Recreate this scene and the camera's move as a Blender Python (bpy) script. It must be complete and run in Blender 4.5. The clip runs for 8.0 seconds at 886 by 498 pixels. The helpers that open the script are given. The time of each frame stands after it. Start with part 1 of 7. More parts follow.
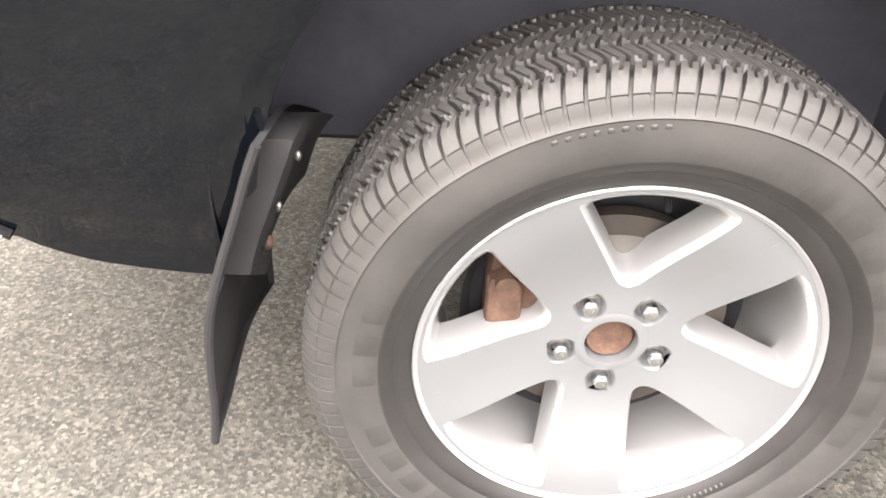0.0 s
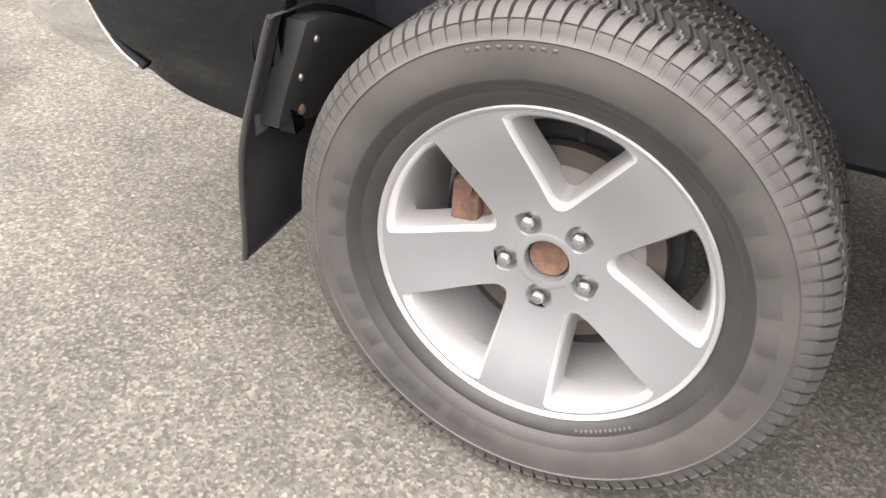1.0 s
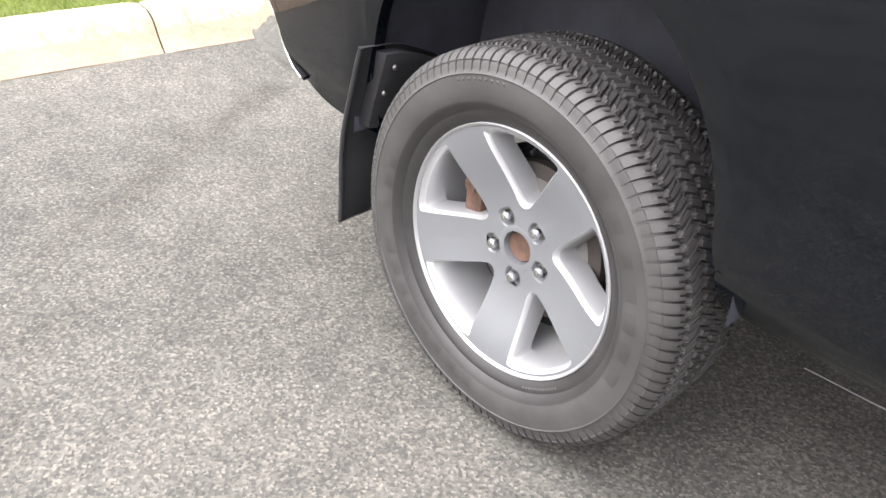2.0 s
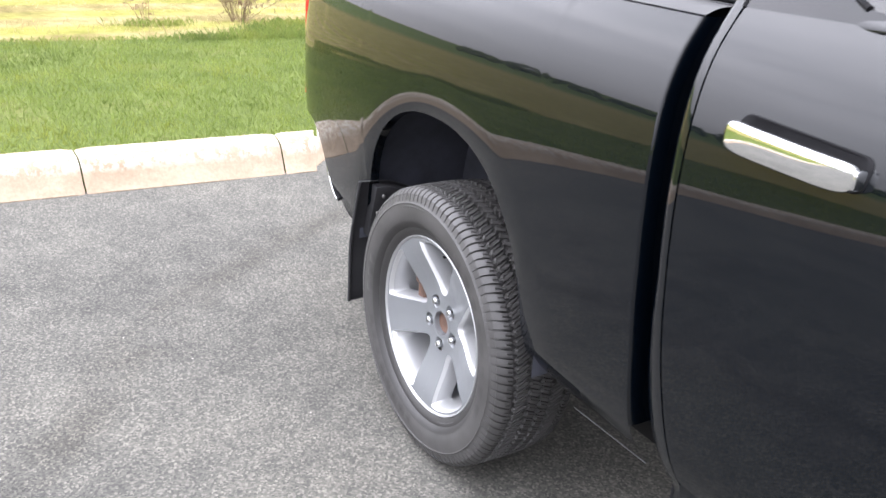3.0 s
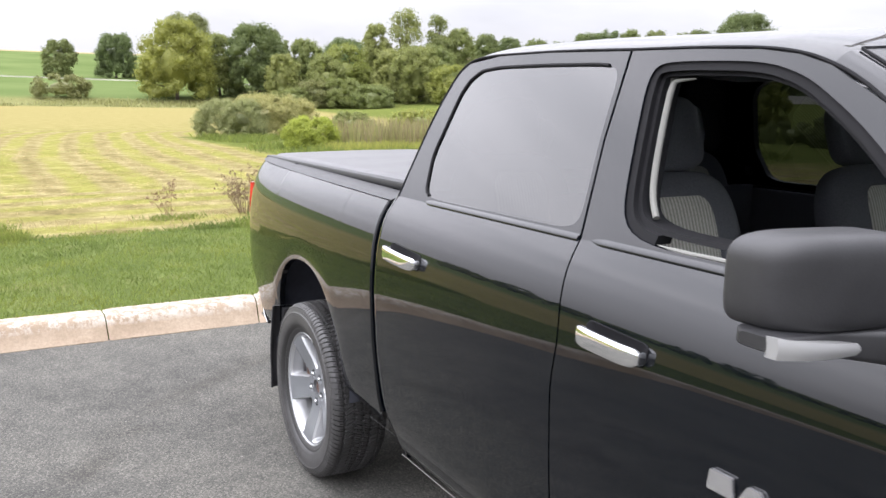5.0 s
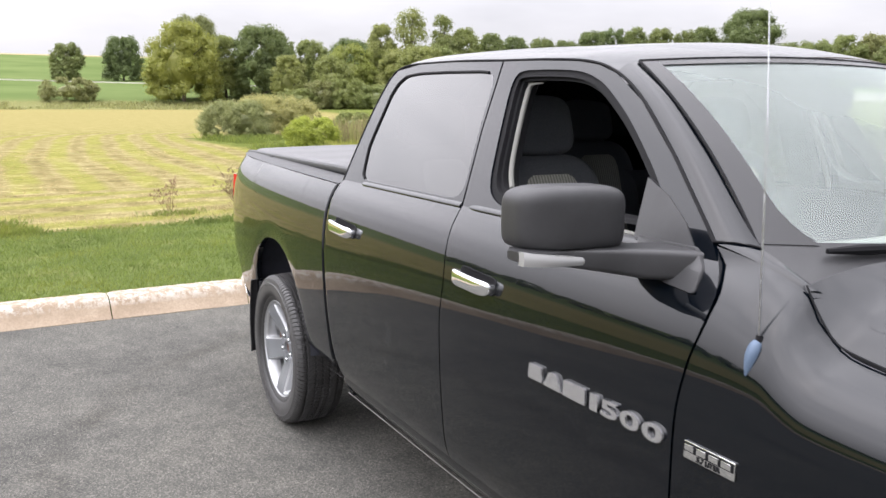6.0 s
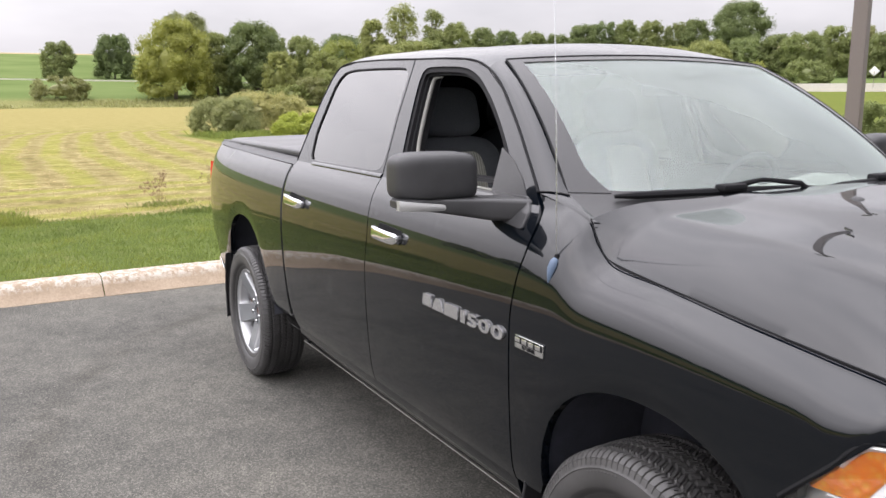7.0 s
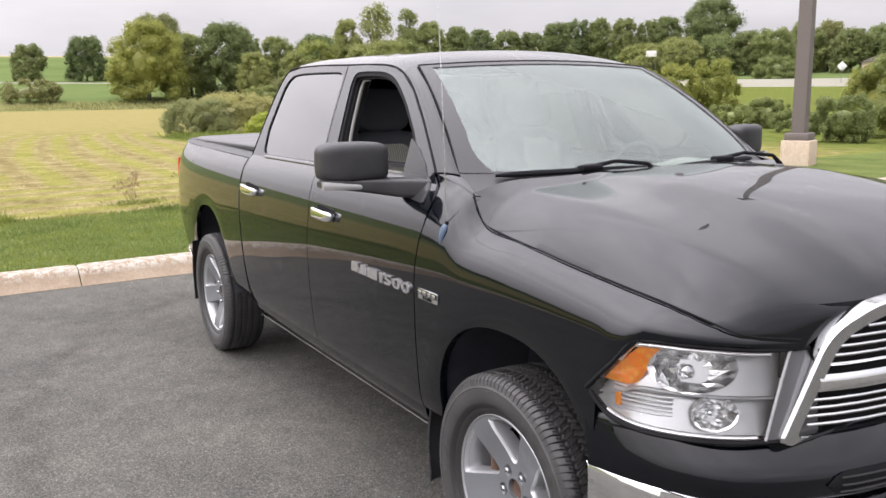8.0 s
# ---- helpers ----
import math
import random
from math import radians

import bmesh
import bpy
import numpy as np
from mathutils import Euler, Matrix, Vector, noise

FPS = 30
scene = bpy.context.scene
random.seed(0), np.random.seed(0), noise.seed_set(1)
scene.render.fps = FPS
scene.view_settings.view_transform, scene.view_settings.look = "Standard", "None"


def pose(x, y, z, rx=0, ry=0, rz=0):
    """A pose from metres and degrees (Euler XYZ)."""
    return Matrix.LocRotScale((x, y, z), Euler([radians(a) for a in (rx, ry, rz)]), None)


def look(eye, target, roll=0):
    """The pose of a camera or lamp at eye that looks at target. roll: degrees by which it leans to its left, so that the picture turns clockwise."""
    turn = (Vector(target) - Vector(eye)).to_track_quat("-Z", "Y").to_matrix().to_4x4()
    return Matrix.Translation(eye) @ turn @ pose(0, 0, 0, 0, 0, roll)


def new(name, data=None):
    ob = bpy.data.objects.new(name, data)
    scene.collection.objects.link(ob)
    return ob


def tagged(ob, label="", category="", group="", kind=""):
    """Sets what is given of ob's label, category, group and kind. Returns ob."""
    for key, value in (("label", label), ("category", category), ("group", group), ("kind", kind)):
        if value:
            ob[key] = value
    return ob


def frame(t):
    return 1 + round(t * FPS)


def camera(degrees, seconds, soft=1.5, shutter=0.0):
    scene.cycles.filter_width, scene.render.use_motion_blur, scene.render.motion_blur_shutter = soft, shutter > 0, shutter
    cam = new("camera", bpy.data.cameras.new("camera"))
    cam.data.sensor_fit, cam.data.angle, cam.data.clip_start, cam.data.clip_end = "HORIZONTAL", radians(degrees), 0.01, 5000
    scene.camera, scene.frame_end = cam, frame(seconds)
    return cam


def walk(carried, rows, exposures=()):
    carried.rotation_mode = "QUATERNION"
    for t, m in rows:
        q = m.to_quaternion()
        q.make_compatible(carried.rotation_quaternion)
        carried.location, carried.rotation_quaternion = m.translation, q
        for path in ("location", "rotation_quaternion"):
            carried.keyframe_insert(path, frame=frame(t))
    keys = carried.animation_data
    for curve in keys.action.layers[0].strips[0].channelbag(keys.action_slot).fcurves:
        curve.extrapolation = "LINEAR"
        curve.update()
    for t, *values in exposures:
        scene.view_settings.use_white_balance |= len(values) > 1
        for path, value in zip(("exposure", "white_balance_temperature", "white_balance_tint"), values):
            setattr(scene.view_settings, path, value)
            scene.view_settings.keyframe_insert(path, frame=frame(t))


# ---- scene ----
cam = camera(56.7, 8.0, shutter=0.15)
PATH = [
    (0, (-0.281, -0.77, 1.132), (-0.197, 0.891, 0.02), 3.7),
    (0.5, (-0.004, -0.852, 1.123), (-0.301, 0.764, -0.017), 4.1),
    (1, (0.257, -0.937, 1.133), (-0.385, 0.586, 0.008), 4.6),
    (1.2, (0.397, -0.959, 1.149), (-0.397, 0.506, 0.043), 4.4),
    (2.3, (1.198, -1.069, 1.328), (-0.152, 0.061, 0.378), 4.5),
    (2.5, (1.403, -1.079, 1.394), (-0.018, 0.007, 0.499), 4.9),
    (3, (1.837, -1.073, 1.545), (0.268, -0.093, 0.786), 4.0),
    (3.5, (2.275, -1.13, 1.661), (0.636, -0.153, 1.06), 3.2),
    (4, (2.728, -1.138, 1.731), (1.051, -0.152, 1.267), 2.2),
    (4.5, (3.168, -1.167, 1.762), (1.463, -0.195, 1.38), 1.0),
    (4.7, (3.341, -1.209, 1.772), (1.632, -0.236, 1.411), 0.9),
    (5.8, (4.163, -1.27, 1.752), (2.437, -0.317, 1.416), 0.6),
    (6, (4.314, -1.29, 1.771), (2.589, -0.341, 1.421), 0.3),
    (6.5, (4.702, -1.311, 1.764), (2.978, -0.364, 1.403), -0.2),
    (7, (5.069, -1.367, 1.754), (3.352, -0.408, 1.392), -0.3),
    (7.5, (5.396, -1.442, 1.758), (3.69, -0.461, 1.4), -0.3),
    (8, (5.718, -1.464, 1.755), (4.028, -0.46, 1.39), -0.9),
]
EXPOSURES = [(0.0, 1.85, 7400, 15), (0.5, 1.58, 7400, 15), (1.2, 1.26, 7250, 15), (2.5, 1.10, 6450, 15), (3.5, 0.72, 6230, 16), (4.5, 0.46, 6300, 15), (6.0, 0.31, 6500, 15), (8.0, 0.07, 6650, 17)]
walk(cam, [(t, look(eye, target, roll)) for t, eye, target, roll in PATH], EXPOSURES)

# ---- light: an overcast afternoon ----
SUN_TURN, SUN_HEIGHT = radians(200), radians(52)
world = bpy.data.worlds.new("overcast_sky")
scene.world = world
world.use_nodes = True
wt = world.node_tree
wt.nodes.clear()
w_out = wt.nodes.new("ShaderNodeOutputWorld")
w_bg = wt.nodes.new("ShaderNodeBackground")
w_sky = wt.nodes.new("ShaderNodeTexSky")
w_sky.sky_type, w_sky.sun_disc = "NISHITA", False
w_sky.sun_elevation, w_sky.sun_rotation = SUN_HEIGHT, SUN_TURN
w_sky.air_density, w_sky.dust_density = 1.5, 4.0
w_co = wt.nodes.new("ShaderNodeTexCoord")
w_map = wt.nodes.new("ShaderNodeMapping")
w_map.inputs["Scale"].default_value = (1.0, 1.0, 3.5)
w_cl = wt.nodes.new("ShaderNodeTexNoise")
w_cl.inputs["Scale"].default_value, w_cl.inputs["Detail"].default_value, w_cl.inputs["Roughness"].default_value = 2.2, 5.0, 0.55
w_rp = wt.nodes.new("ShaderNodeValToRGB")
w_rp.color_ramp.elements[0].position, w_rp.color_ramp.elements[0].color = 0.30, (5.9, 6.05, 6.4, 1)
w_rp.color_ramp.elements[1].position, w_rp.color_ramp.elements[1].color = 0.72, (8.3, 8.4, 8.75, 1)
w_mix = wt.nodes.new("ShaderNodeMixRGB")
w_mix.inputs[0].default_value = 0.88
wt.links.new(w_co.outputs["Generated"], w_map.inputs["Vector"])
wt.links.new(w_map.outputs["Vector"], w_cl.inputs["Vector"])
wt.links.new(w_cl.outputs["Fac"], w_rp.inputs["Fac"])
wt.links.new(w_sky.outputs["Color"], w_mix.inputs[1])
w_xyz = wt.nodes.new("ShaderNodeSeparateXYZ")
wt.links.new(w_co.outputs["Generated"], w_xyz.inputs["Vector"])
w_up = wt.nodes.new("ShaderNodeMapRange")          # an overcast sky is far brighter overhead
for k, val in (("From Min", 0.0), ("From Max", 1.0), ("To Min", 0.80), ("To Max", 3.7)):
    w_up.inputs[k].default_value = val
w_el = wt.nodes.new("ShaderNodeMath")
w_el.operation, w_el.use_clamp = "POWER", True
w_el.inputs[1].default_value = 0.68
wt.links.new(w_xyz.outputs["Z"], w_el.inputs[0])
wt.links.new(w_el.outputs["Value"], w_up.inputs["Value"])
# and brighter again round the veiled sun
w_dot = wt.nodes.new("ShaderNodeVectorMath")
w_dot.operation = "DOT_PRODUCT"
w_dot.inputs[1].default_value = (math.sin(SUN_TURN) * math.cos(SUN_HEIGHT), math.cos(SUN_TURN) * math.cos(SUN_HEIGHT), math.sin(SUN_HEIGHT))
wt.links.new(w_co.outputs["Generated"], w_dot.inputs[0])
w_glow = wt.nodes.new("ShaderNodeMapRange")
w_glow.interpolation_type = "SMOOTHSTEP"
for k, val in (("From Min", 0.1), ("From Max", 1.0), ("To Min", 1.0), ("To Max", 2.6)):
    w_glow.inputs[k].default_value = val
wt.links.new(w_dot.outputs["Value"], w_glow.inputs["Value"])
w_both = wt.nodes.new("ShaderNodeMath")
w_both.operation = "MULTIPLY"
wt.links.new(w_up.outputs["Result"], w_both.inputs[0])
wt.links.new(w_glow.outputs["Result"], w_both.inputs[1])
w_br = wt.nodes.new("ShaderNodeVectorMath")
w_br.operation = "SCALE"
wt.links.new(w_rp.outputs["Color"], w_br.inputs[0])
wt.links.new(w_both.outputs["Value"], w_br.inputs["Scale"])
wt.links.new(w_br.outputs["Vector"], w_mix.inputs[2])
wt.links.new(w_mix.outputs["Color"], w_bg.inputs["Color"])
w_bg.inputs["Strength"].default_value = 0.085
wt.links.new(w_bg.outputs["Background"], w_out.inputs["Surface"])

sun = new("sun", bpy.data.lights.new("sun", "SUN"))
sun.data.energy, sun.data.angle, sun.data.color = 0.5, radians(176), (1.0, 0.97, 0.93)
sun.matrix_world = look((0, 0, 60), (60 * math.sin(SUN_TURN) * -1, 60 * math.cos(SUN_TURN) * -1, 60 - 60 * math.tan(SUN_HEIGHT)))

# ---- materials ----
def mat(name, color, rough=0.5, metal=0.0, **more):
    m = bpy.data.materials.new(name)
    m.use_nodes = True
    b = m.node_tree.nodes["Principled BSDF"]
    b.inputs["Base Color"].default_value = (*color, 1)
    b.inputs["Roughness"].default_value = rough
    b.inputs["Metallic"].default_value = metal
    for k, v in more.items():
        b.inputs[k.replace("_", " ")].default_value = v
    return m


def node(m, kind, **values):
    n = m.node_tree.nodes.new(kind)
    for k, v in values.items():
        n.inputs[k.replace("_", " ")].default_value = v
    return n


def link(m, a, b):
    m.node_tree.links.new(a, b)


def coords(m, scale=1.0, stretch=(1, 1, 1)):
    c = node(m, "ShaderNodeTexCoord")
    mp = node(m, "ShaderNodeMapping")
    mp.inputs["Scale"].default_value = [scale * s for s in stretch]
    link(m, c.outputs["Object"], mp.inputs["Vector"])
    return mp.outputs["Vector"]


def noise_tex(m, vec, scale, detail=4, rough=0.55, distortion=0.0):
    n = node(m, "ShaderNodeTexNoise", Scale=scale, Detail=detail, Roughness=rough, Distortion=distortion)
    link(m, vec, n.inputs["Vector"])
    return n.outputs["Fac"]


def ramp(m, fac, stops):
    r = node(m, "ShaderNodeValToRGB")
    el = r.color_ramp.elements
    while len(el) < len(stops):
        el.new(0.5)
    for e, (p, c) in zip(el, stops):
        e.position, e.color = p, (*c, 1)
    link(m, fac, r.inputs["Fac"])
    return r.outputs["Color"]


def mix(m, fac, a, b, mode="MIX"):
    n = node(m, "ShaderNodeMixRGB")
    n.blend_type = mode
    for sock, val in zip(n.inputs, (fac, a, b)):
        if isinstance(val, bpy.types.NodeSocket):
            link(m, val, sock)
        else:
            sock.default_value = val if isinstance(val, (int, float)) else (*val, 1)
    return n.outputs["Color"]


def bsdf(m):
    return m.node_tree.nodes["Principled BSDF"]


def bump(m, height, strength=0.3, distance=0.01):
    b = node(m, "ShaderNodeBump", Strength=strength, Distance=distance)
    link(m, height, b.inputs["Height"])
    link(m, b.outputs["Normal"], bsdf(m).inputs["Normal"])


def set_color(m, socket):
    link(m, socket, bsdf(m).inputs["Base Color"])


def set_rough(m, socket):
    link(m, socket, bsdf(m).inputs["Roughness"])


def paint_mat():
    m = mat("black_green_metallic_paint", (0.004, 0.0058, 0.0086), 0.5, 0.0, Coat_Weight=1.0, Coat_Roughness=0.01, Coat_IOR=1.47, Specular_IOR_Level=0.035)
    v = coords(m)
    dust = noise_tex(m, v, 5.0, 6, 0.65)
    set_color(m, ramp(m, dust, [(0.35, (0.0006, 0.0015, 0.0031)), (0.8, (0.0009, 0.0020, 0.0037))]))
    set_rough(m, ramp(m, dust, [(0.3, (0.26,) * 3), (0.8, (0.36,) * 3)]))
    fine = noise_tex(m, v, 1.6, 3)
    r = ramp(m, fine, [(0.3, (0.014,) * 3), (0.8, (0.040,) * 3)])
    link(m, r, bsdf(m).inputs["Coat Roughness"])
    return m


def rubber_mat(name, base, rough=0.75):
    m = mat(name, base, rough)
    v = coords(m)
    n = noise_tex(m, v, 9.0, 6, 0.65)
    k = tuple(min(1, c * 1.65 + 0.006) for c in base)
    set_color(m, ramp(m, n, [(0.3, base), (0.75, k)]))
    bump(m, noise_tex(m, v, 260.0, 2), 0.12, 0.002)
    return m


def metal_mat(name, base, rough, metal=1.0, vary=0.12, scale=30.0):
    m = mat(name, base, rough, metal)
    v = coords(m)
    n = noise_tex(m, v, scale, 5, 0.6)
    set_rough(m, ramp(m, n, [(0.3, (max(0.02, rough - vary),) * 3), (0.75, (rough + vary,) * 3)]))
    return m


def rust_mat():
    m = mat("rusted_iron", (0.2, 0.09, 0.05), 0.85, 0.2)
    v = coords(m)
    n = noise_tex(m, v, 40.0, 6, 0.7)
    set_color(m, ramp(m, n, [(0.3, (0.048, 0.028, 0.020)), (0.55, (0.098, 0.054, 0.038)), (0.8, (0.165, 0.105, 0.078))]))
    bump(m, n, 0.4, 0.002)
    return m


def sheet_glass(name, tint, gloss=0.06, dust=0.0, mirror_tint=(0.9, 0.9, 0.9), faces=1.75, film=0.0):
    m = bpy.data.materials.new(name)
    m.use_nodes = True
    m.node_tree.nodes.clear()
    out = node(m, "ShaderNodeOutputMaterial")
    tr = node(m, "ShaderNodeBsdfTransparent")
    tr.inputs["Color"].default_value = (*tint, 1)
    gl = node(m, "ShaderNodeBsdfGlossy", Roughness=0.0)
    gl.inputs["Color"].default_value = (*mirror_tint, 1)
    fr = node(m, "ShaderNodeFresnel", IOR=1.52)
    ad = node(m, "ShaderNodeMath")
    ad.operation, ad.use_clamp = "MULTIPLY_ADD", True      # both faces of the pane mirror
    ad.inputs[1].default_value, ad.inputs[2].default_value = faces, gloss
    mx = node(m, "ShaderNodeMixShader")
    link(m, fr.outputs["Fac"], ad.inputs[0])
    link(m, ad.outputs["Value"], mx.inputs["Fac"])
    link(m, tr.outputs["BSDF"], mx.inputs[1])
    if film:                                               # a rough share of the gloss blurs most of the reflection
        hazy = node(m, "ShaderNodeBsdfGlossy", Roughness=0.29)
        hazy.inputs["Color"].default_value = (*mirror_tint, 1)
        both_gloss = node(m, "ShaderNodeMixShader", Fac=film)
        link(m, gl.outputs["BSDF"], both_gloss.inputs[1])
        link(m, hazy.outputs["BSDF"], both_gloss.inputs[2])
        link(m, both_gloss.outputs["Shader"], mx.inputs[2])
    else:
        link(m, gl.outputs["BSDF"], mx.inputs[2])
    # pale diffuse coat: streaky dust, with the veil of glare coloured in
    df = node(m, "ShaderNodeBsdfDiffuse")
    df.inputs["Color"].default_value = (0.55, 0.60, 0.58, 1)
    dm = node(m, "ShaderNodeMixShader", Fac=dust)
    if dust:
        v = coords(m)
        streaks = ramp(m, noise_tex(m, v, 3.0, 5, 0.6), [(0.3, (dust * 0.6,) * 3), (0.75, (dust * 1.4,) * 3)])
        link(m, streaks, dm.inputs["Fac"])
    link(m, mx.outputs["Shader"], dm.inputs[1])
    link(m, df.outputs["BSDF"], dm.inputs[2])
    link(m, dm.outputs["Shader"], out.inputs["Surface"])
    return m


def asphalt_mat():
    m = mat("worn_asphalt", (0.1, 0.1, 0.1), 1.0, 0.0, Specular_IOR_Level=0.1)
    v = coords(m)
    stones = node(m, "ShaderNodeTexVoronoi", Scale=150.0)
    link(m, v, stones.inputs["Vector"])
    grit = noise_tex(m, v, 320.0, 2, 0.6)
    broad = noise_tex(m, v, 0.9, 6, 0.62)
    mid = noise_tex(m, v, 7.0, 5, 0.6)
    sep = node(m, "ShaderNodeSeparateColor")
    link(m, stones.outputs["Color"], sep.inputs["Color"])
    grains = ramp(m, sep.outputs["Red"], [(0.0, (0.050, 0.050, 0.048)), (0.42, (0.072, 0.071, 0.066)), (0.8, (0.096, 0.094, 0.086)), (1.0, (0.138, 0.133, 0.119))])
    tint = ramp(m, broad, [(0.30, (0.82, 0.82, 0.81)), (0.50, (1.12, 1.11, 1.08)), (0.72, (1.36, 1.33, 1.27))])
    c = mix(m, 1.0, grains, tint, "MULTIPLY")
    speck = ramp(m, mid, [(0.35, (0.90, 0.90, 0.90)), (0.7, (1.08, 1.08, 1.07))])
    c = mix(m, 1.0, c, speck, "MULTIPLY")
    # a faint curved tyre scuff, and a few pale chips of gravel
    away = node(m, "ShaderNodeVectorMath")
    away.operation = "DISTANCE"
    link(m, node(m, "ShaderNodeNewGeometry").outputs["Position"], away.inputs[0])
    away.inputs[1].default_value = (1.1, 2.1, 0.0)
    off = node(m, "ShaderNodeMath")
    off.operation = "SUBTRACT"
    link(m, away.outputs["Value"], off.inputs[0])
    off.inputs[1].default_value = 2.9
    band = ramp(m, off.outputs["Value"], [(0.36, (0.0,) * 3), (0.46, (1.0,) * 3), (0.54, (1.0,) * 3), (0.66, (0.0,) * 3)])
    worn = ramp(m, noise_tex(m, v, 2.4, 5, 0.65), [(0.40, (0.0,) * 3), (0.58, (1.0,) * 3)])
    c = mix(m, mix(m, 1.0, band, worn, "MULTIPLY"), c, mix(m, 1.0, c, (0.76, 0.75, 0.74), "MULTIPLY"))
    chips = node(m, "ShaderNodeTexVoronoi", Scale=1.7)
    chips.voronoi_dimensions = "2D"
    link(m, v, chips.inputs["Vector"])
    chip = ramp(m, chips.outputs["Distance"], [(0.003, (0.7,) * 3), (0.007, (0.0,) * 3)])
    set_color(m, mix(m, chip, c, (0.42, 0.40, 0.36)))
    h = mix(m, 0.5, stones.outputs["Distance"], grit)
    bump(m, h, 0.45, 0.004)
    return m


def concrete_mat(name="kerb_concrete", lo=(0.205, 0.150, 0.100), hi=(0.320, 0.252, 0.182), chip=(0.42, 0.39, 0.34)):
    m = mat(name, hi, 0.9)
    v = coords(m)
    a = noise_tex(m, v, 2.6, 6, 0.65)
    b = noise_tex(m, v, 45.0, 4, 0.7)
    base = ramp(m, a, [(0.3, lo), (0.7, hi)])
    chips = ramp(m, noise_tex(m, coords(m, 1.0, (1.0, 1.0, 0.45)), 13.0, 7, 0.74), [(0.46, (0.0,) * 3), (0.55, (0.9,) * 3)])
    geo = node(m, "ShaderNodeNewGeometry")
    xyz = node(m, "ShaderNodeSeparateXYZ")
    link(m, geo.outputs["Position"], xyz.inputs["Vector"])
    top = node(m, "ShaderNodeMapRange")
    for k, val in (("From Min", 0.080), ("From Max", 0.128), ("To Min", 0.0), ("To Max", 1.0)):
        top.inputs[k].default_value = val
    link(m, xyz.outputs["Z"], top.inputs["Value"])
    worn = mix(m, 1.0, chips, top.outputs["Result"], "MULTIPLY")
    c = mix(m, worn, base, chip)
    set_color(m, mix(m, 1.0, c, ramp(m, b, [(0.25, (0.78,) * 3), (0.7, (1.1,) * 3)]), "MULTIPLY"))
    bump(m, mix(m, 0.5, b, worn), 0.5, 0.006)
    return m


def lawn_mat():
    m = mat("lawn_soil_and_turf", (0.06, 0.1, 0.025), 1.0, 0.0, Specular_IOR_Level=0.1)
    v = coords(m)
    a = noise_tex(m, v, 1.1, 6, 0.65)
    b = noise_tex(m, v, 38.0, 5, 0.7)
    c1 = ramp(m, a, [(0.3, (0.075, 0.105, 0.026)), (0.55, (0.120, 0.152, 0.042)), (0.8, (0.185, 0.180, 0.070))])
    set_color(m, mix(m, 1.0, c1, ramp(m, b, [(0.25, (0.5, 0.5, 0.5)), (0.75, (1.3, 1.3, 1.25))]), "MULTIPLY"))
    bump(m, b, 0.9, 0.03)
    return m


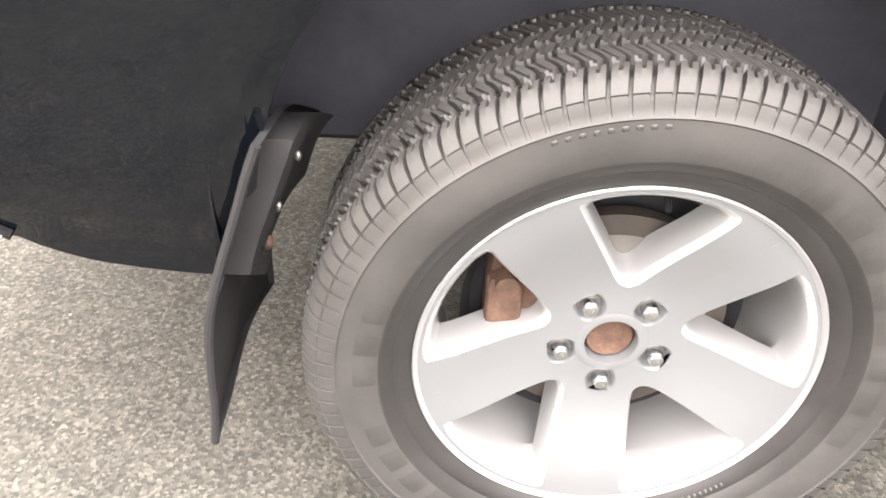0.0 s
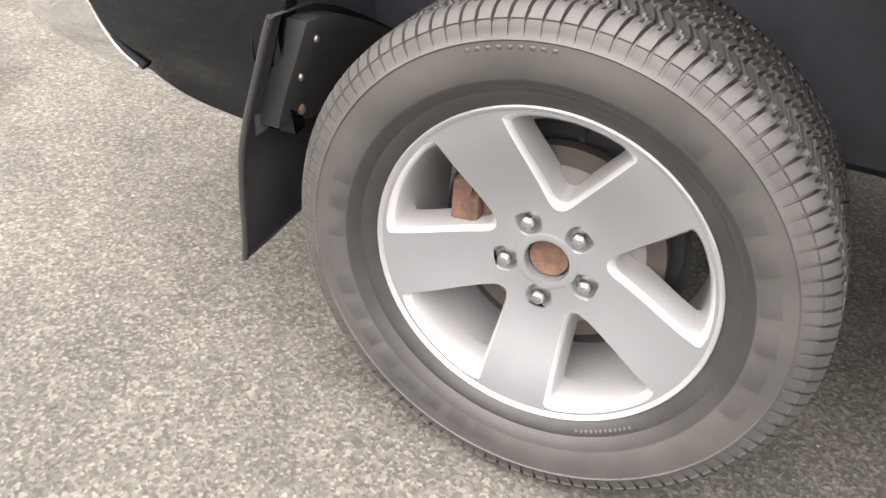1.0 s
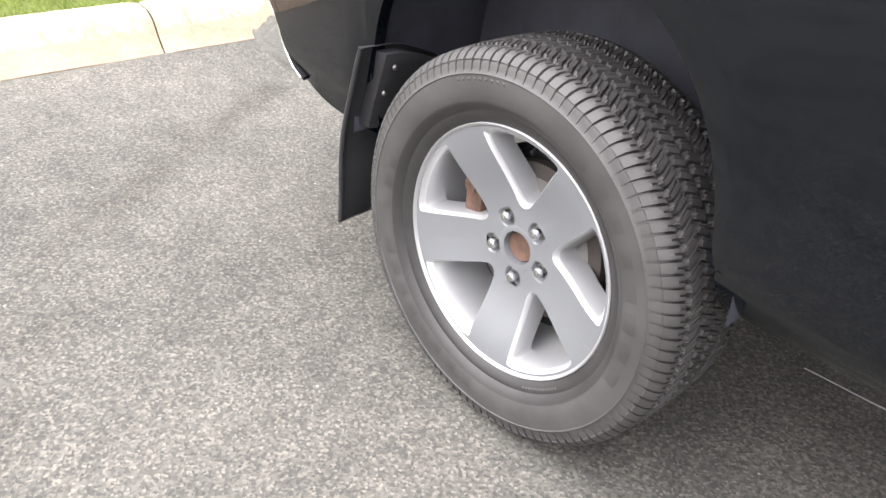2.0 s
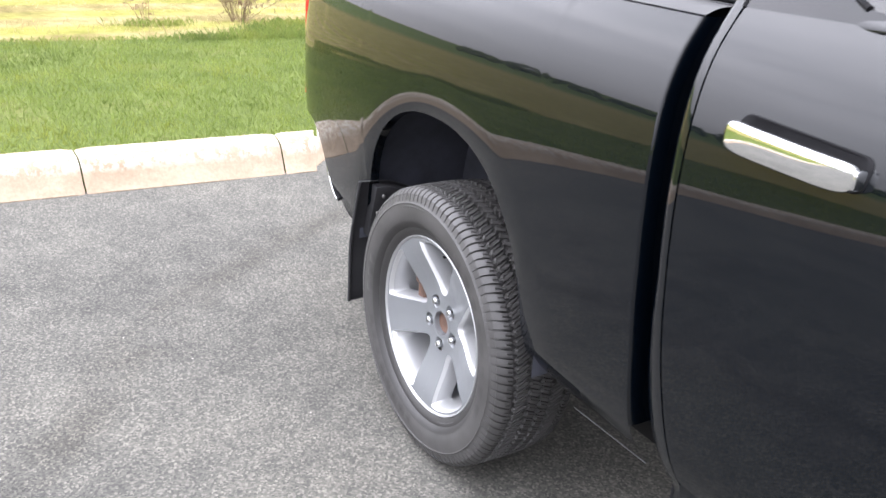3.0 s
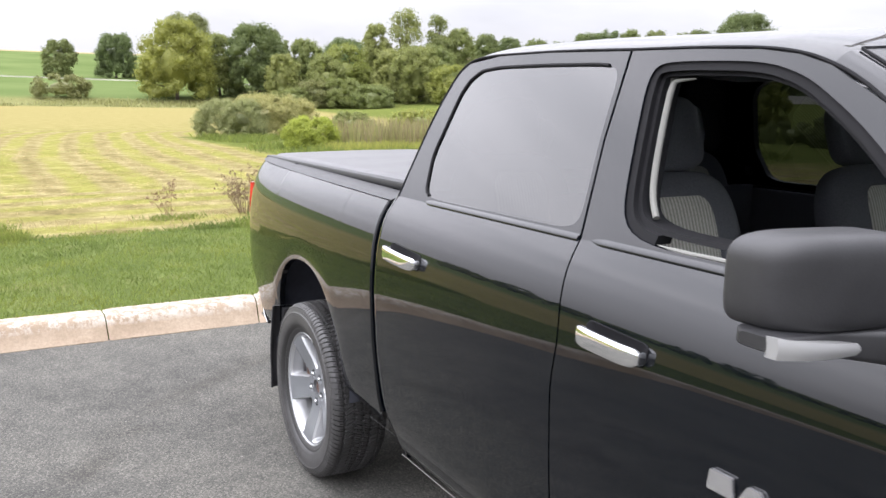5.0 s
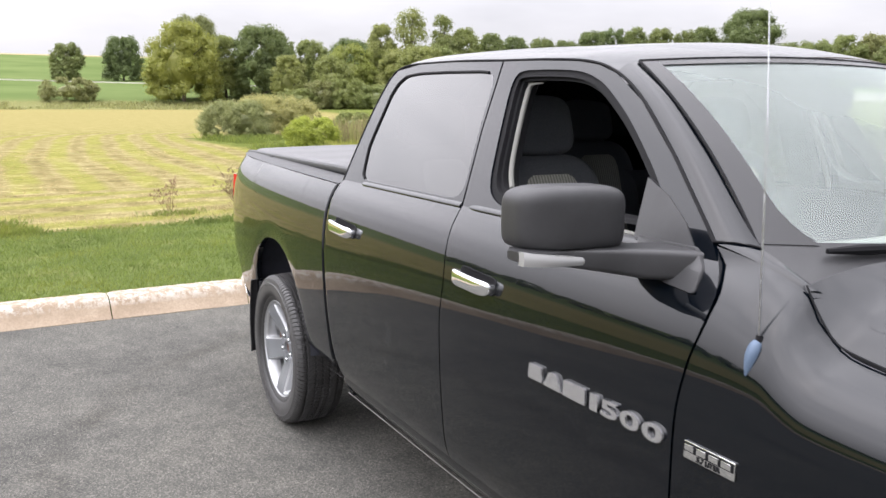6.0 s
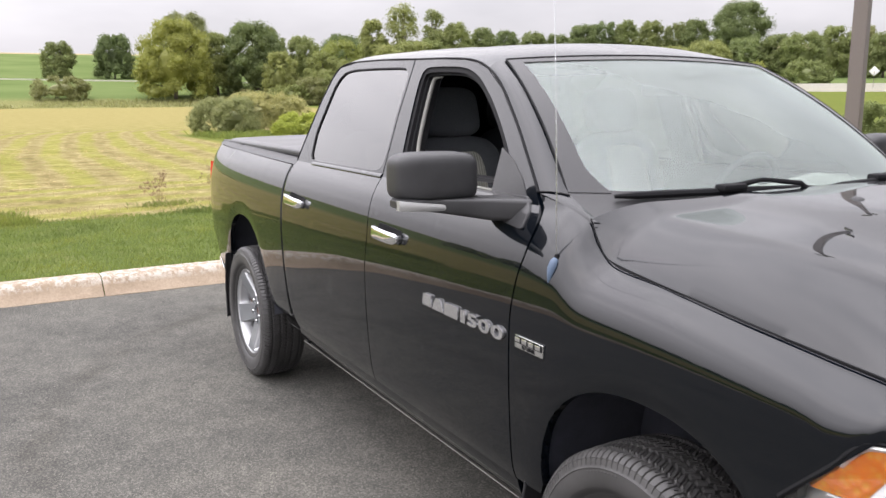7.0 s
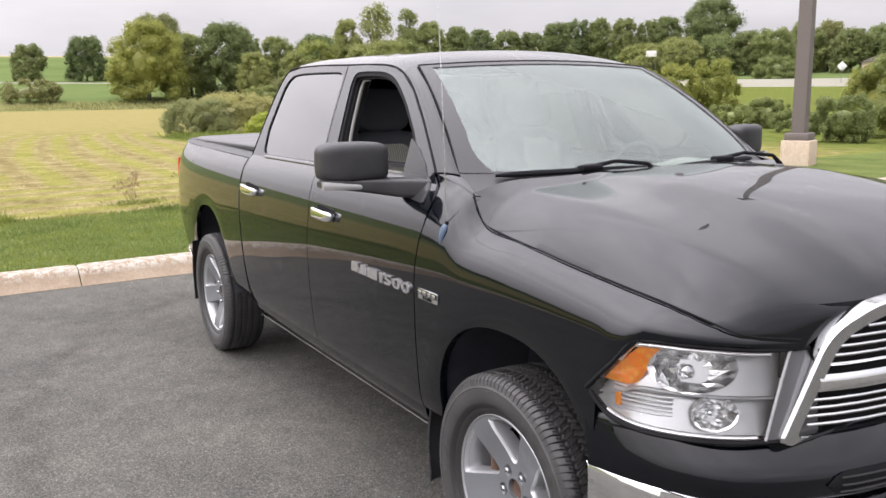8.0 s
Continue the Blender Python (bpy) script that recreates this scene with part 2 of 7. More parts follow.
def land_mat():
    """The mown hay field, and the green slopes behind it."""
    m = mat("mown_field_and_far_slopes", (0.3, 0.28, 0.1), 1.0, 0.0, Specular_IOR_Level=0.0)
    geo = node(m, "ShaderNodeNewGeometry")
    pos = geo.outputs["Position"]
    warp = noise_tex(m, pos, 0.05, 3, 0.5)
    # swaths left by the mower: straight near the lawn, bending away further out
    def calc(op, *vals):
        n = node(m, "ShaderNodeMath")
        n.operation = op
        for sock, val in zip(n.inputs, vals):
            if isinstance(val, bpy.types.NodeSocket):
                link(m, val, sock)
            else:
                sock.default_value = val
        return n.outputs["Value"]
    at = node(m, "ShaderNodeSeparateXYZ")
    link(m, pos, at.inputs["Vector"])
    far = calc("MAXIMUM", calc("SUBTRACT", calc("MULTIPLY", at.outputs["X"], -1.0), 15.0), 0.0)
    bent = calc("MULTIPLY_ADD", calc("MULTIPLY", far, far), -0.003, at.outputs["Y"])
    turn = calc("MAXIMUM", calc("SUBTRACT", far, 22.0), 0.0)
    bent = calc("MULTIPLY_ADD", calc("MULTIPLY", turn, turn), -0.035, bent)
    sway = noise_tex(m, pos, 0.11, 4, 0.6)
    wide = noise_tex(m, pos, 0.55, 4, 0.6)
    # the headland: lanes along the lawn's edge
    head = calc("GREATER_THAN", calc("MULTIPLY_ADD", sway, 3.0, at.outputs["X"]), -10.6)
    along = calc("ADD", calc("MULTIPLY", bent, calc("SUBTRACT", 1.0, head)), calc("MULTIPLY", calc("MULTIPLY_ADD", at.outputs["Y"], 0.10, at.outputs["X"]), head))
    lane = calc("MULTIPLY_ADD", sway, 0.9, calc("MULTIPLY_ADD", wide, 0.22, along))
    wave = calc("MULTIPLY_ADD", calc("SINE", calc("MULTIPLY_ADD", lane, 5.4, -3.4)), 0.5, 0.5)
    straw = noise_tex(m, pos, 1.7, 7, 0.72)
    fine = noise_tex(m, pos, 9.0, 5, 0.7)
    hay = ramp(m, straw, [(0.3, (0.132, 0.110, 0.048)), (0.5, (0.228, 0.192, 0.088)), (0.72, (0.345, 0.300, 0.160))])
    green = ramp(m, straw, [(0.3, (0.140, 0.150, 0.030)), (0.7, (0.255, 0.250, 0.062))])
    stripe = ramp(m, wave, [(0.32, (0.0,) * 3), (0.78, (0.72,) * 3)])
    patchy = ramp(m, noise_tex(m, pos, 0.6, 5, 0.7), [(0.34, (0.40,) * 3), (0.54, (1.0,) * 3)])
    field = mix(m, mix(m, 1.0, stripe, patchy, "MULTIPLY"), hay, green)
    field = mix(m, 1.0, field, ramp(m, fine, [(0.3, (0.7,) * 3), (0.7, (1.2,) * 3)]), "MULTIPLY")
    ruts = ramp(m, wave, [(0.02, (0.80, 0.78, 0.76)), (0.20, (1.0, 1.0, 1.0))])
    field = mix(m, 0.5, field, ruts, "MULTIPLY")
    xyz = node(m, "ShaderNodeSeparateXYZ")
    link(m, pos, xyz.inputs["Vector"])
    ln = node(m, "ShaderNodeVectorMath")
    ln.operation = "LENGTH"
    link(m, pos, ln.inputs[0])
    # uncut gold grass in the far part of the field
    def step(socket, lo, hi):
        r = node(m, "ShaderNodeMapRange")
        r.inputs["From Min"].default_value, r.inputs["From Max"].default_value = lo, hi
        link(m, socket, r.inputs["Value"])
        return r.outputs["Result"]
    wob = node(m, "ShaderNodeMath")
    wob.operation = "MULTIPLY_ADD"
    wob.inputs[1].default_value = 26.0
    link(m, warp, wob.inputs[0])
    link(m, ln.outputs["Value"], wob.inputs[2])
    gold = ramp(m, straw, [(0.3, (0.185, 0.160, 0.062)), (0.7, (0.255, 0.220, 0.096))])
    field = mix(m, step(wob.outputs["Value"], 54.0, 70.0), field, gold)
    rough_grass = ramp(m, straw, [(0.3, (0.115, 0.125, 0.045)), (0.7, (0.20, 0.19, 0.085))])
    field = mix(m, step(wob.outputs["Value"], 185.0, 190.0), field, rough_grass)
    # the meadow past the lamp post stays green
    side = calc("MULTIPLY_ADD", at.outputs["X"], 0.25, at.outputs["Y"])
    meadow = ramp(m, straw, [(0.3, (0.070, 0.092, 0.022)), (0.7, (0.135, 0.150, 0.042))])
    field = mix(m, step(side, 15.0, 19.0), field, meadow)
    # and so does the wet ground before the thicket
    wet = calc("MULTIPLY", step(calc("MULTIPLY_ADD", sway, 1.2, at.outputs["Y"]), 6.9, 7.5), calc("MULTIPLY", step(at.outputs["X"], -35.5, -33.5), calc("LESS_THAN", at.outputs["X"], -13.0)))
    field = mix(m, wet, field, meadow)
    slope = ramp(m, noise_tex(m, pos, 0.02, 4, 0.6), [(0.35, (0.085, 0.118, 0.040)), (0.7, (0.125, 0.158, 0.062))])
    c = mix(m, step(wob.outputs["Value"], 209.0, 217.0), field, slope)
    crop = mix(m, step(ln.outputs["Value"], 640.0, 660.0), c, (0.30, 0.25, 0.15))
    set_color(m, crop)
    bump(m, mix(m, 0.5, straw, fine), 0.8, 0.12)
    return m


def leaf_mat(name, dark, light, patches=0.0):
    m = mat(name, light, 0.6, 0.0)
    geo = node(m, "ShaderNodeNewGeometry")
    oi = node(m, "ShaderNodeObjectInfo")
    c = ramp(m, geo.outputs["Random Per Island"], [(0.0, tuple(0.5 * (a + b) for a, b in zip(dark, light))), (0.6, light), (1.0, tuple(min(1, k * 1.15) for k in light))])
    shift = ramp(m, oi.outputs["Random"], [(0.0, (0.8, 0.86, 0.8)), (1.0, (1.18, 1.1, 0.95))])
    c = mix(m, 1.0, c, shift, "MULTIPLY")
    if patches:                                            # thin, dry and lush places in the sward
        spot = noise_tex(m, coords(m), 1.3, 5, 0.65)
        c = mix(m, patches, c, mix(m, 1.0, c, ramp(m, spot, [(0.30, (0.62, 0.66, 0.62)), (0.50, (1.0, 1.0, 1.0)), (0.70, (1.38, 1.16, 1.0))]), "MULTIPLY"))
    set_color(m, c)
    tl = node(m, "ShaderNodeBsdfTranslucent")
    link(m, c, tl.inputs["Color"])
    mx = node(m, "ShaderNodeMixShader", Fac=0.45)
    link(m, bsdf(m).outputs["BSDF"], mx.inputs[1])
    link(m, tl.outputs["BSDF"], mx.inputs[2])
    link(m, mx.outputs["Shader"], m.node_tree.nodes["Material Output"].inputs["Surface"])
    return m


def bark_mat():
    m = mat("bark", (0.09, 0.07, 0.05), 0.95)
    v = coords(m, 1.0, (1, 1, 0.25))
    n = noise_tex(m, v, 14.0, 6, 0.7)
    set_color(m, ramp(m, n, [(0.3, (0.045, 0.036, 0.028)), (0.75, (0.15, 0.12, 0.09))]))
    bump(m, n, 0.6, 0.03)
    return m


def cloth_mat(name, lo, hi, ribs=0.0):
    m = mat(name, hi, 0.95)
    v = coords(m)
    n = noise_tex(m, v, 240.0, 2)
    c = ramp(m, n, [(0.3, lo), (0.7, hi)])
    if ribs:
        w = node(m, "ShaderNodeTexWave", Scale=ribs)
        w.bands_direction = "Y"
        link(m, v, w.inputs["Vector"])
        c = mix(m, 1.0, c, ramp(m, w.outputs["Fac"], [(0.25, (0.60,) * 3), (0.6, (1.05,) * 3)]), "MULTIPLY")
    set_color(m, c)
    bump(m, n, 0.3, 0.002)
    return m


PAINT = paint_mat()
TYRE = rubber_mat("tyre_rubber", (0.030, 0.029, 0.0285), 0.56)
# dark bead rubber; also stands for the shade down in the tread
BEAD_GROOVE = rubber_mat("tyre_bead_and_groove_shade", (0.013, 0.0125, 0.0125), 0.50)
MARK = rubber_mat("raised_tyre_marking", (0.0250, 0.0242, 0.0240), 0.5)
TRIM = rubber_mat("black_textured_plastic", (0.011, 0.011, 0.012), 0.46)
# black rubber; also colours in the shade of the door handle recesses
BLACK = mat("black_rubber_and_recess_shade", (0.005, 0.005, 0.006), 0.75, 0.0, Specular_IOR_Level=0.2)
DARK = rubber_mat("dark_underbody", (0.008, 0.009, 0.011), 0.85)
FLAP = rubber_mat("flap_rubber", (0.009, 0.009, 0.0105), 0.65)
LINER = rubber_mat("wheel_liner_plastic", (0.031, 0.033, 0.043), 0.75)
RIM = metal_mat("silver_wheel_paint", (0.33, 0.335, 0.34), 0.34, 0.5, 0.06)
EDGE = metal_mat("bright_wheel_edge", (0.46, 0.465, 0.47), 0.32, 0.5, 0.05)
FACE = metal_mat("grey_wheel_face", (0.200, 0.210, 0.222), 0.36, 0.45, 0.06)
CHROME = metal_mat("chrome", (0.86, 0.87, 0.88), 0.05, 1.0, 0.03)
SATIN = metal_mat("satin_chrome", (0.55, 0.56, 0.57), 0.22, 1.0, 0.08)
STEEL = metal_mat("dull_steel", (0.22, 0.21, 0.20), 0.5, 0.9)
RUST = rust_mat()
IRON = metal_mat("dark_brake_iron", (0.050, 0.042, 0.037), 0.6, 0.3)
GLASS = sheet_glass("windscreen_glass", (0.84, 0.90, 0.85), 0.085, 0.085, (0.58, 0.64, 0.615), 1.4, 0.8)
FRIT = mat("black_glass_border", (0.012, 0.012, 0.013), 0.22, 0.0, Specular_IOR_Level=0.45)
SIDE_GLASS = sheet_glass("side_window_glass", (0.90, 0.94, 0.91), 0.0, 0.0, (0.9, 0.9, 0.9), 1.0)
TINT = sheet_glass("dark_tinted_glass", (0.05, 0.054, 0.058), 0.0, 0.0)
LENS = sheet_glass("lamp_lens", (0.93, 0.94, 0.94), 0.02)
def amber_mat():
    m = mat("amber_lens", (1.0, 0.30, 0.01), 0.18, 0.0, Coat_Weight=1.0)
    cells = node(m, "ShaderNodeTexVoronoi", Scale=55.0)
    link(m, coords(m), cells.inputs["Vector"])
    set_color(m, ramp(m, cells.outputs["Distance"], [(0.1, (1.0, 0.44, 0.025)), (0.6, (1.0, 0.27, 0.008))]))
    bump(m, cells.outputs["Distance"], 0.5, 0.004)
    return m


AMBER = amber_mat()
REDLENS = mat("red_lamp_lens", (0.5, 0.02, 0.015), 0.15, 0.0, Coat_Weight=1.0)
REFLECT = metal_mat("lamp_reflector", (0.74, 0.74, 0.74), 0.22, 0.40, 0.08)
BOWL = metal_mat("lamp_bowl_chrome", (0.88, 0.88, 0.88), 0.17, 0.9, 0.06)
BEZEL = mat("grey_lamp_bezel", (0.085, 0.085, 0.088), 0.35)
SIGNAL = metal_mat("clear_signal_lens", (0.30, 0.30, 0.295), 0.30, 0.3, 0.04, 20.0)
CLOTH = cloth_mat("charcoal_seat_cloth", (0.058, 0.061, 0.071), (0.095, 0.098, 0.110))
RIBCLOTH = cloth_mat("ribbed_grey_seat_cloth", (0.30, 0.29, 0.26), (0.46, 0.45, 0.40), 24.0)
HEADLINING = cloth_mat("pale_grey_headlining", (0.26, 0.26, 0.25), (0.34, 0.34, 0.33))
BEIGE = mat("pale_grey_trim", (0.16, 0.16, 0.145), 0.8)
DASH = rubber_mat("grey_dashboard", (0.36, 0.375, 0.36), 0.75)
VINYL = rubber_mat("black_vinyl_cover", (0.052, 0.051, 0.053), 0.40)
BLUE = mat("chalky_blue_plastic", (0.075, 0.110, 0.165), 0.6)
ASPHALT = asphalt_mat()
KERB = concrete_mat()
BASECON = concrete_mat("lamp_base_concrete", (0.40, 0.31, 0.22), (0.50, 0.40, 0.30), (0.49, 0.40, 0.31))
LAWN = lawn_mat()
LAND = land_mat()
BARK = bark_mat()
LEAF_DARK = leaf_mat("dark_green_leaves", (0.074, 0.100, 0.040), (0.170, 0.205, 0.078))
LEAF_MID = leaf_mat("green_leaves", (0.106, 0.138, 0.048), (0.230, 0.262, 0.096))
LEAF_LIME = leaf_mat("yellow_green_leaves", (0.135, 0.158, 0.036), (0.295, 0.310, 0.080))
LEAF_BRIGHT = leaf_mat("fresh_yellow_green_leaves", (0.200, 0.235, 0.040), (0.420, 0.450, 0.085))
LEAF_WILLOW = leaf_mat("pale_willow_leaves", (0.165, 0.175, 0.075), (0.330, 0.335, 0.150))
LEAF_DULL = leaf_mat("dull_olive_leaves", (0.115, 0.130, 0.052), (0.235, 0.245, 0.105))
BLADE = leaf_mat("grass_blades", (0.074, 0.111, 0.025), (0.155, 0.207, 0.051), 1.0)
STRAW = leaf_mat("dry_stalks", (0.17, 0.125, 0.06), (0.42, 0.33, 0.19))
WEED = leaf_mat("brown_seed_heads", (0.11, 0.07, 0.045), (0.26, 0.18, 0.12))
REED = leaf_mat("dry_reeds", (0.13, 0.105, 0.05), (0.30, 0.245, 0.135))
POLE = metal_mat("brown_painted_steel", (0.115, 0.095, 0.085), 0.6, 0.0)
ROADCON = concrete_mat("far_road_concrete", (0.42, 0.39, 0.34), (0.52, 0.49, 0.44), (0.5, 0.47, 0.42))
SIGN = mat("weathered_white_sign", (0.56, 0.56, 0.54), 0.5)
GRILLE = metal_mat("grille_chrome", (0.56, 0.57, 0.58), 0.10, 1.0, 0.04)

# ---- mesh helpers ----
def place(name, bm, material, parent=None, label="", smooth=True):
    """Links a bmesh as one mesh object, in world coordinates."""
    bmesh.ops.recalc_face_normals(bm, faces=bm.faces)
    me = bpy.data.meshes.new(name)
    bm.to_mesh(me)
    bm.free()
    for mm in (material if isinstance(material, (list, tuple)) else [material]):
        me.materials.append(mm)
    if smooth:
        me.shade_smooth()
        me.set_sharp_from_angle(angle=radians(38))
    ob = new(name, me)
    if parent is not None:
        ob.parent = parent
        if parent.type == "EMPTY":
            ob.matrix_parent_inverse = Matrix.Translation(parent.location).inverted()
    if label:
        tagged(ob, label)
    return ob


part = place


def thing(name, at, label, category, group=""):
    e = new(name)
    e.location = at
    e.empty_display_size = 0.2
    return tagged(e, label, category, group)


def curve(pts):
    """A smooth function of one number through rows of (t, a, b, ...): monotone cubic."""
    pts = sorted(pts)
    t = np.array([p[0] for p in pts], float)
    v = np.array([p[1:] for p in pts], float)
    h = np.diff(t)
    d = np.diff(v, axis=0) / h[:, None]
    s = np.zeros_like(v)
    s[0], s[-1] = d[0], d[-1]
    for i in range(1, len(t) - 1):
        for k in range(v.shape[1]):
            a, b = d[i - 1][k], d[i][k]
            if a * b > 0:
                w1, w2 = 2 * h[i] + h[i - 1], h[i] + 2 * h[i - 1]
                s[i][k] = (w1 + w2) / (w1 / a + w2 / b)

    def f(x):
        x = min(max(x, t[0]), t[-1])
        i = min(max(int(np.searchsorted(t, x)) - 1, 0), len(t) - 2)
        q = (x - t[i]) / h[i]
        r = ((2 * q ** 3 - 3 * q ** 2 + 1) * v[i] + (q ** 3 - 2 * q ** 2 + q) * h[i] * s[i]
             + (-2 * q ** 3 + 3 * q ** 2) * v[i + 1] + (q ** 3 - q ** 2) * h[i] * s[i + 1])
        return float(r[0]) if len(r) == 1 else [float(k) for k in r]
    return f


def grid(fn, nu, nv, bm=None, wrap_u=False, mat_index=0):
    """A sheet of quads over u, v in 0..1."""
    bm = bm or bmesh.new()
    cols = nu if wrap_u else nu + 1
    vs = [[bm.verts.new(fn(i / nu, j / nv)) for j in range(nv + 1)] for i in range(cols)]
    for i in range(nu):
        a, b = vs[i], vs[(i + 1) % cols]
        for j in range(nv):
            f = bm.faces.new((a[j], b[j], b[j + 1], a[j + 1]))
            f.material_index = mat_index
    return bm


def thicken(bm, by):
    """Turns the open edges of a sheet back by the vector, as a folded flange."""
    edges = [e for e in bm.edges if e.is_boundary]
    ex = bmesh.ops.extrude_edge_only(bm, edges=edges)
    bmesh.ops.translate(bm, verts=[g for g in ex["geom"] if isinstance(g, bmesh.types.BMVert)], vec=by)
    return bm


def mirrored(bm):
    """A copy of the sheet on the truck's other side."""
    other = bm.copy()
    for v in other.verts:
        v.co.y = 2 - v.co.y
    bmesh.ops.reverse_faces(other, faces=other.faces)
    return other


def box(size, at=(0, 0, 0), bevel=0.0, turn=None, bm=None, seg=2):
    b = bmesh.new()
    bmesh.ops.create_cube(b, size=1)
    bmesh.ops.scale(b, vec=size, verts=b.verts)
    if bevel:
        bmesh.ops.bevel(b, geom=list(b.edges), offset=bevel, segments=seg, affect="EDGES", profile=0.5)
    m = Matrix.Translation(at) @ (turn if turn is not None else Matrix())
    bmesh.ops.transform(b, matrix=m, verts=b.verts)
    return join(bm, b)


def join(bm, b):
    if bm is None:
        return b
    me = bpy.data.meshes.new("tmp")
    b.to_mesh(me)
    bm.from_mesh(me)
    bpy.data.meshes.remove(me)
    b.free()
    return bm


def tube(pts, radius, sides=8, bm=None, caps=True):
    """A round bar along points; radius may be a list."""
    bm = bm or bmesh.new()
    pts = [Vector(p) for p in pts]
    rs = radius if isinstance(radius, (list, tuple)) else [radius] * len(pts)
    rings = []
    for i, p in enumerate(pts):
        d = (pts[min(i + 1, len(pts) - 1)] - pts[max(i - 1, 0)]).normalized()
        q = d.to_track_quat("Z", "Y")
        rings.append([bm.verts.new(p + q @ Vector((math.cos(a) * rs[i], math.sin(a) * rs[i], 0)))
                      for a in (2 * math.pi * k / sides for k in range(sides))])
    for a, b in zip(rings, rings[1:]):
        for k in range(sides):
            bm.faces.new((a[k], a[(k + 1) % sides], b[(k + 1) % sides], b[k]))
    if caps:
        bm.faces.new(list(reversed(rings[0])))
        bm.faces.new(rings[-1])
    return bm


def lathe(profile, seg, centre=(0, 0, 0), bm=None, mat_index=0):
    """Turns rows of (radius, y) about the y axis."""
    cx, cy, cz = centre
    n = len(profile) - 1

    def f(u, v):
        r, y = profile[round(v * n)]
        a = 2 * math.pi * u
        return (cx + r * math.cos(a), cy + y, cz + r * math.sin(a))
    return grid(f, seg, n, bm, True, mat_index)


def loop_ring(outer, inner, fn, bm=None, mat_index=0):
    """Quads between two closed outlines of equal length, laid on the sheet fn(x, z)."""
    bm = bm or bmesh.new()
    o = [bm.verts.new(fn(*p)) for p in outer]
    i = [bm.verts.new(fn(*p)) for p in inner]
    for k in range(len(o)):
        j = (k + 1) % len(o)
        f = bm.faces.new((o[k], o[j], i[j], i[k]))
        f.material_index = mat_index
    return bm


def resample(pts, n):
    """n points at even steps round a closed outline."""
    p = np.array(pts + [pts[0]], float)
    d = np.concatenate([[0], np.cumsum(np.linalg.norm(np.diff(p, axis=0), axis=1))])
    s = np.linspace(0, d[-1], n, endpoint=False)
    return [tuple(np.interp(q, d, p[:, k]) for k in range(p.shape[1])) for q in s]


def rounded(pts, r, n=5):
    """A closed outline with its corners rounded: pts of (a, b) or (a, b, own radius)."""
    out = []
    m = len(pts)
    for k in range(m):
        p, a, b = Vector(pts[k][:2]), Vector(pts[k - 1][:2]), Vector(pts[(k + 1) % m][:2])
        rr = pts[k][2] if len(pts[k]) > 2 else r
        da, db = min(rr, (a - p).length * 0.45), min(rr, (b - p).length * 0.45)
        s, e = p + (a - p).normalized() * da, p + (b - p).normalized() * db
        for q in range(n + 1):
            w = q / n
            out.append(tuple((1 - w) ** 2 * s + 2 * w * (1 - w) * p + w * w * e))
    return out


# ---- ground, pavement, kerb ----
KERB_X = -2.80


SLOPE = curve([(0, 0.0), (180, 0.0), (188, 0.45), (214, 3.2), (340, 9.2), (820, 40.0), (2600, -200.0)])


def height(x, y):
    """The flat field, and the slopes that rise past its far edge, sooner to the side of the lamp post."""
    if x > KERB_X - 0.2:
        return -0.06
    r = math.hypot(x, y)
    z = 0.135 + 0.02 * noise.noise((x * 0.15, y * 0.15, 0))
    if r < 140:
        return z
    k = min(1.0, max(0.0, (158 - math.degrees(math.atan2(y, x)) % 360) / 14))
    k = k * k * (3 - 2 * k)
    side = 0.0 if r < 150 else (r - 150) * 0.06 if r < 330 else 10.8 + (r - 330) * 0.076 - max(0.0, r - 820) * 0.15
    return z + SLOPE(r) * (1 - k) + side * k


def build_ground():
    def line(a, b, n):
        return [a + (b - a) * i / n for i in range(n)]
    xs = [-2400, -1600, -1100] + line(-900, -360, 12) + line(-360, -230, 10) + line(-230, -160, 14) + line(-160, -40, 12) + line(-40, -8, 26) + line(-8, -3.1, 16) + [-3.1, -2.95] + line(-2.9, 40, 10) + line(40, 400, 8) + [400, 900, 2400]
    ys = [-2400, -1200] + line(-800, -100, 14) + line(-100, -10, 14) + line(-10, 20, 40) + line(20, 100, 16) + line(100, 900, 18) + [900, 1500, 2400]
    bm = bmesh.new()
    vs = [[bm.verts.new((x, y, height(x, y) if x < -3.0 else -0.06)) for y in ys] for x in xs]
    for i in range(len(xs) - 1):
        for j in range(len(ys) - 1):
            f = bm.faces.new((vs[i][j], vs[i + 1][j], vs[i + 1][j + 1], vs[i][j + 1]))
            cx = (xs[i] + xs[i + 1]) / 2
            f.material_index = 1 if cx > -7.2 else 0
    return tagged(place("ground", bm, [LAND, LAWN]), "mown hay field with a green lawn strip by the kerb", "ground", kind="structure")


def build_pavement():
    n = 60
    bm = grid(lambda u, v: (KERB_X + 0.01 + 60 * u ** 2, -55 + 110 * v, 0.006 * noise.noise((u * 30, v * 40, 0))), 40, n)
    thicken(bm, (0, 0, -0.05))
    return tagged(place("pavement", bm, ASPHALT), "grey worn asphalt of the parking lot", "pavement", kind="structure")


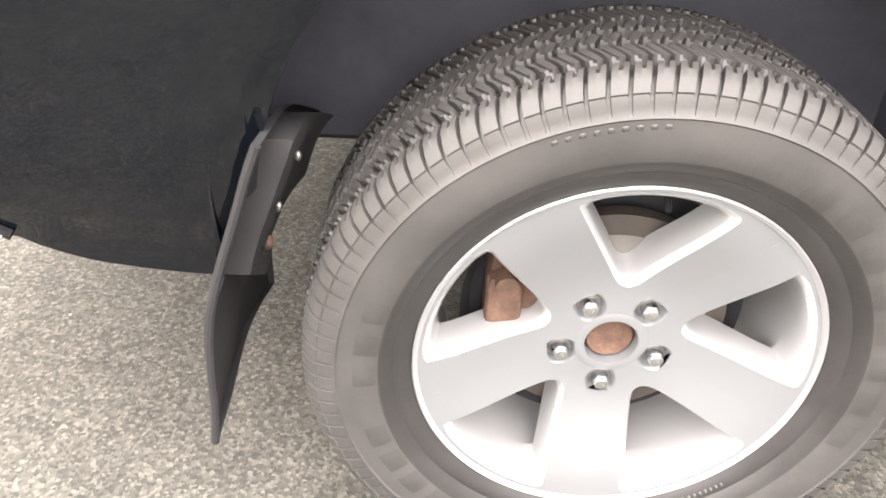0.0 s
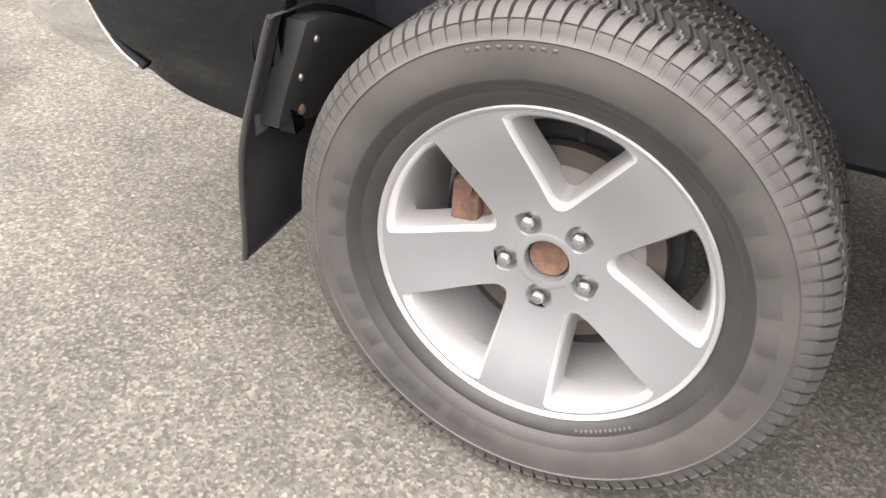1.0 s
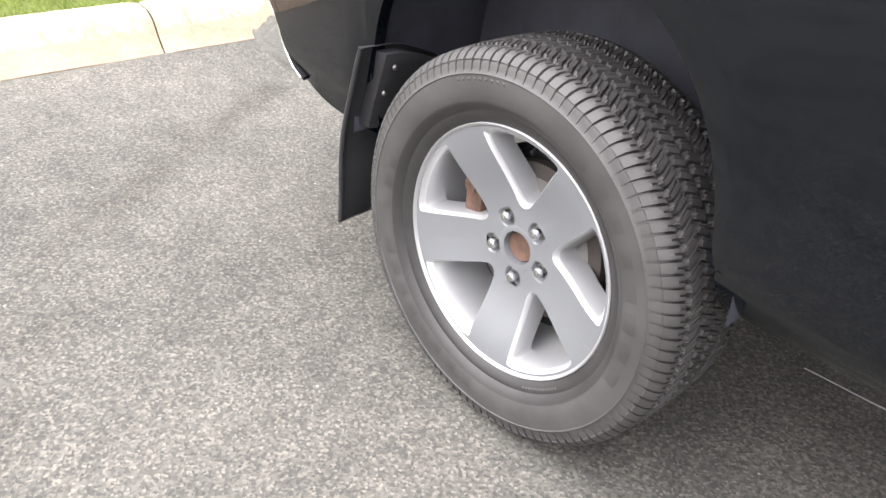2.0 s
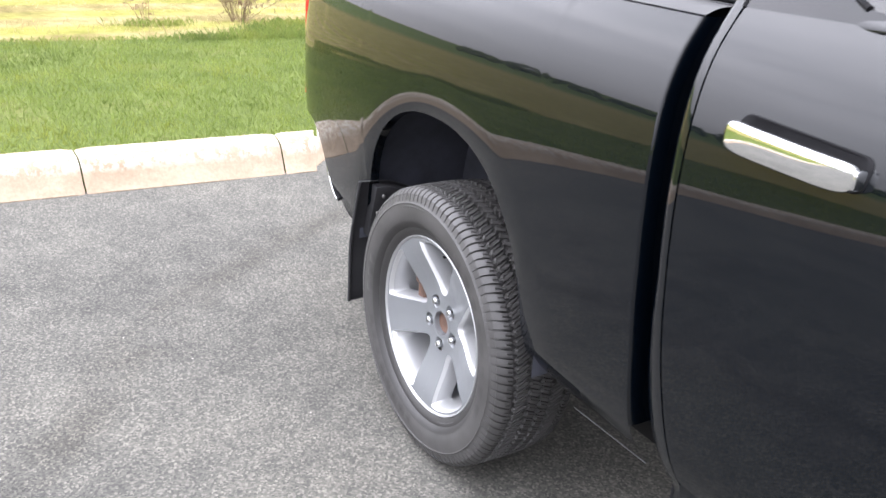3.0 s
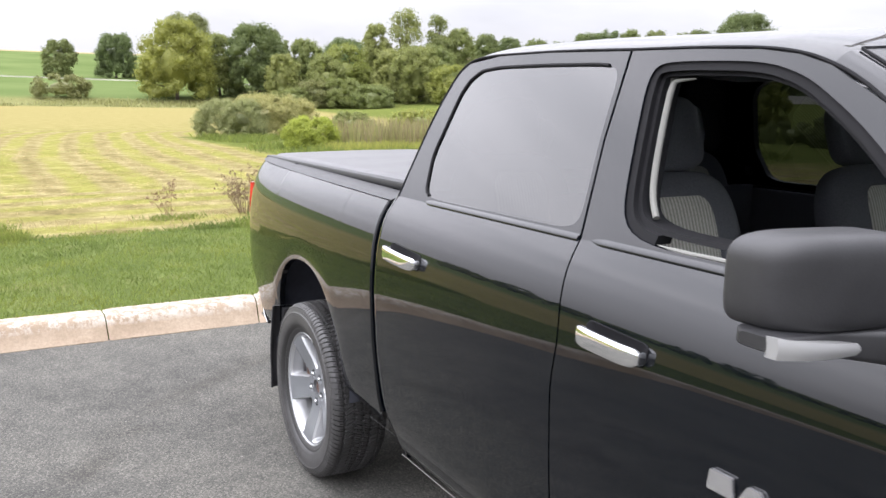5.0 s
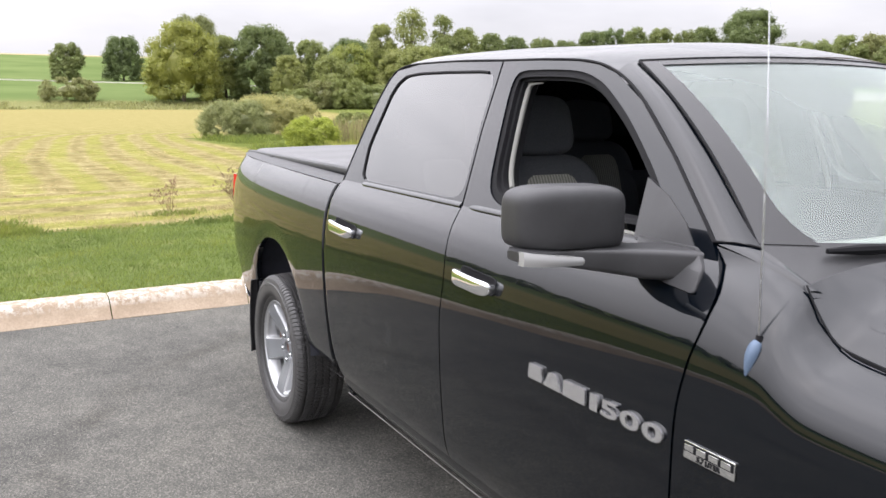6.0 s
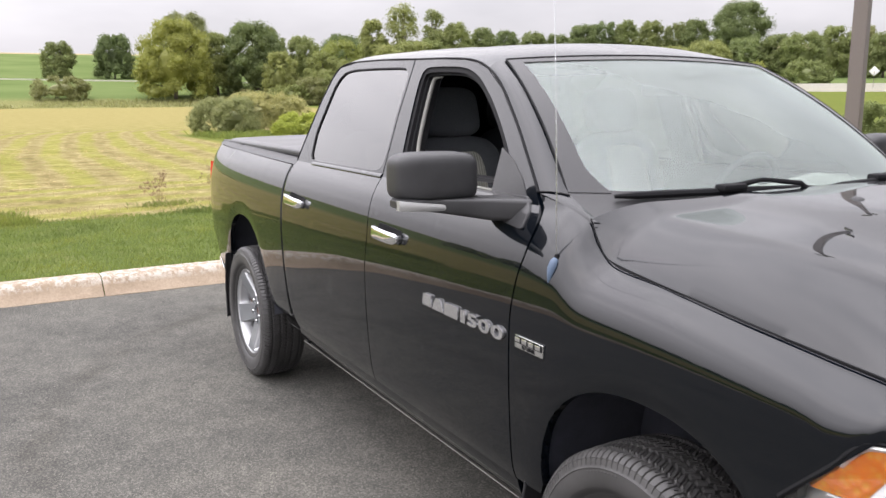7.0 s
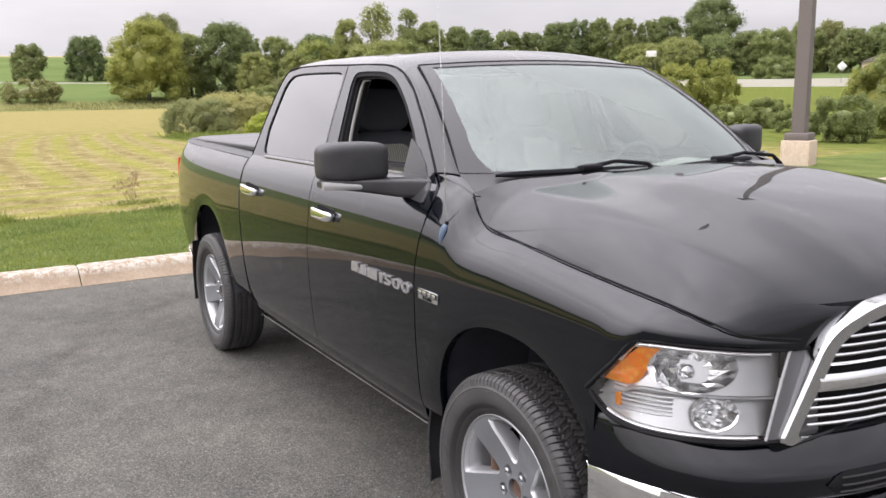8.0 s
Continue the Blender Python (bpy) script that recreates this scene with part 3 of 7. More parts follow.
def kerb_length(y0, y1, tilt=0.0, tilt0=0.0):
    """One cast length of sloped-face kerb, its joints open."""
    prof = [(0.055, -0.05), (0.055, 0.004), (0.020, 0.026), (-0.025, 0.068), (-0.070, 0.114), (-0.10, 0.138), (-0.14, 0.152), (-0.19, 0.158), (-0.335, 0.155), (-0.36, 0.146), (-0.36, -0.05)]
    n = max(6, int((y1 - y0) / 0.05))

    def f(u, v):
        px, pz = prof[round(v * (len(prof) - 1))]
        y = y0 + (y1 - y0) * u
        end = min(u, 1 - u) * (y1 - y0)
        worn = max(0, 0.03 - end) * 0.35
        w = noise.noise((y * 3.1, px * 9, pz * 9)) * 0.005 + noise.noise((y * 14, px * 30, pz * 30)) * 0.0025
        s = 1 if pz > 0 else 0
        return (KERB_X + px + (w - worn * 0.5) * s, y + (tilt * u + tilt0 * (1 - u)) * px, pz + (w * 0.8 - worn) * s)
    return grid(f, n, len(prof) - 1)


def build_kerb():
    base = tagged(new("kerb"), "tan sloped concrete kerb with worn edges and open joints", "kerb", kind="structure")
    cuts = [-31, -27.6, -24.2, -20.8, -17.4, -14.0, -10.6, -7.2, -3.85, -0.51, 0.635, 2.55, 5.9, 9.3, 12.7, 16.1, 19.5, 22.9, 26.3, 29.7]
    for a, b in zip(cuts, cuts[1:]):
        part("kerb_stone", kerb_length(a + 0.004, b - 0.004, -0.16 if b == 0.635 else 0.0, -0.16 if a == 0.635 else 0.0), KERB, base)


build_ground()
build_pavement()
build_kerb()

# ---- the pickup truck ----
TRUCK = thing("pickup_truck", (1.7, 1.0, 0.0), "black crew-cab pickup truck with silver five-spoke wheels and chrome trim", "truck")


def both(name, bm, material, label="", flange=0.018, parent=TRUCK):
    """A body panel on the near side and its mirror image on the far side."""
    if flange:
        thicken(bm, (0, flange, 0))
    other = mirrored(bm)
    ob = part(name, bm, material, parent, label)
    part(name, other, material, parent, label)
    return ob


DOOR_Y = curve([(0.50, 0.075), (0.535, 0.046), (0.56, 0.030), (0.62, 0.013), (0.75, 0.0), (0.9, -0.0085), (1.0, -0.0100), (1.06, -0.0095), (1.12, -0.0070), (1.18, -0.0015),
                (1.22, 0.0035), (1.26, 0.011), (1.30, 0.021), (1.35, 0.040), (1.40, 0.071), (1.43, 0.096)])


def cab_y(z):
    return DOOR_Y(z) if z < 1.43 else 0.096 + (z - 1.43) * 0.405


def glass_y(x, z):
    return 0.096 + (z - 1.43) * 0.405


REAR_EDGE = curve([(0.54, 0.985), (0.66, 0.945), (0.80, 0.915), (1.0, 0.893), (1.145, 0.882), (1.30, 0.872), (1.43, 0.866)])
SPLIT = curve([(0.54, 1.965), (0.9, 1.965), (1.05, 1.962), (1.177, 1.972), (1.30, 1.955), (1.403, 1.936), (1.43, 1.930), (1.68, 1.885), (1.915, 1.868)])
FRONT_EDGE = curve([(0.54, 3.035), (0.7, 3.043), (0.9, 3.048), (1.08, 3.050), (1.22, 3.068), (1.30, 3.088), (1.36, 3.096), (1.41, 3.075), (1.46, 3.020)])
# the seam round the top of the doors: x, z
DRIP = [(0.866, 1.43), (0.876, 1.50), (0.893, 1.60), (0.915, 1.706), (0.948, 1.80), (0.985, 1.872), (1.03, 1.908), (1.11, 1.925), (1.223, 1.930),
        (1.45, 1.929), (1.65, 1.925), (1.878, 1.917), (2.10, 1.911), (2.295, 1.901), (2.40, 1.886), (2.486, 1.860), (2.56, 1.826), (2.626, 1.786), (2.72, 1.718), (2.804, 1.653), (2.90, 1.573), (2.998, 1.490), (3.022, 1.468)]


def BED_IN(x):
    """How far the box side draws in towards the tailgate."""
    return 0.022 + 0.060 * math.exp(-(x + 1.24) / 0.06) + 0.108 * math.exp(-(x + 1.24) / 0.55)


def arch(x, cx, half, top, foot):
    """Height of a wheel opening at x."""
    q = min(1.0, abs(x - cx) / half)
    return foot + (top - foot) * (1 - q ** 2.35) ** (1 / 2.2)


def bed_y(x, z):
    y = DOOR_Y(min(max(z, 0.547), 1.43)) + BED_IN(x)
    r = math.hypot((x + 0.02) / 0.47, (z - 0.56) / 0.50)
    tuck = 0.014 * max(0.0, 0.92 - z) * min(1.0, max(0.0, (0.3 - x) / 0.6))
    return y - 0.004 + tuck + 0.0075 * max(0.0, (1.17 - r) / 0.17) ** 2


BED_LOW = curve([(-1.24, 0.806), (-1.10, 0.802), (-1.02, 0.797), (-0.975, 0.783), (-0.93, 0.748), (-0.895, 0.704), (-0.868, 0.650), (-0.838, 0.597), (-0.80, 0.558), (-0.745, 0.529), (-0.66, 0.510), (-0.47, 0.500)])


def build_bed():
    x0, x1 = -1.235, 0.776
    cx, half, top = -0.02, 0.445, 1.035
    xs = [x0 + 0.01 * k for k in range(6)] + [-1.15 + 0.02 * k for k in range(34)]
    xs += [cx - half * math.cos(math.pi * k / 56) for k in range(57)]
    xs = [x for x in xs if x < 0.5]
    xs = sorted(set(round(x, 5) for x in xs)) + [0.45, 0.50, 0.56, 0.62, 0.68, 0.72, 0.75, 0.77, x1]
    xs = sorted(set(xs))

    def low(x):
        if abs(x - cx) < half:
            return arch(x, cx, half, top, 0.56 if x < cx else 0.60)
        if x < cx:
            return BED_LOW(x)
        return 0.598 - min(0.014, (x - cx - half) * 0.1)

    def f(u, v):
        x = xs[round(u * (len(xs) - 1))]
        zb, zt = low(x), 1.402 + (0.8 - x) * 0.016
        z = zb + (zt - zb) * v
        xx = x
        if x > 0.6:
            xx = x + (x - 0.6) / 0.176 * 0.047 * min(1.0, max(0.0, (1.25 - z) / 0.65))
        return (xx, bed_y(x, z), z)
    bm = grid(f, len(xs) - 1, 26)
    both("bed_side", bm, PAINT, flange=0.03)

    # its front edge rolls round into the gap before the cab
    def roll(u, v):
        z = 0.586 + 0.816 * u
        a = min(1.0, v / 0.7) * math.pi / 2
        x = x1 + 0.047 * min(1.0, max(0.0, (1.25 - z) / 0.65))
        return (x + 0.009 * math.sin(a), bed_y(x1, z) + 0.026 * (1 - math.cos(a)) + 0.05 * max(0.0, v - 0.7) / 0.3, z)
    both("bed_edge", grid(roll, 30, 10), PAINT, flange=0)

    # tucked-under sill below the box, ending in a thin seam
    def tuck(u, v):
        x = 0.44 + 0.385 * u
        return (x, DOOR_Y(0.60) + BED_IN(x) + 0.004 + 0.062 * v ** 1.6, 0.596 - 0.010 * u - 0.095 * v)
    both("bed_sill", grid(tuck, 14, 8), PAINT, flange=0)
    for y in (0.098, 1.902):
        part("sill_seam", tube([(0.60, y, 0.478), (0.84, y, 0.482)], 0.0014, 6), TRIM, TRUCK, "thin metal seam under the bed")
    # folded top rail with its black cap
    bm = grid(lambda u, v: (x0 + 0.02 + (x1 - x0 - 0.02) * u, BED_IN(x0 + 0.02 + (x1 - x0 - 0.02) * u) + 0.082 + 0.115 * v,
                            1.404 + (0.8 - (x0 + (x1 - x0) * u)) * 0.016 + 0.014 * math.sin(min(1, v * 2.2) * math.pi / 2)), 60, 10)
    both("rail_cap", bm, TRIM, "black plastic bed rail cap", flange=0)
    # front wall of the box, facing the cab
    bm = box((0.03, 1.74, 0.66), (0.745, 1.0, 1.03), 0.006)
    part("bed_front_wall", bm, PAINT, TRUCK)
    bm = box((0.04, 1.55, 0.48), (-1.24, 1.0, 1.17), 0.02)
    part("tailgate", bm, PAINT, TRUCK)
    # tail lamps at the rear corners
    for s in (0, 1):
        def tl(u, v):
            a = u * math.pi / 2
            x = -1.152 - 0.083 * math.sin(a)
            y = 0.114 + 0.026 * u + 0.085 * (1 - math.cos(a))
            z = 0.865 + 0.435 * v
            y += (0.03 * max(0, v - 0.75) ** 1.0)
            return (x + 0.003, y + 0.001, z) if not s else (x + 0.003, 2 - y - 0.001, z)
        bm = grid(tl, 10, 12)
        part("tail_lamp", thicken(bm, (0.02, 0.01 if not s else -0.01, 0)), REDLENS, TRUCK, "red tail lamp lens")
    # soft cover over the bed
    def cover(u, v):
        x, y = -1.19 + 1.955 * u, 0.285 + 1.43 * v
        edge = min(v, 1 - v) * 1.43
        sag = 0.004 * math.sin(u * math.pi * 4) ** 2
        return (x, y, 1.462 - 0.016 * math.exp(-(edge / 0.02) ** 2) - sag * min(1, edge * 6) + 0.012 * math.sin(v * math.pi))
    bm = grid(cover, 50, 60)
    part("bed_cover", thicken(bm, (0, 0, -0.03)), VINYL, TRUCK, "black vinyl tonneau cover stretched over the bed")
    for y in (0.258, 1.742):
        bm = box((1.96, 0.05, 0.035), (-0.21, y, 1.437), 0.008)
        part("cover_rail", bm, TRIM, TRUCK, "black cover rail")
        for x in (-1.1, -0.62):
            part("rail_clamp", box((0.05, 0.02, 0.012), (x, y - 0.035 if y < 1 else y + 0.035, 1.437), 0.003), BLACK, TRUCK)


def door(name, xa, xb, outer, inner, label):
    def f(u, v):
        z = 0.555 + (1.432 - 0.555) * v
        return (xa(z) + 0.003 + (xb(z) - xa(z) - 0.006) * u, cab_y(z), z)
    bm = grid(f, 30, 40)
    thicken(bm, (0, 0.03, 0))
    fr = loop_ring(outer, inner, lambda x, z: (x, cab_y(z) - 0.001, z))
    ed = [e for e in fr.edges if e.is_boundary]
    ex = bmesh.ops.extrude_edge_only(fr, edges=ed)
    bmesh.ops.translate(fr, verts=[g for g in ex["geom"] if isinstance(g, bmesh.types.BMVert)], vec=(0, 0.03, 0))
    join(bm, fr)
    other = mirrored(bm)
    ob = part(name, bm, PAINT, TRUCK, label)
    far = part(name, other, PAINT, TRUCK, label)
    return ob, far


def matched(outer, inner, n_seg):
    """Densifies two outlines with equal corner counts to equal lengths."""
    a, b = [], []
    m = len(outer)
    for k in range(m):
        for q in range(n_seg):
            w = q / n_seg
            a.append(tuple((1 - w) * outer[k][i] + w * outer[(k + 1) % m][i] for i in (0, 1)))
            b.append(tuple((1 - w) * inner[k][i] + w * inner[(k + 1) % m][i] for i in (0, 1)))
    return a, b


def smoothed(pts, times):
    """Takes the kinks out of a closed outline."""
    for _ in range(times):
        m = len(pts)
        pts = [tuple(0.25 * pts[k - 1][j] + 0.5 * pts[k][j] + 0.25 * pts[(k + 1) % m][j] for j in (0, 1)) for k in range(m)]
    return pts


def seal(outline, width, parent, name="window_seal", material=None, depth=0.012, proud=0.002):
    """A rubber strip round an opening."""
    n = len(outline)
    c = (sum(p[0] for p in outline) / n, sum(p[1] for p in outline) / n)
    inner = []
    for k in range(n):
        p, q = Vector(outline[k - 1]), Vector(outline[(k + 1) % n])
        d = (q - p).normalized()
        nr = Vector((-d.y, d.x))
        if nr.dot(Vector(c) - Vector(outline[k])) < 0:
            nr = -nr
        inner.append(tuple(Vector(outline[k]) + nr * width))
    bm = loop_ring(outline, inner, lambda x, z: (x, cab_y(max(z, 1.431)) - proud, z))
    bmesh.ops.delete(bm, geom=[f for f in bm.faces if f.calc_center_median().z < 1.462 and f.calc_center_median().x > 2.07], context="FACES")
    thicken(bm, (0, depth, 0))
    return part(name, bm, material or BLACK, parent), inner


def sheet(outline, off, parent, material, name, label=""):
    bm = bmesh.new()
    vs = [bm.verts.new((x, glass_y(x, z) + off, z)) for x, z in outline]
    bm.faces.new(vs)
    bmesh.ops.triangulate(bm, faces=bm.faces)
    return part(name, bm, material, parent, label, smooth=False)


def handle(parent, x0, z0, x1, z1):
    """A chrome pull handle over a recess coloured black for its shade."""
    L = x1 - x0
    y = cab_y((z0 + z1) / 2)
    a = math.atan2(z1 - z0, L)
    turn = Matrix.Rotation(-a, 4, "Y")
    mid = Vector(((x0 + x1) / 2, 0, (z0 + z1) / 2))
    # recess cup: body-coloured in truth, blacked here to stand for shade
    outline = rounded([(-L * 0.50, -0.026), (L * 0.50, -0.024), (L * 0.50, 0.030), (-L * 0.46, 0.032)], 0.02, 5)
    cup = bmesh.new()
    rows = []
    for grow, dy in ((1.03, 0.0), (1.0, -0.0025), (0.94, -0.002), (0.88, 0.0005)):
        ring = []
        for px, pz in outline:
            q = turn @ Vector((px * grow, 0, pz * grow))
            ring.append(cup.verts.new((mid.x + q.x, cab_y(mid.z + q.z) + dy - 0.001, mid.z + q.z)))
        rows.append(ring)
    for a_, b_ in zip(rows, rows[1:]):
        for k in range(len(outline)):
            cup.faces.new((a_[k], a_[(k + 1) % len(outline)], b_[(k + 1) % len(outline)], b_[k]))
    cup.faces.new(rows[-1])
    part("handle_recess_shade", cup, BLACK, parent, "hollow behind the handle, its shade coloured in black")

    def bar(u, v):
        s = u * 2 - 1
        hgt = 0.0240 - 0.001 * s
        off = -0.034 + 0.014 * abs(s) ** 4
        t = v * 2 * math.pi
        cy = math.copysign(abs(math.cos(t)) ** 0.5, math.cos(t)) * 0.012
        cz = math.copysign(abs(math.sin(t)) ** 0.6, math.sin(t)) * hgt
        e = (1 - abs(s) ** 10) ** 0.5 if abs(s) < 1 else 0.0
        p = Vector((s * L / 2, y + off + cy * (0.5 + 0.5 * e), cz * (0.35 + 0.65 * e)))
        q = turn @ Vector((p.x, 0, p.z))
        return (mid.x + q.x, p.y, mid.z + q.z)
    bm = grid(bar, 36, 20)
    bmesh.ops.remove_doubles(bm, verts=bm.verts, dist=0.0002)
    bmesh.ops.holes_fill(bm, edges=[e for e in bm.edges if e.is_boundary])
    part("door_handle", bm, CHROME, parent, "chrome door handle")
    for xx, w in ((x1 - 0.003, 0.009), (x0 + 0.012, 0.014)):
        b = box((w, 0.034, 0.030), (xx, y - 0.012, mid.z + (z1 - z0) / L * (xx - mid.x)), 0.006)
        part("handle_end", b, CHROME, parent)


def build_doors():
    # rear door
    ro = [(0.869, 1.43), (0.895, 1.60), (0.95, 1.80), (0.987, 1.87), (1.04, 1.907), (1.223, 1.926), (1.5, 1.925), (1.862, 1.913), (1.881, 1.68), (1.925, 1.43), (1.5, 1.43)]
    ri = [(1.060, 1.445), (1.012, 1.585), (1.052, 1.80), (1.085, 1.850), (1.14, 1.880), (1.25, 1.889), (1.5, 1.888), (1.846, 1.880), (1.866, 1.68), (1.910, 1.447), (1.5, 1.446)]
    o, i = matched(ro, ri, 8)
    i = smoothed(i, 3)
    rear, far = door("rear_door", REAR_EDGE, SPLIT, o, i, "black rear door with a dark tinted window")
    edge = [Vector((x, glass_y(x, z) - 0.001, z)) for x, z in i[0:64] if x < 1.80 and z > 1.44]
    part("window_seal", tube(edge, 0.0055, 6), BLACK, rear)
    sheet(i, 0.0015, rear, TINT, "window_pane", "dark tinted glass")
    handle(rear, 0.968, 1.250, 1.206, 1.238)
    fi = [(x, z) for x, z in i]
    bm = bmesh.new()
    bm.faces.new([bm.verts.new((x, 2 - glass_y(x, z) - 0.008, z)) for x, z in fi])
    part("window_pane", bm, TINT, far, "dark tinted glass", smooth=False)
    # front door
    fo = [(1.934, 1.43), (1.889, 1.68), (1.872, 1.913), (2.10, 1.907), (2.295, 1.897), (2.40, 1.882), (2.486, 1.856), (2.626, 1.782), (2.804, 1.649), (3.012, 1.474), (3.050, 1.431), (2.5, 1.43)]
    fi = [(2.060, 1.445), (2.005, 1.66), (1.955, 1.878), (2.10, 1.879), (2.27, 1.873), (2.355, 1.861), (2.448, 1.831), (2.600, 1.739), (2.766, 1.607), (2.885, 1.490), (2.888, 1.447), (2.5, 1.446)]
    o, i = matched(fo, fi, 8)
    i = smoothed(i, 10)
    front, far = door("front_door", SPLIT, FRONT_EDGE, o, i, "black front door with its window wound down")
    _, i2 = seal(i, 0.022, front, depth=0.05, proud=-0.006)
    _, i3 = seal(i2, 0.012, front, "window_channel", BLACK, 0.06, -0.022)
    # pale edge of the pillar trim inside the opening
    c = (2.35, 1.62)
    edge = [(x + (c[0] - x) * 0.035, z + (c[1] - z) * 0.035) for x, z in i3]
    edge = [p for p in edge[0:40] if p[0] < 2.10 or p[1] < 1.7]
    for _ in range(10):
        edge = [edge[0]] + [tuple(0.25 * edge[k - 1][j] + 0.5 * edge[k][j] + 0.25 * edge[k + 1][j] for j in (0, 1)) for k in range(1, len(edge) - 1)] + [edge[-1]]
    part("pillar_edge", tube([(x, cab_y(max(z, 1.431)) + 0.040, z) for x, z in edge], [0.0085 * min(1.0, 0.25 + 0.09 * (len(edge) - 1 - k)) for k in range(len(edge))], 8), BEIGE, front, "pale pillar trim edge inside the window")
    # thin bright edge of the weather strip along the sill
    bm = tube([(2.10, cab_y(1.44) + 0.02, 1.446), (2.5, cab_y(1.44) + 0.02, 1.447), (2.86, cab_y(1.44) + 0.02, 1.448)], 0.006, 8)
    part("sill_strip", bm, BEIGE, front, "pale weather strip on the window sill")
    # sail panel where the mirror stands
    bm = bmesh.new()
    tri = [(2.752, 1.590), (2.775, 1.445), (2.98, 1.445), (2.925, 1.50), (2.84, 1.545 + 0.01)]
    bm.faces.new([bm.verts.new((x, cab_y(max(z, 1.431)) - 0.004, z)) for x, z in tri])
    part("sail_panel", thicken(bm, (0, 0.03, 0)), TRIM, front, "black plastic mirror sail panel", smooth=False)
    root = rounded([(2.785, 1.452), (2.835, 1.392), (2.94, 1.368), (3.040, 1.360), (3.030, 1.412), (2.985, 1.452)], 0.010, 4)
    bm = bmesh.new()
    rows = [[bm.verts.new((2.93 + (x - 2.93) * g, cab_y(1.41 + (z - 1.41) * g) - d, 1.41 + (z - 1.41) * g)) for x, z in root] for g, d in ((1.0, -0.004), (0.995, 0.006), (0.97, 0.009), (0.5, 0.009))]
    for a, b in zip(rows, rows[1:]):
        for k in range(len(root)):
            bm.faces.new((a[k], a[(k + 1) % len(root)], b[(k + 1) % len(root)], b[k]))
    bm.faces.new(rows[-1])
    part("mirror_base", bm, TRIM, front, "black plastic root of the door mirror")
    handle(front, 2.070, 1.230, 2.288, 1.222)
    bm = bmesh.new()
    bm.faces.new([bm.verts.new((x, 2 - glass_y(x, z) - 0.008, z)) for x, z in fi])
    part("window_pane", bm, SIDE_GLASS, far, "clear side window glass", smooth=False)
    # belt mouldings
    for a, b, dd in ((1.045, 1.922, rear), (1.936, 2.99, front)):
        bm = grid(lambda u, v: (a + (b - a) * u, cab_y(1.416) + 0.012 - 0.014 * math.sin(v * math.pi) * min(1.0, 0.1 + 12 * u) + 0.012 * v, 1.412 + 0.034 * v), 24, 8)
        part("belt_moulding", thicken(bm, (0, 0.012, 0)), PAINT, dd)
    # rocker below the doors with its pinch line
    def rocker(u, v):
        x = 0.985 + (3.04 - 0.985) * u
        z = 0.552 - 0.115 * v
        return (x, 0.036 + 0.012 * v + 0.075 * v ** 2.5, z)
    bm = grid(rocker, 40, 10)
    both("rocker_panel", bm, PAINT, flange=0.02)
    bm = tube([(1.0, 0.050, 0.478), (2.0, 0.050, 0.478), (3.03, 0.050, 0.478)], 0.0018, 6)
    part("rocker_strip", bm, STEEL, TRUCK, "thin bright sill strip")
    # cab corner behind the rear doors, rounded into the gap before the bed
    def corner(u, v):
        z = 0.45 + 0.99 * u
        a = v * math.pi / 2
        return (REAR_EDGE(z) - 0.002 - (0.046 + 0.10 * min(0.3, max(0.0, 0.95 - z))) * math.sin(a), cab_y(z) + 0.001 + 0.050 * (1 - math.cos(a)), z)
    both("cab_corner", grid(corner, 30, 8), PAINT, flange=0.05)
    # dark panel at the bottom of the gap before the bed
    both("gap_panel", grid(lambda u, v: (0.70 + (REAR_EDGE(0.47 + 0.95 * v) - 0.70) * u, cab_y(0.47 + 0.95 * v) + 0.105, 0.47 + 0.95 * v), 2, 16), BLACK, flange=0)
    part("cab_back", box((0.02, 1.78, 0.94), (0.895, 1.0, 0.95), 0.004), PAINT, TRUCK)
    # body behind the gaps
    for y in (0.055, 1.945):
        part("door_jamb", box((2.12, 0.02, 0.96), (1.985, y + (0.045 if y < 1 else -0.045), 0.935), 0), BLACK, TRUCK)


FEND_TOP = curve([(0.0, 3.02, 0.114, 1.467), (0.05, 3.10, 0.122, 1.449), (0.12, 3.20, 0.129, 1.420), (0.17, 3.255, 0.131, 1.398), (0.21, 3.30, 0.122, 1.345), (0.27, 3.37, 0.118, 1.300),
                  (0.42, 3.60, 0.101, 1.276), (0.56, 3.83, 0.092, 1.252), (0.70, 4.05, 0.095, 1.228), (0.82, 4.24, 0.110, 1.203), (0.90, 4.34, 0.150, 1.172), (0.95, 4.385, 0.200, 1.147), (1.0, 4.44, 0.360, 1.122)])


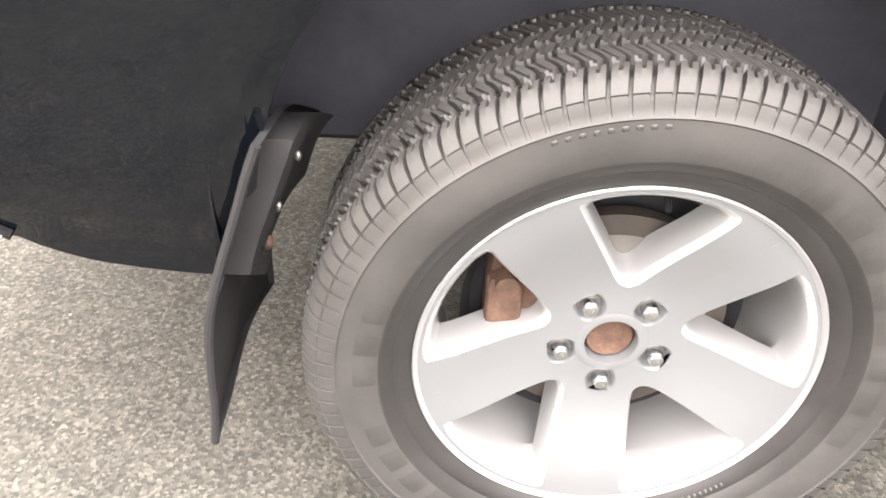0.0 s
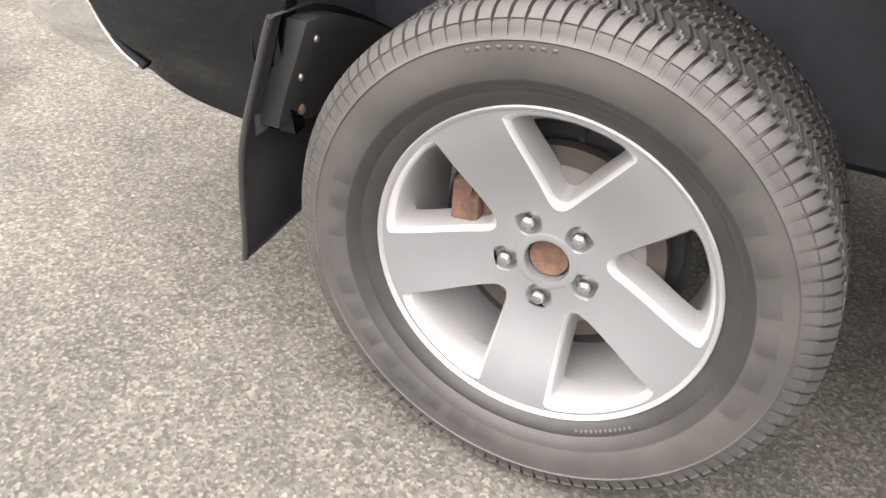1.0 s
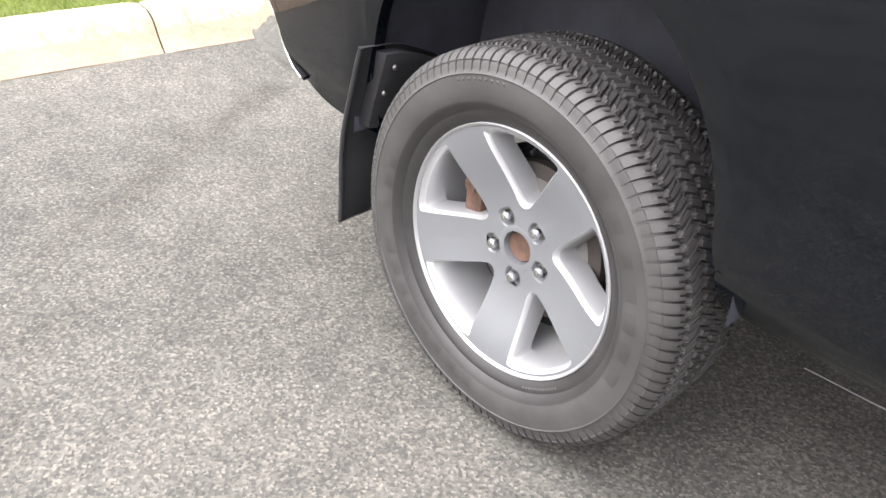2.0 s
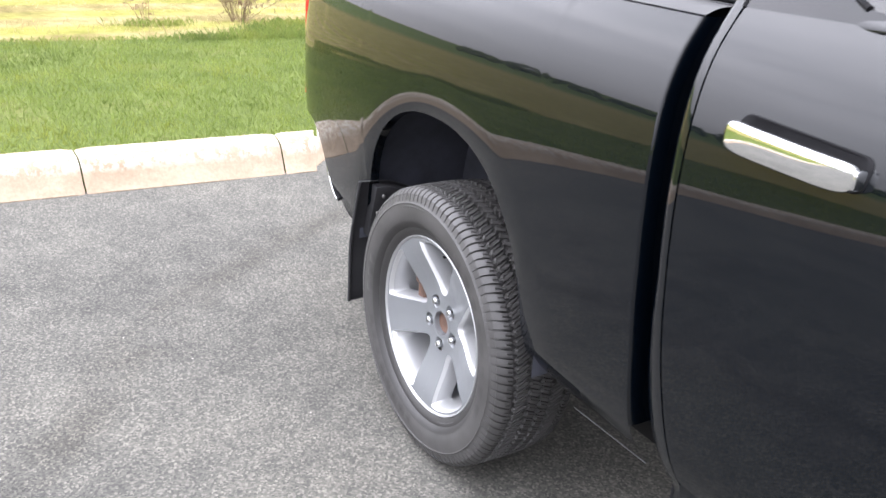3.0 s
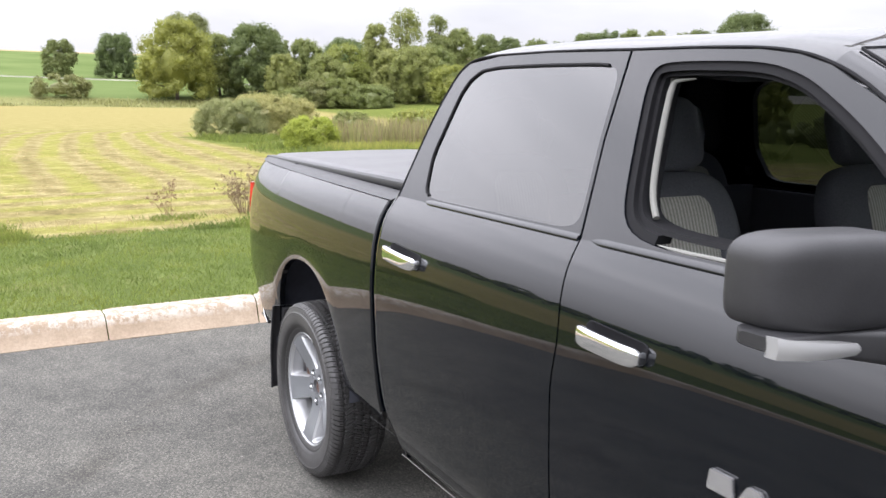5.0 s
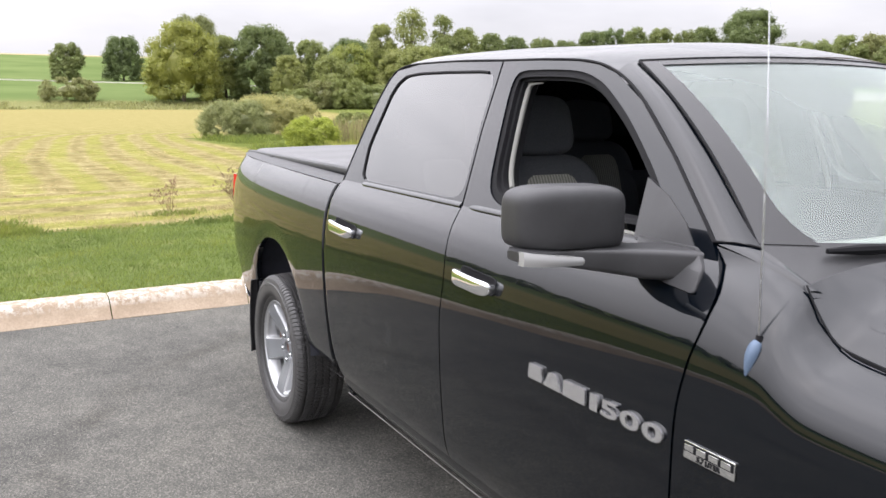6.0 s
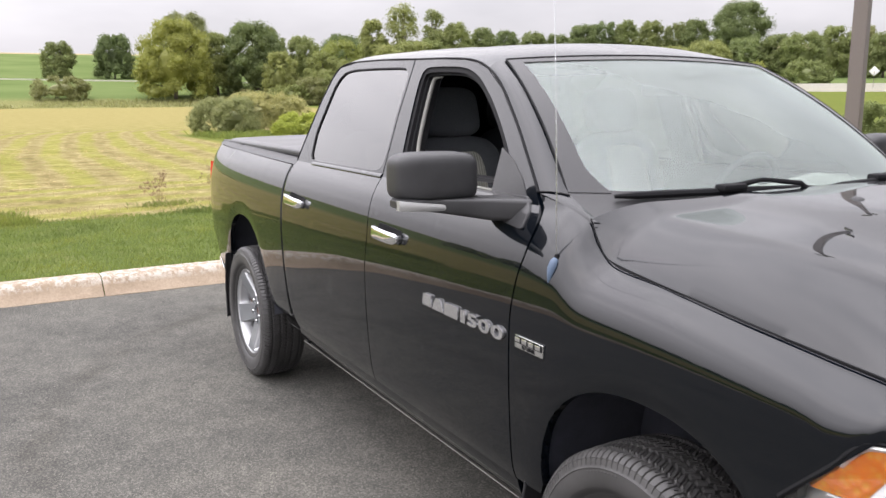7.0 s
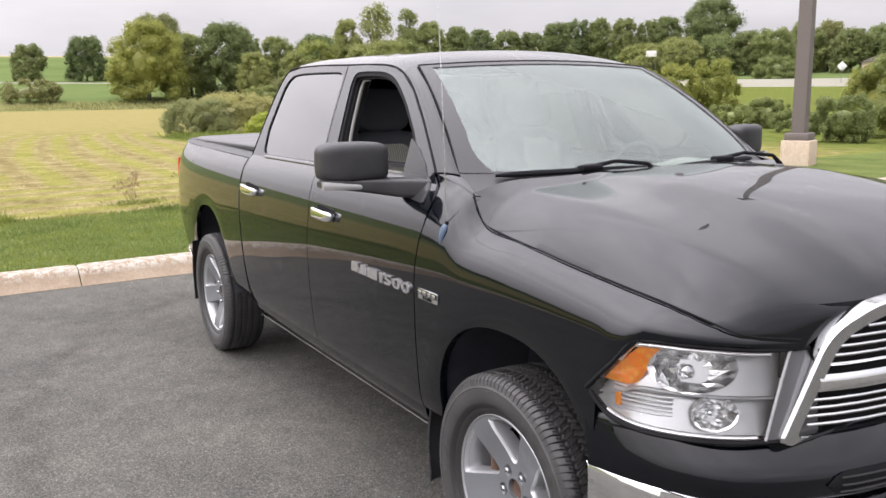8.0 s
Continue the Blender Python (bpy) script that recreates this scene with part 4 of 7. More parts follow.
def build_fender():
    cx, half, top = 3.632, 0.440, 1.005
    xs = [3.054, 3.08, 3.11, 3.14, 3.17] + [cx - half * math.cos(math.pi * k / 50) for k in range(51)]
    nose = [(4.085, 0.985), (4.12, 1.020), (4.16, 1.060), (4.20, 1.102), (4.232, 1.136), (4.29, 1.134), (4.35, 1.130), (4.40, 1.122), (4.44, 1.108)]
    cols = [(x, None) for x in xs if x < 4.06] + nose
    n = len(cols)

    def f(u, v):
        k = round(u * (n - 1))
        x, zb = cols[k]
        if zb is None:
            zb = arch(x, cx, half, top, 0.60) if abs(x - cx) < half else 0.558
        # matching top point at the same x
        lo, hi = 0.0, 1.0
        for _ in range(24):
            mid = (lo + hi) / 2
            if FEND_TOP(mid)[0] < x:
                lo = mid
            else:
                hi = mid
        _, ty, tz = FEND_TOP(lo)
        z1 = max(zb + 0.01, 1.04)
        z = zb + (z1 - zb) * v / 0.4 if v < 0.4 else z1 + (tz - z1) * (v - 0.4) / 0.6
        q = min(1.0, max(0.0, (x - 3.25) / 0.45))
        power = 3.2 + 1.8 * q * q * (3 - 2 * q) - 1.6 * min(1.0, max(0.0, (x - 4.08) / 0.18))
        yb = DOOR_Y(min(zb, 1.1)) if x < 4.0 else LAMP_PLAN(max(x, 4.056)) - 0.004
        s = max(0.0, (z - 1.04) / (tz - 1.04))
        side = DOOR_Y(z) + (ty - DOOR_Y(min(tz, 1.43))) * s ** 5.5
        if x < 4.0:
            y = side
        else:
            zs = max(zb, 1.04)
            y = yb + (ty - yb) * max(0.0, (z - zs) / (tz - zs)) ** power
            w = (x - 4.0) / 0.24
            w = min(1, w * w * (3 - 2 * w)) if w < 1 else 1
            y = (1 - w) * side + w * y
        r = math.hypot((x - cx) / 0.46, (z - 0.56) / 0.49)
        y += 0.004 * max(0.0, (1.15 - r) / 0.15) ** 2 * max(0.0, 1 - max(0.0, (x - 3.93) / 0.14))
        xx = x
        if x < 3.2:
            xx = x + (FRONT_EDGE(min(z, 1.46)) + 0.004 - 3.054) * max(0, 1 - (x - 3.054) / 0.14)
        return (xx, y, z)
    bm = grid(f, n - 1, 40)
    both("front_fender", bm, PAINT, flange=0.03)


LAMP_PLAN = curve([(4.055, -0.012), (4.12, -0.010), (4.18, -0.004), (4.24, 0.018), (4.30, 0.062), (4.36, 0.135), (4.40, 0.210), (4.43, 0.300), (4.455, 0.430)])
HOOD_SEAM = curve([(0.0, 3.25, 0.137, 1.412), (0.05, 3.29, 0.128, 1.362), (0.10, 3.345, 0.122, 1.312), (0.16, 3.42, 0.120, 1.298), (0.35, 3.66, 0.106, 1.274), (0.5, 3.86, 0.098, 1.253),
                   (0.65, 4.06, 0.101, 1.232), (0.80, 4.245, 0.116, 1.207), (0.90, 4.345, 0.156, 1.176), (0.95, 4.39, 0.206, 1.151), (1.0, 4.445, 0.365, 1.127)])
HOOD_MID = curve([(0.0, 3.40, 1.476), (0.16, 3.50, 1.480), (0.35, 3.74, 1.477), (0.5, 3.92, 1.458), (0.65, 4.12, 1.418), (0.80, 4.29, 1.355), (0.90, 4.40, 1.296), (0.95, 4.45, 1.262), (1.0, 4.50, 1.215)])


def build_hood():
    def f(u, v):
        sx, sy, sz = HOOD_SEAM(u)
        mx, mz = HOOD_MID(u)
        t = 1 - abs(2 * v - 1)
        y = sy + (1 - sy) * t if v <= 0.5 else 2 - (sy + (1 - sy) * t)
        edge = 1 - (1 - min(1, t / 0.22)) ** 2.0
        rise = 0.60 * edge + 0.24 * (1 - (1 - t) ** 2)
        dome = 0.16 / (1 + math.exp(-(t - 0.50) / 0.045))
        z = sz + (mz - sz) * min(1.0, rise + dome)
        x = sx + (mx - sx) * (1 - (1 - t) ** 2)
        return (x, y, z)
    bm = grid(f, 60, 96)
    thicken(bm, (0, 0, -0.03))
    part("hood", bm, PAINT, TRUCK, "black glossy hood with a raised middle")
    # dark gap along the hood's edge
    for side in (0, 1):
        pts = [HOOD_SEAM(k / 60) for k in range(61)]
        pts = [(x, (y - 0.004) if not side else 2 - y + 0.004, z + 0.0005) for x, y, z in pts]
        part("hood_gap", tube(pts, 0.0022, 6), BLACK, TRUCK)
    for y in (0.73, 1.27):
        bm = bmesh.new()
        bmesh.ops.create_uvsphere(bm, u_segments=12, v_segments=8, radius=1)
        bmesh.ops.transform(bm, matrix=Matrix.Translation((3.662, y, 1.470)) @ Matrix.Diagonal((0.022, 0.014, 0.011, 1)), verts=bm.verts)
        part("washer_nozzle", bm, TRIM, TRUCK, "black washer nozzle")


def drip_3d():
    return [(x, cab_y(z) + 0.002, z) for x, z in DRIP]


def build_cab():
    D = curve([(i, *p) for i, p in enumerate(drip_3d())])
    last = 15

    def roof(u, v):
        s = u * last
        x, y, z = D(s)
        x2, _, z2 = D(min(last, s + 0.4))
        x1, _, z1 = D(max(0, s - 0.4))
        d = Vector((x2 - x1, 0, z2 - z1)).normalized()
        nrm = Vector((-d.z, 0, d.x))
        t = abs(2 * v - 1)
        c = 0.052 * (1 - t ** 2.2) + 0.020 * (1 - t ** 14)
        bow = 0.06 * (1 - t * t) * max(0, (x - 2.2) / 0.3)
        yy = y + (1 - y) * (1 - t) if v <= 0.5 else 2 - (y + (1 - y) * (1 - t))
        return (x + nrm.x * c + bow, yy, z + nrm.z * c * (1 - 0.35 * max(0, (x - 2.3) / 0.19) if x > 2.3 else 1))

    # finer steps across near the edges
    def ease(v):
        w = abs(2 * v - 1)
        w = 1 - (1 - w) ** 1.8
        return 0.5 + 0.5 * math.copysign(w, v - 0.5)
    bm = grid(lambda u, v: roof(u, ease(v)), 90, 64)
    part("cab_roof", bm, PAINT, TRUCK)
    # drip seam
    for side in (0, 1):
        pts = [(x, (y - 0.002) if not side else 2 - y + 0.002, z) for x, y, z in [D(k * 0.25) for k in range(0, 4 * 22 + 1)]]
        part("roof_seam", tube(pts, 0.0045, 6), BLACK, TRUCK)
    # windscreen pillar, from the seam to the glass
    W = curve([(15, 2.500, 0.336, 1.886), (17, 2.665, 0.292, 1.800), (19, 2.86, 0.238, 1.665), (21, 3.085, 0.172, 1.478), (22, 3.112, 0.166, 1.458)])

    def pillar(u, v):
        s = 15 + 7 * u
        a, b = Vector(D(s)), Vector(W(s))
        p = a.lerp(b, v)
        return p + Vector((0.004, -0.006, 0.010)) * math.sin(v * math.pi)
    bm = grid(pillar, 40, 10)
    both("windscreen_pillar", bm, PAINT, flange=0)
    # windscreen
    def screen(u, v):
        t = 2 * v - 1
        top = Vector((2.502 + 0.060 * (1 - t * t), 1 + t * 0.664, 1.888 + 0.022 * (1 - t * t)))
        bot = Vector((3.088 + 0.265 * (1 - abs(t) ** 2.2), 1 + t * 0.828, 1.468 - 0.008 * (1 - t * t)))
        p = top.lerp(bot, u)
        return p + Vector((0.03, 0, 0.045)) * (4 * u * (1 - u)) * 0.6
    bm = grid(screen, 24, 40)
    part("windscreen", bm, GLASS, TRUCK, "sloping clear windscreen with a green tint")
    # black band and seam round the glass
    top = [Vector(screen(0.0, k / 40)) + Vector((0, 0, 0.003)) for k in range(41)]
    part("screen_seam", tube(top, 0.0045, 6), BLACK, TRUCK)
    for v in (0.0, 1.0):
        part("screen_seam", tube([Vector(screen(k / 24, v)) + Vector((0, 0, 0.002)) for k in range(25)], 0.004, 6), BLACK, TRUCK)
    # black printed border along the sides and the top of the glass
    lift = Vector((0.0025, 0, 0.003))
    for v0, v1 in ((0.0, 0.040), (0.960, 1.0)):
        part("glass_border", grid(lambda u, v: Vector(screen(u, (v0 + (v1 - v0) * v) if u < 0.82 else (v0 + (v1 - v0) * v + (0.028 * ((u - 0.82) / 0.18) ** 2) * (v if v0 == 0.0 else v - 1)))) + lift, 24, 3), FRIT, TRUCK, "black printed edge of the windscreen")
    part("glass_border", grid(lambda u, v: Vector(screen(0.045 * v, 0.041 + 0.918 * u)) + lift, 40, 3), FRIT, TRUCK, "black printed edge of the windscreen")
    # cowl between glass and hood
    def cowl(u, v):
        a = Vector(screen(0.985, u))
        t = 2 * u - 1
        hx, hz = 3.25 + (3.40 - 3.25) * (1 - t * t) ** 0.8, 1.412 + (1.462 - 1.412) * (1 - t * t)
        b = Vector((hx + 0.02, 1 + t * 0.868, hz - 0.022))
        p = a.lerp(b, v)
        p.z -= 0.018 * math.sin(v * math.pi)
        return p
    part("cowl", grid(cowl, 40, 8), TRIM, TRUCK, "black plastic cowl under the windscreen")
    # corner of the fender up to the pillar foot
    def corner(u, v):
        a = Vector(FEND_TOP(0.17 * u))
        b = Vector(W(22)).lerp(Vector((3.275, 0.150, 1.396)), u)
        return a.lerp(b, v) + Vector((0, -0.003, 0.005)) * math.sin(v * math.pi) + Vector((0, 0, 0.004 * v))
    both("pillar_foot", grid(corner, 16, 10), PAINT, flange=0)
    for side in (0, 1):
        pts = [Vector(corner(0.0, k / 10)) + Vector((0, -0.0015, 0.002)) for k in range(11)]
        part("pillar_seam", tube([(p.x, p.y if not side else 2 - p.y, p.z) for p in pts], 0.0028, 6), BLACK, TRUCK)
    # wipers
    for y0, y1, xa, xb in ((0.27, 0.98, 3.18, 3.345), (1.02, 1.62, 3.345, 3.24)):
        pts = [(xa + (xb - xa) * k / 10 + 0.05 * math.sin(k / 10 * math.pi) + 0.01, y0 + (y1 - y0) * k / 10, 1.462 + 0.008 * math.sin(k / 10 * math.pi)) for k in range(11)]
        part("wiper_blade", tube(pts, [0.006] + [0.012] * 9 + [0.006], 8), BLACK, TRUCK, "black wiper blade")
        m = pts[5]
        arm = [(m[0], m[1], m[2] + 0.014), (m[0] + 0.02, m[1] + 0.10, m[2] + 0.032), (m[0] + 0.07, m[1] + 0.22, m[2] + 0.018), (m[0] + 0.08, m[1] + 0.26, m[2] - 0.02)]
        part("wiper_arm", tube(arm, [0.010, 0.007, 0.008, 0.012], 8), BLACK, TRUCK, "black wiper arm")
        part("wiper_hinge", box((0.045, 0.10, 0.022), (m[0], m[1] - 0.01, m[2] + 0.012), 0.008), BLACK, TRUCK)


def build_front():
    # headlamps
    TOPZ = curve([(4.055, 0.952), (4.10, 0.998), (4.16, 1.058), (4.225, 1.128), (4.26, 1.130), (4.35, 1.122), (4.455, 1.098)])
    BOTZ = curve([(4.055, 0.946), (4.09, 0.918), (4.13, 0.900), (4.20, 0.889), (4.30, 0.880), (4.40, 0.868), (4.455, 0.860)])

    def skin(off, inset=0.0, lo=0.0, hi=1.0, back=None):
        off0 = off

        def f(u, v):
            off = off0 if back is None else off0 + (back - off0) * v
            v = lo + (hi - lo) * v
            x = 4.055 + 0.4 * (1 - (1 - u) ** 1.6)
            zb, zt = BOTZ(x) + inset, TOPZ(x) - inset
            if zt < zb:
                zb = zt = (zb + zt) / 2
            y = LAMP_PLAN(x)
            d = Vector((LAMP_PLAN(min(4.455, x + 0.01)) - LAMP_PLAN(max(4.055, x - 0.01)), 0.02, 0)).normalized()
            q = Vector((x, y, zb + (zt - zb) * v)) + Vector((d.x, -d.y, 0)) * off
            q.x -= 0.02 * (v - 0.5)
            return q
        return f

    def bowl(centre, r, depth, axis, seed, wide=1.0):
        """A faceted dish, its flutes cut unevenly."""
        rng = np.random.default_rng(seed)
        bm = bmesh.new()
        q = Vector(axis).to_track_quat("Z", "Y").to_matrix().to_4x4()
        rows, m = [], 18
        for i in range(1, 6):
            a = (i / 5) ** 0.8
            rows.append([bm.verts.new((r * wide * a * math.cos(t + 0.06 * i), r * a * math.sin(t + 0.06 * i), depth * a * a + (0.0022 * rng.normal() if i < 5 else 0.0))) for t in (2 * math.pi * k / m for k in range(m))])
        c = bm.verts.new((0, 0, 0))
        for k in range(m):
            bm.faces.new((c, rows[0][k], rows[0][(k + 1) % m]))
            for i in range(4):
                bm.faces.new((rows[i][k], rows[i + 1][k], rows[i + 1][(k + 1) % m], rows[i][(k + 1) % m]))
        bmesh.ops.transform(bm, matrix=Matrix.Translation(centre) @ q, verts=bm.verts)
        return bm
    for side in (0, 1):
        def put(name, bm, material, parent, label="", smooth=True):
            b2 = mirrored(bm) if side else bm
            if side:
                bm.free()
            return part(name, b2, material, parent, label, smooth)
        bm = grid(skin(-0.062, 0.006), 40, 10)
        housing = put("headlamp", bm, REFLECT, TRUCK, "large clear headlamp with chrome bowls and an amber corner")
        put("headlamp_lens", grid(skin(0.0), 40, 10), LENS, housing, "clear lamp lens")
        # dark rim round the lens
        f = skin(0.001)
        loop = [f(k / 40, 0) for k in range(41)] + [f(1, k / 10) for k in range(1, 11)] + [f(k / 40, 1) for k in range(39, -1, -1)]
        put("lamp_rim", tube(loop, 0.0065, 6), BLACK, housing)
        # amber corner
        am = [(4.115, 0.995), (4.135, 1.018), (4.174, 1.060), (4.222, 1.108), (4.272, 1.107), (4.252, 1.06), (4.222, 1.010), (4.196, 0.998)]
        bm = bmesh.new()
        bm.faces.new([bm.verts.new((x - 0.012, LAMP_PLAN(x) + 0.012, z)) for x, z in am])
        put("amber_reflector", thicken(bm, (-0.012, 0.012, 0)), AMBER, housing, "amber turn signal", smooth=False)
        # mirrored floors of the two chambers, rising to the back
        put("upper_reflector", grid(skin(-0.014, 0.006, 0.47, 0.98, -0.060), 40, 8), REFLECT, housing, "bright upper reflector")
        put("lower_reflector", grid(skin(-0.012, 0.006, 0.03, 0.45, -0.052), 40, 8), REFLECT, housing, "bright lower reflector")
        bezel = skin(0.002, 0.004)
        put("lamp_bezel", grid(lambda u, v: bezel(0.775 + 0.085 * v + (0.225 - 0.085 * v) * u, v), 8, 6), BEZEL, housing, "dark grey bezel beside the grille")
        put("bezel_edge", tube([bezel(0.775 + 0.085 * k / 8, k / 8) for k in range(9)], 0.004, 6), EDGE, housing)
        # divider and bowls
        div = [Vector(skin(-0.014)(k / 20, 0.46)) for k in range(4, 21)]
        put("lamp_divider", tube(div, 0.006, 8), EDGE, housing)
        put("lamp_bowl", bowl((4.290, 0.122, 1.056), 0.066, 0.038, (0.80, -0.55, 0.20), 3, 1.75), BOWL, housing, "faceted upper reflector bowl", smooth=False)
        put("lamp_bowl", bowl((4.335, 0.156, 0.940), 0.046, 0.036, (0.84, -0.50, 0.20), 8, 1.35), BOWL, housing, "faceted lower reflector bowl", smooth=False)
        # bright frame inside the lens
        fl = skin(-0.006, 0.012)
        put("lamp_frame", tube([fl(k / 40, 1) for k in range(8, 33)], 0.0075, 6), REFLECT, housing)
        put("lamp_frame", tube([fl(k / 40, 0) for k in range(4, 31)], 0.0065, 6), REFLECT, housing)
        put("lamp_shade", tube([(4.298, 0.092, 1.052), (4.322, 0.092, 1.058), (4.326, 0.094, 1.060)], [0.020, 0.017, 0.004], 12), SATIN, housing, "bulb shade in the upper bowl")
        for c in ((4.345, 0.142, 0.944),):
            b = bmesh.new()
            bmesh.ops.create_uvsphere(b, u_segments=14, v_segments=10, radius=0.013)
            bmesh.ops.translate(b, vec=c, verts=b.verts)
            put("lamp_bulb", b, CHROME, housing)
        # ribbed lower reflector
        for k in range(8):
            z = 0.905 + 0.012 * k
            pts = [Vector(skin(-0.02)(u, 0.5)) for u in (0.13, 0.2, 0.28, 0.36, 0.44)]
            pts = [Vector((p.x, p.y, z + 0.006 * (4.3 - p.x))) for p in pts]
            put("reflector_rib", tube(pts, 0.0042, 6), REFLECT, housing)
        put("side_marker", box((0.022, 0.010, 0.04), (4.150, 0.012, 0.950), 0.004), AMBER, housing, "small amber side marker")
        # panel closing the lamp behind
        put("lamp_tray", grid(skin(-0.075, -0.004), 40, 2), BLACK, housing)

    def plan(y):
        t = abs(y - 1)
        return FRONT_X(t)
    FRONT_X = curve([(0.0, 4.545), (0.3, 4.530), (0.5, 4.500), (0.62, 4.462), (0.75, 4.405), (0.85, 4.335), (0.93, 4.235), (0.985, 4.13), (1.012, 4.045)])
    ys = [1.012 * math.sin(math.pi / 2 * k / 30) for k in range(-30, 31)]

    def wrap(section, drop=0.0):
        """A bar that follows the nose: section rows of (offset forward, z)."""
        n = len(section) - 1

        def f(u, v):
            y = ys[round(u * 60)]
            o, z = section[round(v * n)]
            z -= drop * (1 - min(1, abs(y)) ** 4)
            return (FRONT_X(abs(y)) + o * (1 - 0.6 * abs(y) ** 6), 1 + y * (1 + o * 0.10), z)
        return grid(f, 60, n)
    # painted upper bumper, below the lamps
    part("bumper_cap", wrap([(-0.07, 0.885), (-0.050, 0.880), (-0.038, 0.869), (-0.012, 0.838), (0.014, 0.806), (0.034, 0.778), (0.043, 0.755), (0.044, 0.735), (0.030, 0.700), (-0.04, 0.680)]), PAINT, TRUCK, "black painted bumper cap")
    part("bumper_groove", wrap([(-0.031, 0.863), (-0.027, 0.861), (-0.025, 0.857)]), BLACK, TRUCK)
    part("front_bumper", wrap([(-0.05, 0.742), (0.02, 0.738), (0.045, 0.728), (0.055, 0.70), (0.055, 0.62), (0.045, 0.56), (0.02, 0.53), (-0.05, 0.52)], 0.06), CHROME, TRUCK, "chrome front bumper")
    part("air_dam", wrap([(-0.08, 0.53), (-0.02, 0.52), (-0.03, 0.42), (-0.10, 0.40)]), TRIM, TRUCK, "black plastic air dam")

    # grille
    def gx(y, z):
        return FRONT_X(abs(y - 1)) + 0.022 - 0.06 * (z - 0.95)
    ou = rounded([(0.415, 1.150, 0.07), (0.285, 0.855, 0.03), (1.715, 0.855, 0.03), (1.585, 1.150, 0.07), (1.42, 1.220, 0.12), (0.58, 1.220, 0.12)], 0.05, 14)
    # outline is (y, z)
    inn = rounded([(0.450, 1.130, 0.06), (0.325, 0.878, 0.025), (1.675, 0.878, 0.025), (1.550, 1.130, 0.06), (1.40, 1.182, 0.10), (0.60, 1.182, 0.10)], 0.04, 14)
    bm = bmesh.new()
    rows = []
    for w, o in ((0.0, -0.045), (0.0, -0.006), (0.08, 0.003), (0.90, 0.006), (1.0, 0.0), (1.0, -0.05)):
        rows.append([bm.verts.new((gx(a[0] + (b[0] - a[0]) * w, a[1]) + o, a[0] + (b[0] - a[0]) * w, a[1] + (b[1] - a[1]) * w)) for a, b in zip(ou, inn)])
    for a, b in zip(rows, rows[1:]):
        for k in range(len(ou)):
            j = (k + 1) % len(ou)
            bm.faces.new((a[k], a[j], b[j], b[k]))
    grille = part("grille", bm, GRILLE, TRUCK, "chrome crosshair grille frame with thin bright bars", smooth=False)
    bm = grid(lambda u, v: (gx(0.33 + 1.34 * u, 1.0) - 0.06, 0.33 + 1.34 * u, 0.85 + 0.36 * v), 20, 2)
    part("grille_backing", bm, BLACK, grille)
    def across(z, r, mat_, name, y0=0.365, y1=1.635):
        pts = [(gx(y0 + (y1 - y0) * k / 16, z) - 0.012, y0 + (y1 - y0) * k / 16, z) for k in range(17)]
        part(name, tube(pts, r, 8), mat_, grille)
    for z in (0.904, 0.927, 0.948, 0.969):
        across(z, 0.0055, CHROME, "grille_bar")
    for z, a in ((1.060, 0.405), (1.083, 0.415), (1.106, 0.430), (1.129, 0.48), (1.152, 0.54), (1.172, 0.60)):
        across(z, 0.0055, CHROME, "grille_bar", a, 2 - a)
    bm = grid(lambda u, v: (gx(0.385 + 1.23 * u, 1.02) + 0.008 * math.sin(v * math.pi), 0.385 + 1.23 * u, 0.992 + 0.046 * v), 20, 6)
    part("grille_crossbar", thicken(bm, (-0.04, 0, 0)), CHROME, grille)
    bm = grid(lambda u, v: (gx(1.0, 1.0) + 0.012 * math.sin(u * math.pi), 0.972 + 0.056 * u, 0.86 + 0.32 * v), 6, 8)
    part("grille_post", thicken(bm, (-0.04, 0, 0)), CHROME, grille)
    # slatted slot in the bumper cap below the grille
    def slot(y, z):
        lean = float(np.interp(z, (0.680, 0.700, 0.735, 0.755, 0.778, 0.806), (-0.04, 0.030, 0.044, 0.043, 0.034, 0.014)))
        return (FRONT_X(abs(y - 1)) + lean * (1 - 0.6 * abs(y - 1) ** 6) + 0.006, y, z)

    def intake(u, v):
        y = 0.40 + 1.20 * u
        q = min(1.0, min(u, 1 - u) / 0.05) ** 0.5
        return slot(y, 0.742 + (v - 0.5) * 0.070 * q)
    lower = part("lower_intake", grid(intake, 48, 4), BLACK, TRUCK, "black slatted slot below the grille")
    for z in (0.722, 0.742, 0.762):
        pts = [Vector(slot(0.44 + 1.12 * k / 24, z)) + Vector((0.003, 0, 0)) for k in range(25)]
        part("intake_slat", tube(pts, 0.003, 6), TRIM, lower)


START = curve([(0.51, -0.752), (0.535, -0.765), (0.562, -0.815), (0.597, -0.852), (0.65, -0.883), (0.704, -0.911), (0.748, -0.948), (0.783, -0.995), (0.80, -1.03)])


